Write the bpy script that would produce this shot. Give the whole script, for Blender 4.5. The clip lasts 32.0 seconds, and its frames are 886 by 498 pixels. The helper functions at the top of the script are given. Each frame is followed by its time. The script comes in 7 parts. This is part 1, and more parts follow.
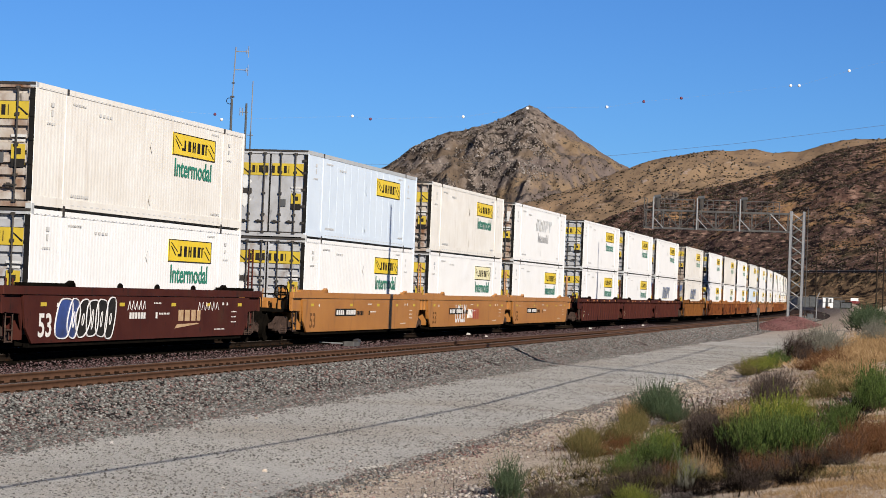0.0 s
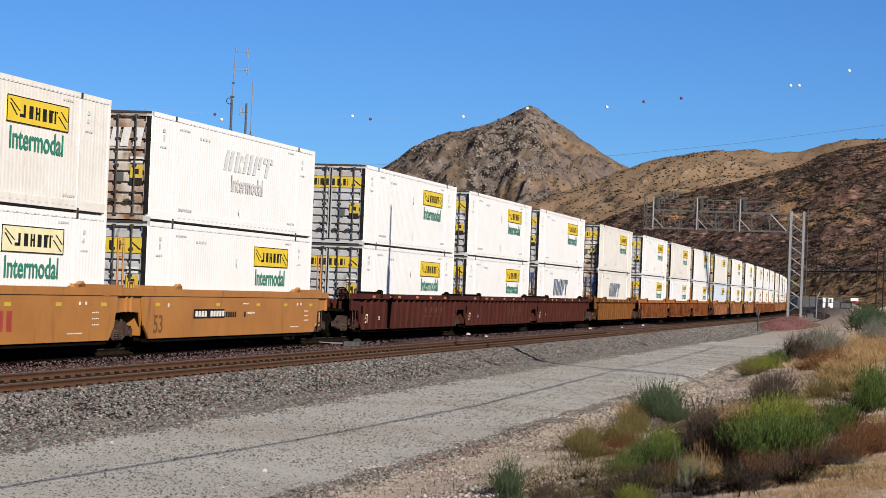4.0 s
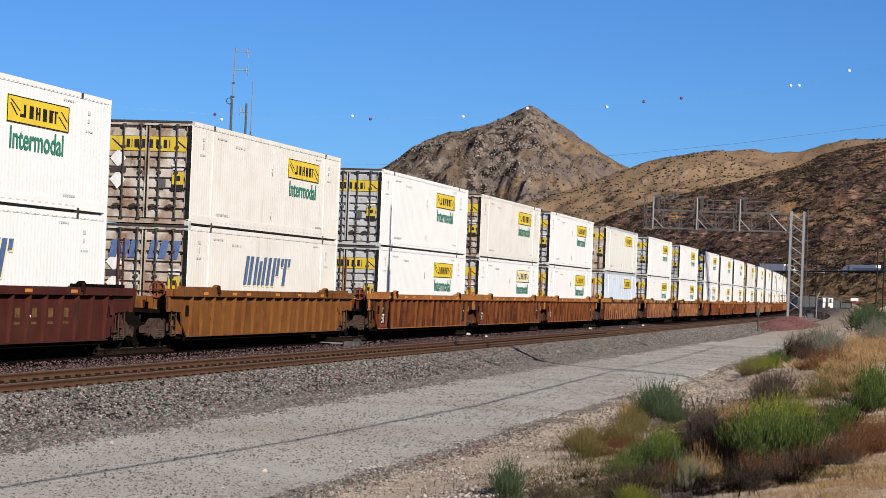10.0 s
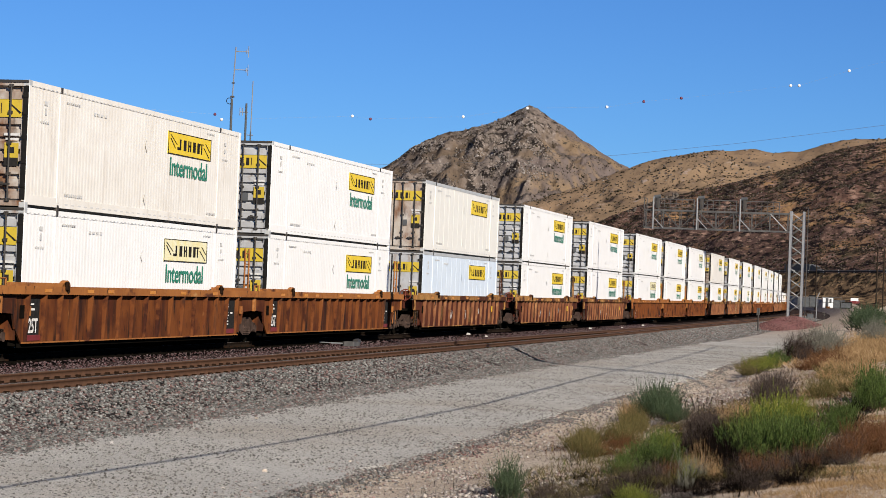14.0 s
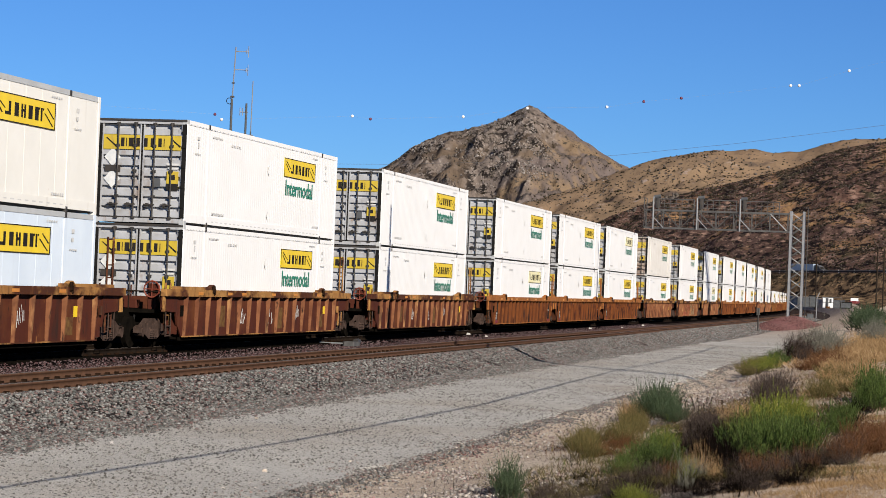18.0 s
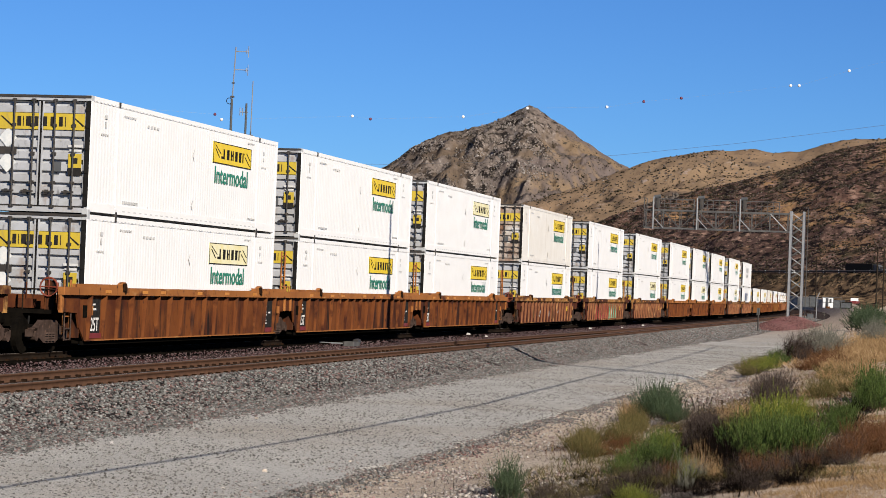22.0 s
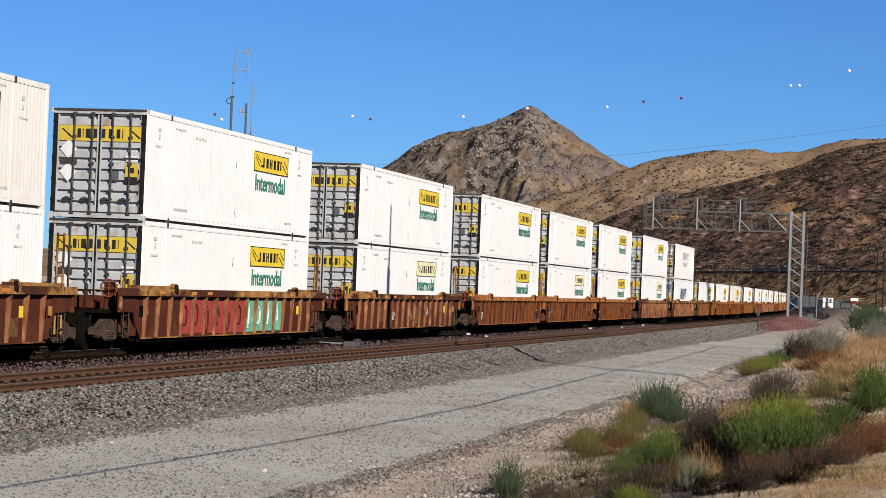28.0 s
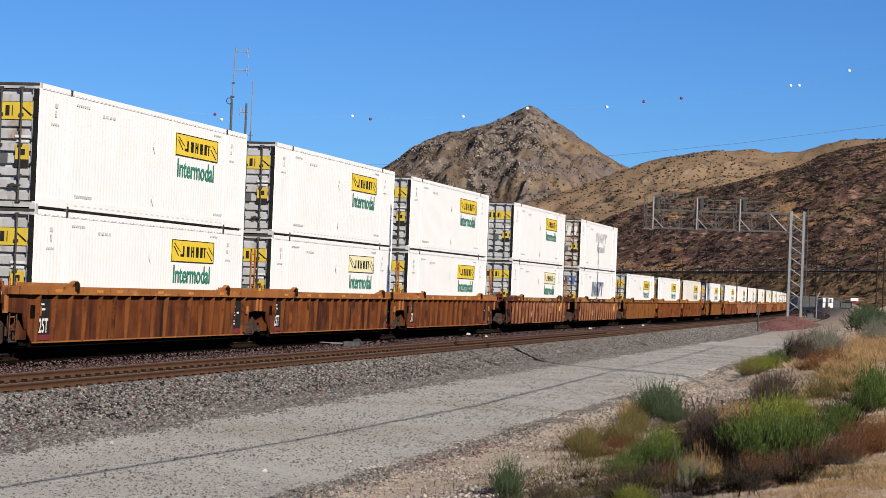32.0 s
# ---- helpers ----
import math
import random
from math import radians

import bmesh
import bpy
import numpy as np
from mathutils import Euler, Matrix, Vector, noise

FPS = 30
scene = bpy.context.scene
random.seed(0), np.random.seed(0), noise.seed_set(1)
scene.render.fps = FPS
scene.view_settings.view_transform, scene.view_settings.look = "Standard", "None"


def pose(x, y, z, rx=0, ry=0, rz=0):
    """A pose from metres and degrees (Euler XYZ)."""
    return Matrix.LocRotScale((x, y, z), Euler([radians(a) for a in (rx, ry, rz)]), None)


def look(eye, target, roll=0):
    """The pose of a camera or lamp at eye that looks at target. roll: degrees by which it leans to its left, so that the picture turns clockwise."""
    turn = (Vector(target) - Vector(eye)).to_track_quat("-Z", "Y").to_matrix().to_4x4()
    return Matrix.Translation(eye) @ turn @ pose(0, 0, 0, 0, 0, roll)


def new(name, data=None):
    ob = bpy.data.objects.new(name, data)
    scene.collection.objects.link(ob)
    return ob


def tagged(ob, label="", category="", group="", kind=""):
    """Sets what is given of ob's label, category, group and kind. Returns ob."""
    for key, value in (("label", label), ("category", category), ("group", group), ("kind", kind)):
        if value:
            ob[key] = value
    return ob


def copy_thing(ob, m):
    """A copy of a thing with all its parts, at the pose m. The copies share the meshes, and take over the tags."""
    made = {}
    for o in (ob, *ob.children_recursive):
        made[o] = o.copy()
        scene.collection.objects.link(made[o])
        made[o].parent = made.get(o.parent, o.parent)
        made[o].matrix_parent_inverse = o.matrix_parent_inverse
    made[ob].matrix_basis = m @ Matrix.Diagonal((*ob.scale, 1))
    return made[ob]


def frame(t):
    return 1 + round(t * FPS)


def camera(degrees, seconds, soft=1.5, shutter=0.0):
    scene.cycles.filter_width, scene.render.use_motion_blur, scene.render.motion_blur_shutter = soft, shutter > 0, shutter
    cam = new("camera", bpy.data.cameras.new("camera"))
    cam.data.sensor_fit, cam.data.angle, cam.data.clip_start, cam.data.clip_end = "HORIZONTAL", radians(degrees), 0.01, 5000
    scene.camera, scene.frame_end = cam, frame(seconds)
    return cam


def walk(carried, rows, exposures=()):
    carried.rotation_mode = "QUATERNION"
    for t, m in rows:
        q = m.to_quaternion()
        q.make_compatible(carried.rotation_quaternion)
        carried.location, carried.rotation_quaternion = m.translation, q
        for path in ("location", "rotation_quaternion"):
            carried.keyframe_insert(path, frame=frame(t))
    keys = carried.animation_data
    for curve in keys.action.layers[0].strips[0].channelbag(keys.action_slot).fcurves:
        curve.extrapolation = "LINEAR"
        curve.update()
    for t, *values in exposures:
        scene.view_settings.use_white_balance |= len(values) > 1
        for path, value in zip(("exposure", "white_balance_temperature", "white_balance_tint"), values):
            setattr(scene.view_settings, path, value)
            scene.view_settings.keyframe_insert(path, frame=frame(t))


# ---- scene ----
# The camera stands still beside a double-track main line.
cam = camera(22.12, 32.0, soft=0.85)
STAND = Matrix.Translation((0, 0, 1.9)) @ pose(0, 0, 0, 90.98, 0, 0) @ pose(0, 0, 0, 0, 0, 2.22)
walk(cam, [(0, STAND), (32, STAND)], exposures=[(0, 0.85), (32, 0.85)])

# ---- light ----
SUN_TURN, SUN_RISE = radians(150), radians(27)
sun_way = Vector((math.sin(SUN_TURN) * math.cos(SUN_RISE), math.cos(SUN_TURN) * math.cos(SUN_RISE), math.sin(SUN_RISE)))
world = bpy.data.worlds.new("sky")
scene.world = world
world.use_nodes = True
wn = world.node_tree
wn.nodes.clear()
sky = wn.nodes.new("ShaderNodeTexSky")
sky.sky_type, sky.sun_disc, sky.sun_elevation, sky.sun_rotation = "NISHITA", False, SUN_RISE, SUN_TURN
sky.altitude, sky.air_density, sky.dust_density, sky.ozone_density = 1000, 0.9, 0.0, 5.0
sky_back = wn.nodes.new("ShaderNodeBackground")
sky_back.inputs["Strength"].default_value = 0.060
sky_tint = wn.nodes.new("ShaderNodeMix")
sky_tint.data_type, sky_tint.blend_type = "RGBA", "MULTIPLY"
sky_tint.inputs["Factor"].default_value = 1.0
sky_tint.inputs[7].default_value = (0.358, 0.592, 0.882, 1)
sky_out = wn.nodes.new("ShaderNodeOutputWorld")
wn.links.new(sky.outputs[0], sky_tint.inputs[6])
wn.links.new(sky_tint.outputs[2], sky_back.inputs["Color"])
wn.links.new(sky_back.outputs[0], sky_out.inputs["Surface"])
sun = new("sun", bpy.data.lights.new("sun", "SUN"))
sun.data.energy, sun.data.angle, sun.data.color = 5.0, radians(0.22), (1.0, 0.92, 0.81)
sun.matrix_world = look((0, 0, 60), Vector((0, 0, 60)) - sun_way)


# ---- materials ----
def shader(name, rough=0.7, metal=0.0):
    m = bpy.data.materials.new(name)
    m.use_nodes = True
    b = m.node_tree.nodes["Principled BSDF"]
    b.inputs["Roughness"].default_value, b.inputs["Metallic"].default_value = rough, metal
    # dull surfaces hardly glint
    b.inputs["Specular IOR Level"].default_value = 0.45 if rough < 0.7 else 0.08 if rough < 0.85 else 0.0
    return m, m.node_tree, b


def add_noise(t, scale, stretch=(1, 1, 1), detail=5.0, rough=0.6, coords="Object", vary=False):
    """Noise at a scale; with vary every object takes another stretch of it."""
    c = t.nodes.new("ShaderNodeTexCoord")
    mp = t.nodes.new("ShaderNodeMapping")
    mp.inputs["Scale"].default_value = stretch
    n = t.nodes.new("ShaderNodeTexNoise")
    n.inputs["Scale"].default_value, n.inputs["Detail"].default_value, n.inputs["Roughness"].default_value = scale, detail, rough
    t.links.new(c.outputs[coords], mp.inputs["Vector"])
    t.links.new(mp.outputs["Vector"], n.inputs["Vector"])
    if vary:
        n.noise_dimensions = "4D"
        info, k = t.nodes.new("ShaderNodeObjectInfo"), t.nodes.new("ShaderNodeMath")
        k.operation = "MULTIPLY"
        k.inputs[1].default_value = 60.0
        t.links.new(info.outputs["Random"], k.inputs[0])
        t.links.new(k.outputs[0], n.inputs["W"])
    return n.outputs["Fac"]


def ramp(t, fac, low, high):
    r = t.nodes.new("ShaderNodeMapRange")
    r.inputs["From Min"].default_value, r.inputs["From Max"].default_value = low, high
    t.links.new(fac, r.inputs["Value"])
    return r.outputs["Result"]


def blend(t, fac, a, b):
    m = t.nodes.new("ShaderNodeMix")
    m.data_type = "RGBA"
    if isinstance(fac, float):
        m.inputs["Factor"].default_value = fac
    else:
        t.links.new(fac, m.inputs["Factor"])
    for socket, v in ((m.inputs[6], a), (m.inputs[7], b)):
        if isinstance(v, tuple):
            socket.default_value = (*v, 1)
        else:
            t.links.new(v, socket)
    return m.outputs[2]


def surf(name, base, other, scale=8.0, rough=0.7, metal=0.0, bump=0.15, fine=60.0, layers=(), stretch=(1, 1, 1), spread=(0.35, 0.65), vary=False):
    """Two tones by a broad noise, fine grain relief, and further stain layers of (colour, scale, stretch, low, high)."""
    m, t, b = shader(name, rough, metal)
    col = blend(t, ramp(t, add_noise(t, scale, stretch, vary=vary), *spread), base, other)
    for tone, sc, st, low, high in layers:
        col = blend(t, ramp(t, add_noise(t, sc, st, vary=vary), low, high), col, tone)
    t.links.new(col, b.inputs["Base Color"])
    if bump:
        n = add_noise(t, fine, stretch)
        bp = t.nodes.new("ShaderNodeBump")
        bp.inputs["Strength"].default_value, bp.inputs["Distance"].default_value = bump, min(3.0, 0.8 / fine)
        t.links.new(n, bp.inputs["Height"])
        t.links.new(bp.outputs[0], b.inputs["Normal"])
    return m


def islands(name, tones, rough=0.8, bump=0.0):
    """Each loose piece takes its own tone."""
    m, t, b = shader(name, rough)
    g = t.nodes.new("ShaderNodeNewGeometry")
    r = t.nodes.new("ShaderNodeValToRGB")
    r.color_ramp.interpolation = "LINEAR"
    e = r.color_ramp.elements
    while len(e) < len(tones):
        e.new(0.5)
    for i, c in enumerate(tones):
        e[i].position, e[i].color = i / max(1, len(tones) - 1), (*c, 1)
    t.links.new(g.outputs["Random Per Island"], r.inputs["Fac"])
    t.links.new(r.outputs["Color"], b.inputs["Base Color"])
    return m


STREAK = (1.0, 1.6, 0.12)


def box_paint(name, base, other, grime, low):
    return surf(name, base, other, 1.2, 0.48, bump=0.04, fine=14, vary=True,
                layers=((grime, 2.6, STREAK, low, low + 0.3), ((0.30, 0.17, 0.09), 7.0, (1, 1, 0.5), 0.70, 0.80)))


M = {}
M["white"] = box_paint("white_paint", (0.6209, 0.6137, 0.5995), (0.5852, 0.578, 0.5602), (0.4139, 0.3782, 0.3282), 0.63)
M["cream"] = box_paint("cream_paint", (0.5771, 0.5544, 0.5107), (0.5252, 0.4937, 0.4399), (0.355, 0.3038, 0.2435), 0.56)
M["blue_white"] = box_paint("blue_white_paint", (0.4785, 0.5366, 0.5946), (0.435, 0.493, 0.5583), (0.3625, 0.3625, 0.348), 0.62)
M["pale_grey"] = box_paint("pale_grey_paint", (0.569, 0.5546, 0.5113), (0.533, 0.5185, 0.4753), (0.3601, 0.3241, 0.2737), 0.62)
M["rail_grey"] = box_paint("grey_rail_paint", (0.336, 0.344, 0.344), (0.288, 0.296, 0.296), (0.224, 0.2, 0.168), 0.58)
M["door_grey"] = surf("door_grey", (0.32, 0.328, 0.344), (0.232, 0.232, 0.232), 1.5, 0.5, vary=True, bump=0.05, fine=20,
                      layers=(((0.16, 0.1, 0.06), 2.2, (1, 1, 0.5), 0.56, 0.74), ((0.048, 0.04, 0.036), 5.0, (1, 1, 0.3), 0.60, 0.74)))
M["door_rust"] = surf("door_rust", (0.368, 0.352, 0.328), (0.272, 0.224, 0.176), 1.5, 0.6, vary=True, bump=0.08, fine=20,
                      layers=(((0.128, 0.06, 0.028), 1.7, (1, 1, 0.6), 0.42, 0.66), ((0.04, 0.028, 0.0224), 5.0, (1, 1, 0.3), 0.56, 0.72)))
M["seal"] = surf("black_seal", (0.0064, 0.0064, 0.0064), (0.0112, 0.0104, 0.0096), 6, 0.8, bump=0.05)
M["dark_steel"] = surf("dark_steel", (0.0128, 0.012, 0.0112), (0.028, 0.0224, 0.0176), 5, 0.65, bump=0.1)
M["galv"] = surf("galvanised_steel", (0.185, 0.1877, 0.1904), (0.1469, 0.1496, 0.1523), 4, 0.55, 0.2, bump=0.05)
M["yellow"] = surf("yellow_vinyl", (0.5803, 0.4166, 0.01488), (0.5208, 0.3646, 0.01488), 2.0, 0.45, bump=0.02, layers=(((0.3348, 0.253, 0.0744), 6, (1, 1, 0.3), 0.62, 0.8),))
M["dull_yellow"] = surf("weathered_yellow_vinyl", (0.416, 0.304, 0.02), (0.336, 0.24, 0.024), 2.0, 0.55, bump=0.02, layers=(((0.208, 0.152, 0.056), 5, (1, 1, 0.4), 0.58, 0.78),))
M["worn_gold"] = surf("worn_gold_paint", (0.119, 0.06696, 0.02232), (0.05952, 0.0248, 0.01091), 7.0, 0.7, bump=0.03)
M["reflector"] = surf("orange_reflective_tape", (0.4, 0.16, 0.024), (0.336, 0.12, 0.02), 3.0, 0.5, bump=0.02)
M["pale_yellow"] = surf("faded_yellow_vinyl", (0.56, 0.496, 0.24), (0.592, 0.56, 0.384), 3.0, 0.5, bump=0.02)
M["ink"] = surf("black_vinyl", (0.012, 0.012, 0.012), (0.022, 0.020, 0.019), 8, 0.85, bump=0.0)
M["green_ink"] = surf("green_vinyl", (0.016, 0.136, 0.08), (0.024, 0.16, 0.104), 8, 0.5, bump=0.0)
M["blue_ink"] = surf("blue_vinyl", (0.04, 0.072, 0.176), (0.064, 0.104, 0.216), 8, 0.5, bump=0.0)
M["faint_ink"] = surf("worn_grey_vinyl", (0.4, 0.416, 0.416), (0.496, 0.496, 0.48), 8, 0.6, bump=0.0)
M["grey_ink"] = surf("grey_stencil", (0.36, 0.36, 0.352), (0.448, 0.44, 0.424), 8, 0.6, bump=0.0)
M["brown_ink"] = surf("worn_brown_stencil", (0.085, 0.04, 0.018), (0.15, 0.07, 0.028), 9, 0.7, bump=0.0)
M["dull_gold"] = surf("dull_gold_vinyl", (0.36, 0.25, 0.15), (0.28, 0.18, 0.10), 6, 0.7, bump=0.0)
M["white_ink"] = surf("white_stencil", (0.576, 0.56, 0.528), (0.44, 0.416, 0.384), 8, 0.6, bump=0.0)
RUST = ((0.04, 0.0184, 0.0104), 1.3, (1, 1, 0.5), 0.56, 0.76)
BLACKEN = ((0.0144, 0.0112, 0.0096), 3.0, (1, 1, 0.22), 0.57, 0.76)
SCUFF = ((0.0096, 0.0072, 0.0064), 11.0, (1, 1, 0.25), 0.60, 0.70)


def car_paint(name, a, b):
    return surf(name, a, b, 1.1, 0.8, bump=0.12, fine=30, vary=True, layers=(RUST, BLACKEN, SCUFF))


M["maroon"] = car_paint("maroon_car_paint", (0.03536, 0.00884, 0.0068), (0.04896, 0.0136, 0.00952))
M["ochre"] = surf("ochre_car_paint", (0.2912, 0.1235, 0.02563), (0.2445, 0.09977, 0.01994), 1.0, 0.5, bump=0.05, fine=30,
                  layers=(((0.0932, 0.0394, 0.01709), 2.2, (1, 1, 0.22), 0.58, 0.80),))
M["orange"] = car_paint("orange_car_paint", (0.1316, 0.05233, 0.01327), (0.09967, 0.03685, 0.01031))
M["brown_plate"] = surf("maroon_brown_plate", (0.05018, 0.01368, 0.008064), (0.0896, 0.02986, 0.01094), 0.9, 0.8, vary=True, bump=0.12, fine=30, spread=(0.50, 0.72), layers=(BLACKEN, SCUFF, ((0.1935, 0.08087, 0.0288), 5.0, (1, 1, 0.3), 0.66, 0.74)))
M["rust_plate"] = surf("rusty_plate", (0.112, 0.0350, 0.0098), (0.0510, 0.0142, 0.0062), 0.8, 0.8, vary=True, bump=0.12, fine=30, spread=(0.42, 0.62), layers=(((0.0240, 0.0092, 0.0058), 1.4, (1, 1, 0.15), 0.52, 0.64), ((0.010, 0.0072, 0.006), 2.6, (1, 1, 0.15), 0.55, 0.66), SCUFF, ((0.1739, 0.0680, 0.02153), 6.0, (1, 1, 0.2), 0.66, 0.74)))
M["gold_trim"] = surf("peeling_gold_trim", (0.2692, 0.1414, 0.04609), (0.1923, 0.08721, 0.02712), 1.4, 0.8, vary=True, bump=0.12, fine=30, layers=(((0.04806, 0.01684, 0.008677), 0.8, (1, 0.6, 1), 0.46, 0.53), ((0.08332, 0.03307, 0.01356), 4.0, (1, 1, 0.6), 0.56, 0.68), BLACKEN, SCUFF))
# trim of the rust cars, its orange lightened to paint sun on the chord
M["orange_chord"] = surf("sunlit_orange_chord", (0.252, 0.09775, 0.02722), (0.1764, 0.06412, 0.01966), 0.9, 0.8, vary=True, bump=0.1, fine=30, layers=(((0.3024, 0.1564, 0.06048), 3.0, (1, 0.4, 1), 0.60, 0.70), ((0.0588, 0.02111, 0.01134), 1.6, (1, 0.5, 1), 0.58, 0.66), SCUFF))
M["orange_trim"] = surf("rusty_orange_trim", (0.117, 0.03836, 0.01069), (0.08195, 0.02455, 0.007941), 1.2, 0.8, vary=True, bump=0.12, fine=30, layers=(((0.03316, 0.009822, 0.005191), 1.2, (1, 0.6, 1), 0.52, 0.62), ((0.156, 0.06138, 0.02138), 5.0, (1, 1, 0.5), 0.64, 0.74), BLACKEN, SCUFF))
M["brown_post"] = surf("worn_brown_post", (0.1875, 0.07935, 0.036), (0.09844, 0.03623, 0.018), 1.6, 0.8, vary=True, bump=0.12, fine=30, layers=(((0.2531, 0.1294, 0.05625), 3.0, (1, 1, 0.4), 0.56, 0.68), BLACKEN, SCUFF))
M["side_frame"] = surf("brown_grimy_casting", (0.055, 0.037, 0.030), (0.030, 0.020, 0.016), 5, 0.85, bump=0.2, layers=(((0.09, 0.055, 0.04), 9.0, (1, 1, 1), 0.58, 0.68),))
M["brake_red"] = surf("worn_red_paint", (0.1512, 0.0252, 0.0072), (0.1008, 0.018, 0.0072), 6, 0.6, bump=0.05)
M["truck"] = surf("grimy_shaded_steel", (0.0088, 0.0064, 0.0052), (0.016, 0.0112, 0.008), 3, 0.9, bump=0.2)
# black of sooty steel, deepened with the shade under the cars
M["soot_shade"] = surf("sooty_shaded_steel", (0.0032, 0.0028, 0.0024), (0.0064, 0.0052, 0.004), 4, 0.9, bump=0.2)
M["red_spray"] = surf("red_spray", (0.2728, 0.03472, 0.0248), (0.2083, 0.0248, 0.01984), 3, 0.5, bump=0.03)
M["dark_red"] = surf("dark_red_paint", (0.128, 0.0144, 0.0144), (0.088, 0.0104, 0.0104), 3, 0.6, bump=0.03)
M["green_spray"] = surf("green_spray", (0.0544, 0.2285, 0.1197), (0.1523, 0.3264, 0.2285), 4, 0.5, bump=0.03)
M["blue_spray"] = surf("blue_spray", (0.024, 0.048, 0.176), (0.016, 0.016, 0.024), 1.0, 0.5, bump=0.03)
M["white_spray"] = surf("white_spray", (0.576, 0.56, 0.544), (0.48, 0.464, 0.464), 5, 0.5, bump=0.03)
M["rail"] = surf("rail_steel", (0.07395, 0.03747, 0.02156), (0.051, 0.02645, 0.0156), 6, 0.8, 0.0, bump=0.1)
M["rail_top"] = surf("worn_rail_head", (0.105, 0.091, 0.0805), (0.07, 0.0595, 0.0525), 20, 0.72, 0.0, bump=0.02)
M["tie"] = surf("weathered_tie", (0.01725, 0.01306, 0.01035), (0.02957, 0.02341, 0.01898), 6, 0.85, bump=0.3, fine=40, stretch=(1, 1, 1))
M["ballast"] = surf("ballast_bed", (0.0209, 0.01805, 0.0171), (0.04275, 0.0361, 0.0342), 16, 0.9, bump=0.9, fine=22,
                    layers=(((0.0095, 0.00855, 0.00855), 30, (1, 1, 1), 0.5, 0.62), ((0.08075, 0.05225, 0.0475), 0.5, (1, 1, 1), 0.5, 0.72)))
M["stone"] = islands("ballast_stone", ((0.02431, 0.02306, 0.0221), (0.1568, 0.1565, 0.1476), (0.04618, 0.04098, 0.0394), (0.1246, 0.07463, 0.0688), (0.09086, 0.09483, 0.08761), (0.03338, 0.03112, 0.03036), (0.2157, 0.2121, 0.1981), (0.0572, 0.0552, 0.05199), (0.1525, 0.1104, 0.1002), (0.1219, 0.1256, 0.1155), (0.02895, 0.02776, 0.02573), (0.2406, 0.237, 0.2238)), 0.85)
M["clip"] = surf("rusty_clip", (0.0108, 0.00648, 0.00432), (0.0198, 0.0108, 0.00648), 9, 0.9, bump=0.1)
# grimy ballast, taken near black to carry the shade below the train
M["grime"] = surf("grimy_shaded_ballast", (0.00336, 0.00264, 0.0024), (0.00624, 0.0048, 0.00432), 14, 0.95, bump=0.9, fine=22)
M["bed_mid"] = surf("brown_ballast", (0.0306, 0.0221, 0.01955), (0.0527, 0.0374, 0.03315), 16, 0.95, bump=0.9, fine=22, layers=(((0.0119, 0.00935, 0.0085), 30, (1, 1, 1), 0.46, 0.58),))
M["stone_dark"] = islands("brown_ballast_stone", ((0.009758, 0.00671, 0.007147), (0.07667, 0.0488, 0.04873), (0.04879, 0.02074, 0.02079), (0.09758, 0.06831, 0.06823), (0.02091, 0.01464, 0.01494), (0.1324, 0.09758, 0.0975), (0.03485, 0.0244, 0.02469)), 0.9)
M["pebble"] = islands("road_pebble", ((0.04886, 0.0452, 0.04153), (0.1604, 0.1531, 0.1385), (0.07221, 0.06705, 0.06189), (0.2094, 0.1962, 0.1766), (0.05721, 0.05264, 0.04806), (0.1173, 0.109, 0.1005), (0.23, 0.2207, 0.2051), (0.06507, 0.05965, 0.05423), (0.08586, 0.08109, 0.07441)), 0.85)
M["debris"] = islands("pale_rubble", ((0.1964, 0.1669, 0.1473), (0.1128, 0.09588, 0.0846), (0.3127, 0.278, 0.2433), (0.07506, 0.06255, 0.0563), (0.2173, 0.1482, 0.1334), (0.1476, 0.1264, 0.1107), (0.3784, 0.3455, 0.3127), (0.09419, 0.08241, 0.07064)), 0.85)
M["road"] = surf("gravel_road", (0.3456, 0.3329, 0.3037), (0.2968, 0.2852, 0.2599), 0.35, 0.92, bump=0.8, fine=40,
                 layers=(((0.2434, 0.2093, 0.1703), 0.10, (1, 1, 1), 0.50, 0.70), ((0.1461, 0.1363, 0.1265), 22, (1, 1, 1), 0.56, 0.66), ((0.5354, 0.5159, 0.4769), 34, (1, 1, 1), 0.58, 0.68), ((0.09734, 0.09247, 0.0876), 55, (1, 1, 1), 0.60, 0.68), ((0.4088, 0.3796, 0.3407), 2.2, (1, 1, 1), 0.58, 0.75)))


def dirt_far_along():
    """The gravel gives way to bare tan dirt from about a hundred metres on."""
    t = M["road"].node_tree
    b = t.nodes["Principled BSDF"]
    gravel = b.inputs["Base Color"].links[0].from_socket
    c, xyz, far = t.nodes.new("ShaderNodeTexCoord"), t.nodes.new("ShaderNodeSeparateXYZ"), t.nodes.new("ShaderNodeMath")
    t.links.new(c.outputs["Object"], xyz.inputs[0])
    far.operation = "MULTIPLY_ADD"
    far.inputs[1].default_value = 60.0
    t.links.new(add_noise(t, 0.12), far.inputs[0])
    t.links.new(xyz.outputs["Y"], far.inputs[2])
    soil = blend(t, ramp(t, add_noise(t, 0.6), 0.40, 0.62), (0.30, 0.245, 0.195), (0.20, 0.155, 0.125))
    t.links.new(blend(t, ramp(t, far.outputs[0], 150.0, 215.0), gravel, soil), b.inputs["Base Color"])


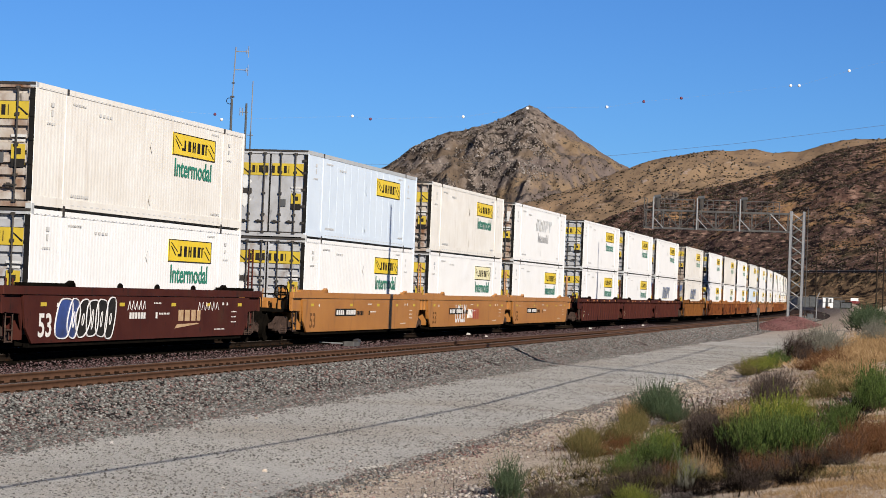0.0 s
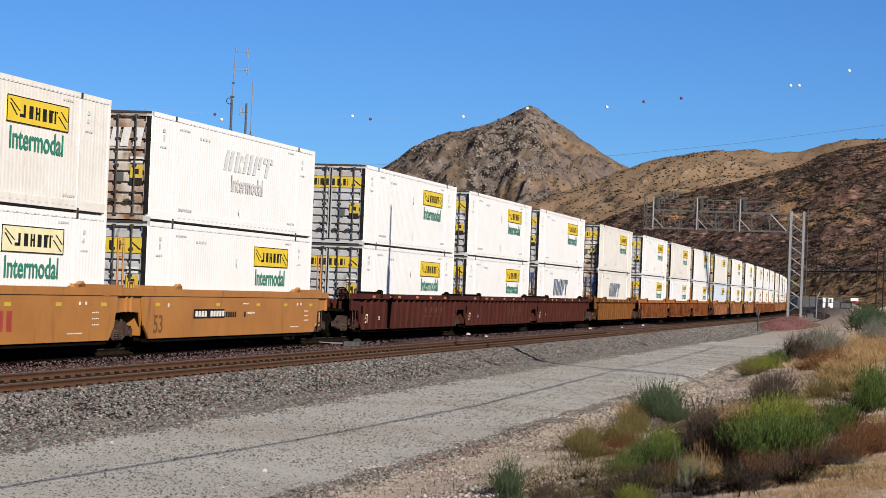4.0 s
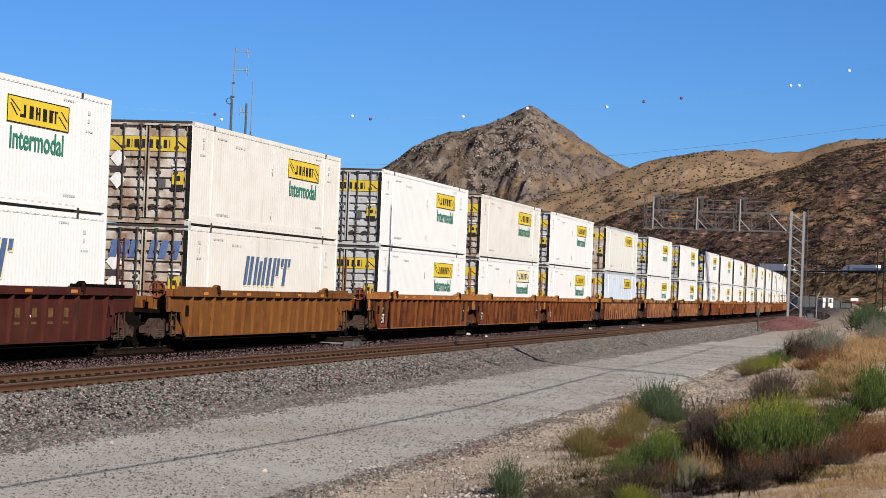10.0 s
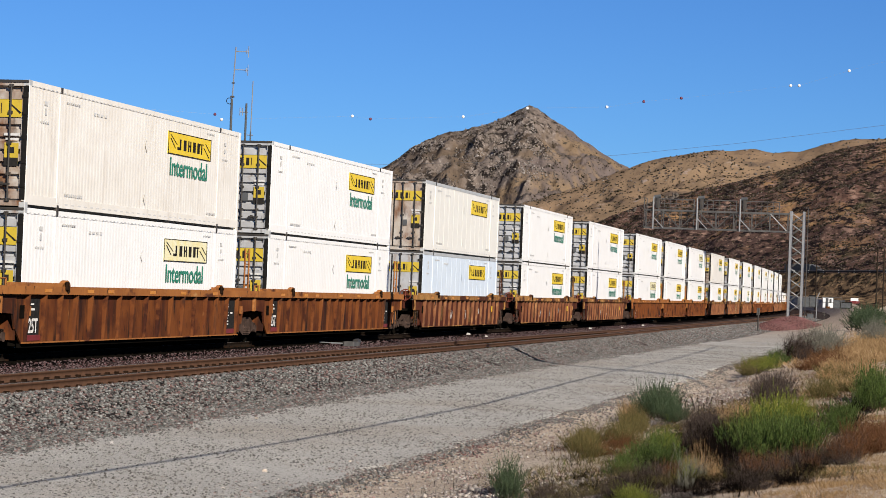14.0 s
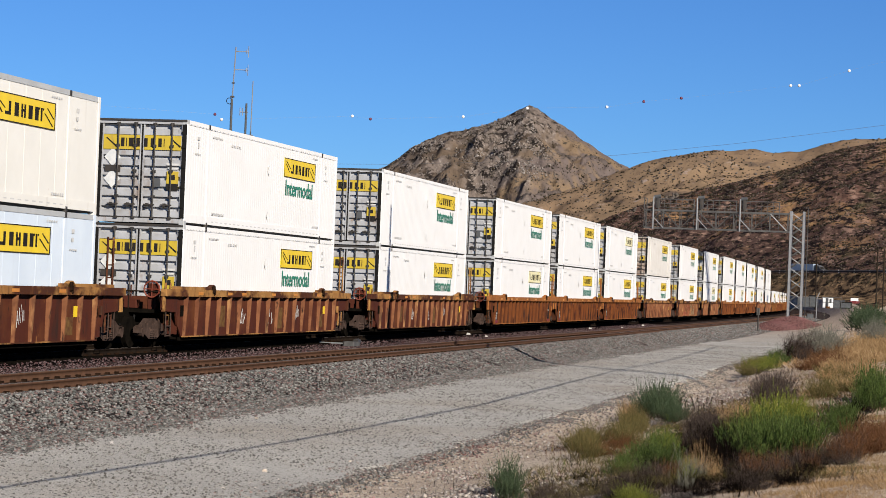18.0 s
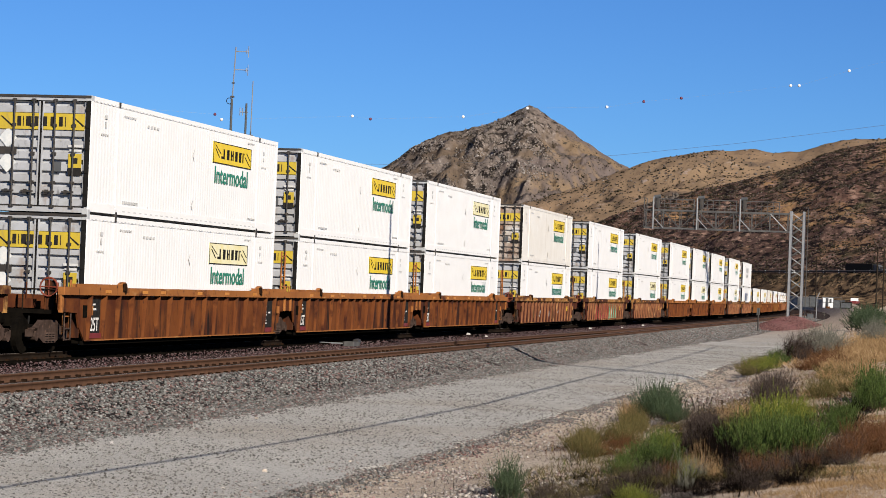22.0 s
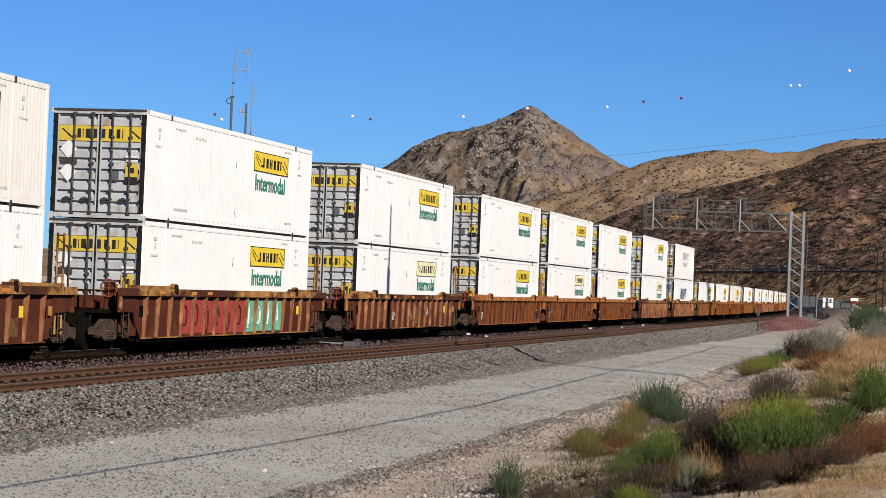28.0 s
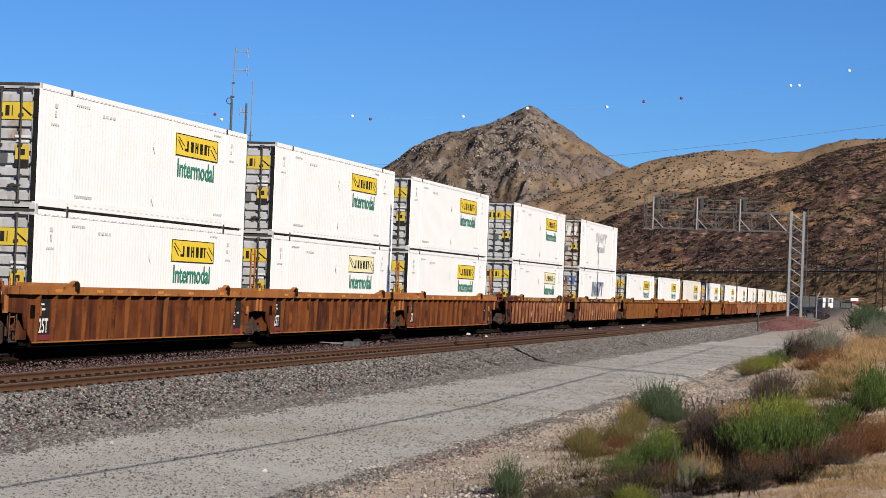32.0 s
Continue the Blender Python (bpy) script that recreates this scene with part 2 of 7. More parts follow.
dirt_far_along()
M["dirt"] = surf("dry_dirt", (0.3618, 0.3032, 0.2394), (0.2766, 0.2181, 0.1649), 0.4, 0.95, bump=0.6, fine=12,
                 layers=(((0.4682, 0.4043, 0.3298), 3.0, (1, 1, 1), 0.55, 0.75), ((0.2022, 0.1383, 0.09576), 6, (1, 1, 1), 0.6, 0.75), ((0.117, 0.09576, 0.0798), 16, (1, 1, 1), 0.55, 0.65), ((0.532, 0.4788, 0.415), 24, (1, 1, 1), 0.58, 0.66)))
M["red_gravel"] = surf("red_cinder", (0.126, 0.0539, 0.0504), (0.1848, 0.0931, 0.0861), 1.2, 0.95, bump=0.7, fine=9)
M["cinder"] = islands("cinder_stone", ((0.132, 0.0594, 0.05184), (0.066, 0.03341, 0.0319), (0.1848, 0.104, 0.0957), (0.099, 0.05198, 0.04785)), 0.9)
M["asphalt"] = surf("asphalt", (0.048, 0.048, 0.048), (0.064, 0.0624, 0.06), 1, 0.9, bump=0.1)
M["concrete"] = surf("pale_concrete", (0.336, 0.32, 0.296), (0.272, 0.256, 0.24), 0.6, 0.85, bump=0.2)
M["truss"] = surf("weathered_galvanised_steel", (0.0828, 0.08064, 0.07776), (0.054, 0.05256, 0.05112), 2, 0.75, 0.1, bump=0.05)
M["wood"] = surf("weathered_wood", (0.128, 0.096, 0.072), (0.192, 0.152, 0.12), 2, 0.85, bump=0.3, stretch=(6, 6, 0.4))
M["white_metal"] = surf("white_metal", (0.6, 0.6, 0.592), (0.528, 0.528, 0.52), 2, 0.5, bump=0.03)
M["faded_blue"] = surf("faded_blue_metal", (0.24, 0.296, 0.36), (0.2, 0.256, 0.32), 2, 0.5, bump=0.03)
M["grey_metal"] = surf("grey_metal", (0.048, 0.0512, 0.0544), (0.0704, 0.0736, 0.0768), 2, 0.8, bump=0.03)
M["red_ball"] = surf("red_plastic", (0.096, 0.02, 0.04), (0.08, 0.016, 0.036), 2, 0.5, bump=0.0)
M["white_ball"] = surf("white_plastic", (0.64, 0.632, 0.616), (0.576, 0.568, 0.56), 2, 0.5, bump=0.0)
M["wire"] = surf("wire", (0.025, 0.025, 0.0275), (0.035, 0.035, 0.0375), 2, 0.6, bump=0.0)
M["tread"] = surf("black_rubber", (0.016, 0.016, 0.016), (0.024, 0.024, 0.024), 2, 0.8, bump=0.1)
M["leaf_green"] = islands("green_leaf", ((0.001881, 0.004447, 0.00114), (0.02425, 0.04504, 0.00945), (0.07478, 0.1132, 0.02448), (0.00792, 0.0156, 0.004001), (0.1156, 0.1512, 0.04127), (0.00365, 0.007767, 0.001991)), 0.7)
M["leaf_yellow"] = islands("yellow_green_leaf", ((0.01034, 0.01692, 0.002842), (0.1198, 0.1416, 0.02028), (0.04424, 0.06414, 0.01043), (0.2226, 0.2172, 0.04165), (0.02136, 0.03125, 0.004796)), 0.7)
M["leaf_grey"] = islands("grey_green_leaf", ((0.006321, 0.0102, 0.004629), (0.03522, 0.05148, 0.0255), (0.07103, 0.09747, 0.05166), (0.01553, 0.0248, 0.0117), (0.0498, 0.06876, 0.03309)), 0.75)
M["leaf_olive"] = islands("olive_leaf", ((0.0166, 0.0155, 0.005229), (0.08276, 0.07043, 0.02345), (0.04689, 0.04329, 0.01363), (0.1532, 0.11, 0.04519), (0.02956, 0.03285, 0.009928)), 0.8)
M["leaf_sage"] = islands("sage_leaf", ((0.06545, 0.06545, 0.05057), (0.119, 0.1161, 0.09226), (0.09226, 0.08925, 0.06842), (0.1547, 0.1428, 0.119)), 0.8)
M["twig_dead"] = islands("dead_twig", ((0.01013, 0.00759, 0.006509), (0.03825, 0.02856, 0.02448), (0.08055, 0.06195, 0.0508), (0.01929, 0.01458, 0.01286)), 0.85)
# dead twigs, near black to paint the shadow beneath the bushes
M["twig_dark"] = islands("shade_dark_twig", ((0.001264, 0.001053, 0.0008424), (0.003791, 0.002948, 0.002527), (0.008424, 0.006318, 0.005054), (0.002527, 0.001895, 0.001685), (0.01348, 0.008424, 0.006741)), 0.9)
M["leaf_red"] = islands("red_brown_leaf", ((0.108, 0.0459, 0.0189), (0.0378, 0.01404, 0.00756), (0.0864, 0.03132, 0.01188), (0.0702, 0.0378, 0.0162), (0.1296, 0.0702, 0.0297)), 0.8)
M["straw"] = islands("dry_straw", ((0.1163, 0.06869, 0.02988), (0.2454, 0.1583, 0.07467), (0.1809, 0.1076, 0.04481), (0.3101, 0.2151, 0.1195), (0.1421, 0.0777, 0.03585)), 0.8)
M["stem"] = surf("bark", (0.0168, 0.01232, 0.00896), (0.0308, 0.02352, 0.01792), 12, 0.9, bump=0.2)


def peak_surface():
    m, t, b = shader("rocky_peak", 0.95)
    crag = blend(t, ramp(t, add_noise(t, 0.10), 0.43, 0.52), (0.01824, 0.0152, 0.01368), (0.1254, 0.1011, 0.08512))
    crag = blend(t, ramp(t, add_noise(t, 0.30), 0.55, 0.62), crag, (0.19, 0.1611, 0.1406))
    crag = blend(t, ramp(t, add_noise(t, 0.030), 0.50, 0.62), crag, (0.095, 0.06992, 0.05016))
    grass = blend(t, ramp(t, add_noise(t, 0.018), 0.46, 0.54), (0.150, 0.105, 0.066), (0.105, 0.083, 0.074))
    grass = blend(t, ramp(t, add_noise(t, 0.06), 0.52, 0.62), grass, (0.082, 0.066, 0.058))
    grass = blend(t, ramp(t, add_noise(t, 0.25), 0.58, 0.65), grass, (0.045, 0.038, 0.030))
    # the grass lies on the flank beyond a slanting edge
    c = t.nodes.new("ShaderNodeTexCoord")
    d = t.nodes.new("ShaderNodeVectorMath")
    d.operation = "DOT_PRODUCT"
    d.inputs[1].default_value = (0.80, 0.0, -0.60)
    t.links.new(c.outputs["Object"], d.inputs[0])
    w = t.nodes.new("ShaderNodeMath")
    w.operation = "MULTIPLY_ADD"
    w.inputs[1].default_value = 90.0
    t.links.new(add_noise(t, 0.022), w.inputs[0])
    t.links.new(d.outputs["Value"], w.inputs[2])
    t.links.new(blend(t, ramp(t, w.outputs[0], 34.0, 46.0), crag, grass), b.inputs["Base Color"])
    bp = t.nodes.new("ShaderNodeBump")
    bp.inputs["Strength"].default_value, bp.inputs["Distance"].default_value = 1.0, 3.0
    t.links.new(add_noise(t, 0.12, detail=8.0), bp.inputs["Height"])
    t.links.new(bp.outputs[0], b.inputs["Normal"])
    return m


M["hill_rock"] = peak_surface()
M["hill_tan"] = surf("dry_grass_hill", (0.1951, 0.1332, 0.0822), (0.1486, 0.1002, 0.06346), 0.012, 0.95, bump=0.8, fine=0.06,
                     layers=(((0.07684, 0.05649, 0.0433), 0.035, (1, 1, 1), 0.55, 0.66), ((0.2469, 0.1941, 0.1646), 0.12, (1, 1, 1), 0.62, 0.72), ((0.05786, 0.04376, 0.0375), 0.35, (1, 1, 1), 0.60, 0.67)))
M["hill_burnt"] = surf("burnt_hill", (0.08908, 0.05036, 0.03767), (0.04779, 0.03065, 0.02676), 0.02, 0.95, bump=1.0, fine=0.12,
                       layers=(((0.2276, 0.1337, 0.06473), 0.020, (1, 1, 2.6), 0.52, 0.64), ((0.04888, 0.04874, 0.02689), 0.028, (1, 1, 1), 0.60, 0.70), ((0.1813, 0.1161, 0.08848), 0.17, (1, 1, 3.0), 0.54, 0.63),
                               ((0.0128, 0.009681, 0.009674), 0.16, (1, 1, 2.2), 0.50, 0.57), ((0.1916, 0.1357, 0.09699), 0.55, (1, 1, 2), 0.60, 0.67)))
M["bank"] = surf("scrubby_bank", (0.1298, 0.08354, 0.04741), (0.06, 0.04, 0.026), 0.05, 0.95, bump=1.0, fine=0.2, spread=(0.42, 0.56),
                 layers=(((0.2085, 0.1411, 0.07974), 0.16, (1, 1, 2.0), 0.54, 0.64), ((0.01642, 0.01232, 0.009852), 0.22, (1, 1, 1.5), 0.52, 0.60), ((0.0246, 0.01933, 0.01406), 0.6, (1, 1, 1), 0.58, 0.64)))
M["scrub"] = islands("hill_scrub", ((0.0144, 0.0128, 0.0088), (0.032, 0.0272, 0.016), (0.0224, 0.0176, 0.0128), (0.044, 0.036, 0.0224)), 0.9)
M["crag"] = islands("grey_crag", ((0.048, 0.042, 0.0384), (0.204, 0.1776, 0.1584), (0.102, 0.0876, 0.078), (0.276, 0.246, 0.222), (0.03, 0.0252, 0.0228), (0.156, 0.1344, 0.12)), 0.9)
M["boulder"] = islands("hill_boulder", ((0.028, 0.0232, 0.02), (0.104, 0.0864, 0.072), (0.056, 0.0456, 0.0384), (0.152, 0.1304, 0.112), (0.04, 0.0328, 0.028)), 0.9)


# ---- mesh helpers ----
class Shape:
    """Collects corners and faces of one mesh."""

    def __init__(self):
        self.v, self.f = [], []

    def faces(self, points, faces):
        n = len(self.v)
        self.v += [tuple(p) for p in points]
        self.f += [tuple(i + n for i in f) for f in faces]
        return self

    def box(self, x0, x1, y0, y1, z0, z1, chamfer=0.0):
        if chamfer <= 0:
            pts = [(x, y, z) for z in (z0, z1) for x, y in ((x0, y0), (x1, y0), (x1, y1), (x0, y1))]
            return self.faces(pts, [(3, 2, 1, 0), (4, 5, 6, 7), (0, 1, 5, 4), (1, 2, 6, 5), (2, 3, 7, 6), (3, 0, 4, 7)])
        c = chamfer
        loop = [(x0 + c, y0), (x1 - c, y0), (x1, y0 + c), (x1, y1 - c), (x1 - c, y1), (x0 + c, y1), (x0, y1 - c), (x0, y0 + c)]
        pts = [(x, y, z) for z in (z0, z1) for x, y in loop]
        return self.faces(pts, [tuple(range(7, -1, -1)), tuple(range(8, 16))] + [(i, (i + 1) % 8, 8 + (i + 1) % 8, 8 + i) for i in range(8)])

    def rod(self, a, b, r, n=6, r2=None):
        a, b = Vector(a), Vector(b)
        way = (b - a).normalized()
        u = way.orthogonal().normalized()
        w = way.cross(u)
        r2 = r if r2 is None else r2
        pts = [a + (u * math.cos(2 * math.pi * i / n) + w * math.sin(2 * math.pi * i / n)) * r for i in range(n)]
        pts += [b + (u * math.cos(2 * math.pi * i / n) + w * math.sin(2 * math.pi * i / n)) * r2 for i in range(n)]
        return self.faces(pts, [tuple(range(n - 1, -1, -1)), tuple(range(n, 2 * n))] + [(i, (i + 1) % n, n + (i + 1) % n, n + i) for i in range(n)])

    def line(self, pts, r, n=5):
        for a, b in zip(pts[:-1], pts[1:]):
            self.rod(a, b, r, n)
        return self

    def hoop(self, centre, radius, r, n=16, k=5):
        """A ring round the y axis."""
        c = Vector(centre)
        pts = []
        for i in range(n):
            a = 2 * math.pi * i / n
            for j in range(k):
                b = 2 * math.pi * j / k
                q = radius + r * math.cos(b)
                pts.append((c.x + q * math.cos(a), c.y + r * math.sin(b), c.z + q * math.sin(a)))
        return self.faces(pts, [(i * k + j, i * k + (j + 1) % k, ((i + 1) % n) * k + (j + 1) % k, ((i + 1) % n) * k + j) for i in range(n) for j in range(k)])

    def prism(self, outline, y0, y1):
        """An outline in x and z, drawn out along y."""
        n = len(outline)
        pts = [(x, y0, z) for x, z in outline] + [(x, y1, z) for x, z in outline]
        return self.faces(pts, [tuple(range(n)), tuple(range(2 * n - 1, n - 1, -1))] + [(i, n + i, n + (i + 1) % n, (i + 1) % n) for i in range(n)])

    def slab(self, outline, x0, x1):
        """An outline in y and z, drawn out along x."""
        n = len(outline)
        pts = [(x0, y, z) for y, z in outline] + [(x1, y, z) for y, z in outline]
        return self.faces(pts, [tuple(range(n - 1, -1, -1)), tuple(range(n, 2 * n))] + [(i, (i + 1) % n, n + (i + 1) % n, n + i) for i in range(n)])

    def mesh(self, name, material):
        me = bpy.data.meshes.new(name)
        me.from_pydata(self.v, [], self.f)
        me.materials.append(material)
        me.update()
        return me


def part(name, shape, material, parent, label="", at=None):
    me = shape.mesh(name, material) if isinstance(shape, Shape) else shape
    ob = new(name, me)
    ob.parent = parent
    if at is not None:
        ob.matrix_basis = at
    return tagged(ob, label)


def thing(name, m, label, category, group=""):
    ob = new(name)
    ob.empty_display_size = 0.3
    ob.matrix_basis = m
    return tagged(ob, label, category, group)


def structure(name, shape, material, label="", category=""):
    me = shape.mesh(name, material) if isinstance(shape, Shape) else shape
    return tagged(new(name, me), label, category, "", "structure")


def array_mesh(name, verts, tris, material, smooth=False):
    me = bpy.data.meshes.new(name)
    verts, tris = np.asarray(verts, np.float32), np.asarray(tris, np.int32)
    me.vertices.add(len(verts))
    me.vertices.foreach_set("co", verts.ravel())
    me.loops.add(tris.size)
    me.loops.foreach_set("vertex_index", tris.ravel())
    me.polygons.add(len(tris))
    k = tris.shape[1]
    me.polygons.foreach_set("loop_start", np.arange(0, tris.size, k, dtype=np.int32))
    if smooth:
        me.polygons.foreach_set("use_smooth", np.ones(len(tris), bool))
    me.materials.append(material)
    me.update(calc_edges=True)
    me.validate()
    return me


# ---- the line of the track: s metres along it, lat metres to the camera's side of the train's flank ----
HEAD, BEND = 0.21195, -0.365e-6
_S = np.arange(-700.0, 1500.0, 0.5)
_turn = HEAD + BEND * np.clip(_S, 0, 900) ** 2
_X = np.concatenate([[0], np.cumsum(np.sin((_turn[1:] + _turn[:-1]) / 2) * 0.5)])
_Y = np.concatenate([[0], np.cumsum(np.cos((_turn[1:] + _turn[:-1]) / 2) * 0.5)])
_X += -7.6465 - np.interp(0, _S, _X)
_Y += 60.0 - np.interp(0, _S, _Y)


def place(s, lat, z=0.0):
    h = np.interp(s, _S, _turn)
    return Vector((float(np.interp(s, _S, _X) + math.cos(h) * lat), float(np.interp(s, _S, _Y) - math.sin(h) * lat), z))


def heading(s):
    return float(np.interp(s, _S, _turn))


def set_at(s, lat, z=0.0, turn=0.0):
    """A pose whose y runs along the track and whose x points to the camera's side."""
    return Matrix.Translation(place(s, lat, z)) @ pose(0, 0, 0, 0, 0, -math.degrees(heading(s)) + turn)


def places(s, lat, z):
    h = np.interp(s, _S, _turn)
    return np.stack([np.interp(s, _S, _X) + np.cos(h) * lat, np.interp(s, _S, _Y) - np.sin(h) * lat, z + 0 * s], 1)


MID, SIDE = -1.295, 4.23
rng = np.random.default_rng(7)


def wave(x, y, k):
    """Smooth waves from a few sines, about -1 to 1."""
    return (np.sin(x * k + 1.3 * np.sin(y * k * 0.7 + 2)) + np.sin(y * k * 1.3 + 1.7 * np.sin(x * k * 0.5)) + np.sin((x + y) * k * 2.1 + 0.5)) / 3


def ground_z(s, lat):
    s, lat = np.asarray(s, float), np.asarray(lat, float)
    z = -0.52 + 0.115 * np.clip(lat - 14, 0, 9) + 0.0075 * np.clip(s - 90, 0, 900) * np.clip((lat - 8) / 4, 0, 1)
    rough = np.clip((lat - 13) / 2, 0, 1) * np.clip(1 - np.abs(s) / 300, 0, 1)
    z = z + rough * (0.10 * wave(s, lat, 0.55) + 0.04 * wave(s, lat, 2.3))
    z = z + 0.10 * np.exp(-((lat - 13.6) / 0.55) ** 2) * np.clip(1 - np.abs(s) / 300, 0, 1) * (0.6 + 0.6 * wave(s, lat, 0.9))
    # a washed-out gully at the road's edge
    z = z - 0.36 * np.exp(-((lat - 13.85) / 0.62) ** 2) * np.exp(-((s - 9) / 9.0) ** 4)
    return z - 0.06 * np.clip(1 - np.abs(lat - 2) / 5, 0, 1)


def build_ground():
    s = np.concatenate([-np.geomspace(4500, 60, 18), np.arange(-50, 80, 0.5), np.arange(80, 220, 2), np.geomspace(220, 4500, 26)])
    lat = np.concatenate([-np.geomspace(4500, 20, 18), np.arange(-15, 8, 2), np.arange(8, 26, 0.3), np.geomspace(27, 4500, 22)])
    a, b = np.meshgrid(s, lat, indexing="ij")
    z = ground_z(a, b)
    # beyond the built line the sheet keeps the straight heading
    cs, sn = math.cos(HEAD), math.sin(HEAD)
    x = -7.6465 + sn * a + cs * b
    y = 60 + cs * a - sn * b
    v = np.stack([x, y, z], -1).reshape(-1, 3)
    n, m = a.shape
    i = (np.arange(n - 1)[:, None] * m + np.arange(m - 1)[None]).ravel()
    q = np.stack([i, i + m, i + m + 1, i + 1], 1)
    structure("ground", array_mesh("ground", v, q, M["dirt"], True), None, "dry tan dirt and pale rubble beside the tracks", "ground")


def ribbon(name, s, edges, material, label="", smooth=True):
    """A strip along the track; edges: rows of (lat, z) values or functions of s."""
    cols = []
    for lat, z in edges:
        la = lat(s) if callable(lat) else lat + 0 * s
        zz = z(s, la) if callable(z) else z + 0 * s
        cols.append(places(s, la, zz))
    v = np.stack(cols, 1)
    n, m = v.shape[:2]
    i = (np.arange(n - 1)[:, None] * m + np.arange(m - 1)[None]).ravel()
    q = np.stack([i, i + 1, i + m + 1, i + m], 1)
    return structure(name, array_mesh(name, v.reshape(-1, 3), q, material, smooth), None, label)


def build_beds():
    s = np.concatenate([np.arange(-320, -40, 10.0), np.arange(-40, 120, 0.4), np.arange(120, 900, 3.0)])
    wob = lambda k, a: (lambda q: a * wave(q, q * 0.3, k))
    toe = lambda q: 8.35 + 0.16 * wave(q, q * 0.3, 1.1) + 0.08 * wave(q, q, 4.0)
    # the bed's black also paints the train's shade, out to the far side
    ribbon("train_bed", s, [(-24.0, -0.44), (-9.0, -0.42), (-6.2, -0.40), (-4.6, -0.24), (-3.0, -0.17), (-0.1, -0.17), (lambda q: 0.35 + 0.06 * wave(q, q, 2.0), -0.22)], M["grime"], "grimy ballast under the train, its shade painted in")
    ribbon("middle_bed", s, [(0.2, -0.225), (0.6, -0.24), (2.2, -0.25), (2.9, -0.17), (lambda q: 5.35 + 0.05 * wave(q, q, 1.9), -0.168)], M["bed_mid"], "brown stained ballast between the tracks")
    ribbon("track_bed", s, [(5.25, -0.172), (5.62, -0.10),
                            (lambda q: 6.05 + 0.06 * wave(q, q, 1.7), -0.06), (lambda q: 7.25 + 0.1 * wave(q, q, 2.2), lambda q, l: -0.46 + 0.02 * wave(q, l, 3)),
                            (toe, lambda q, l: ground_z(q, l) - 0.02)], M["ballast"], "grey and pink crushed ballast shoulder")
    lats = np.linspace(8.0, 13.4, 19)
    edges = [(float(l), (lambda q, la: ground_z(q, la) + 0.012 + 0.008 * wave(q, la, 1.2))) for l in lats]
    edges[-1] = (lambda q: 13.3 - 0.2 * np.exp(-((q - 9) / 9.0) ** 4) + 0.35 * wave(q, q, 0.5) + 0.12 * wave(q, q * 0.7, 2.5), lambda q, la: ground_z(q, la) - 0.01)
    ribbon("road", s, edges, M["road"], "pale grey gravel service road")


RAIL = ((-0.075, -0.16), (0.075, -0.16), (0.075, -0.145), (0.012, -0.12), (0.012, -0.05), (0.036, -0.035), (0.036, -0.004), (-0.036, -0.004), (-0.036, -0.035), (-0.012, -0.05), (-0.012, -0.12), (-0.075, -0.145))


def sweep(outline, s, lat, cap=True):
    v = np.stack([places(s, lat + x, z) for x, z in outline], 1)
    n, m = v.shape[:2]
    i = (np.arange(n - 1)[:, None] * m + np.arange(m)[None]).ravel()
    j = (np.arange(n - 1)[:, None] * m + (np.arange(m)[None] + 1) % m).ravel()
    return v.reshape(-1, 3), np.stack([i, j, j + m, i + m], 1)


def build_tracks():
    s = np.concatenate([np.arange(-320, 0, 16.0), np.arange(0, 900, 4.0)])
    for nm, mid in (("train_track", MID), ("side_track", SIDE)):
        line = tagged(new(nm), "steel rails on weathered ties in ballast", "track", "", "structure")
        for off in (-0.755, 0.755):
            v, q = sweep(RAIL, s, mid + off)
            # the train's own rails get near-black steel in place of shade
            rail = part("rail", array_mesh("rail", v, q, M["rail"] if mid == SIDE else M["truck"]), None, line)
            v, q = sweep([(-0.030, -0.0035), (0.030, -0.0035), (0.024, 0.0), (-0.024, 0.0)], s, mid + off)
            part("rail_head", array_mesh("rail_head", v, q, M["rail_top"]), None, rail, "polished running surface")
        # likewise its ties: blackened for the shade they lie in
        sleeper = Shape().box(-1.3, 1.3, -0.115, 0.115, -0.30, -0.152, 0.015).mesh("tie", M["tie"] if mid == SIDE else M["soot_shade"])
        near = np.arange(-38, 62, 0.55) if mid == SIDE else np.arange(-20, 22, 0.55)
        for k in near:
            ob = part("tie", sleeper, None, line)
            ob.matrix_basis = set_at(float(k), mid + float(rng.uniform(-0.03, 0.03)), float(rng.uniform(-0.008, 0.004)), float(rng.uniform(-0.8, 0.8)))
        clips = Shape()
        for k in near:
            for off in (-0.755, 0.755):
                for side in (-1, 1):
                    c = place(float(k), mid + off + side * 0.10, -0.14)
                    clips.box(c.x - 0.045, c.x + 0.045, c.y - 0.06, c.y + 0.06, c.z - 0.03, c.z + 0.03)
        tagged(part("rail_clip", clips, M["clip"], line), kind="stuff")


# ---- loose stones ----
OCT = np.array([(1, 0, 0), (0, 1, 0), (-1, 0, 0), (0, -1, 0), (0, 0, 1), (0, 0, -1)], float)
OCTF = np.array([(0, 1, 4), (1, 2, 4), (2, 3, 4), (3, 0, 4), (1, 0, 5), (2, 1, 5), (3, 2, 5), (0, 3, 5)])


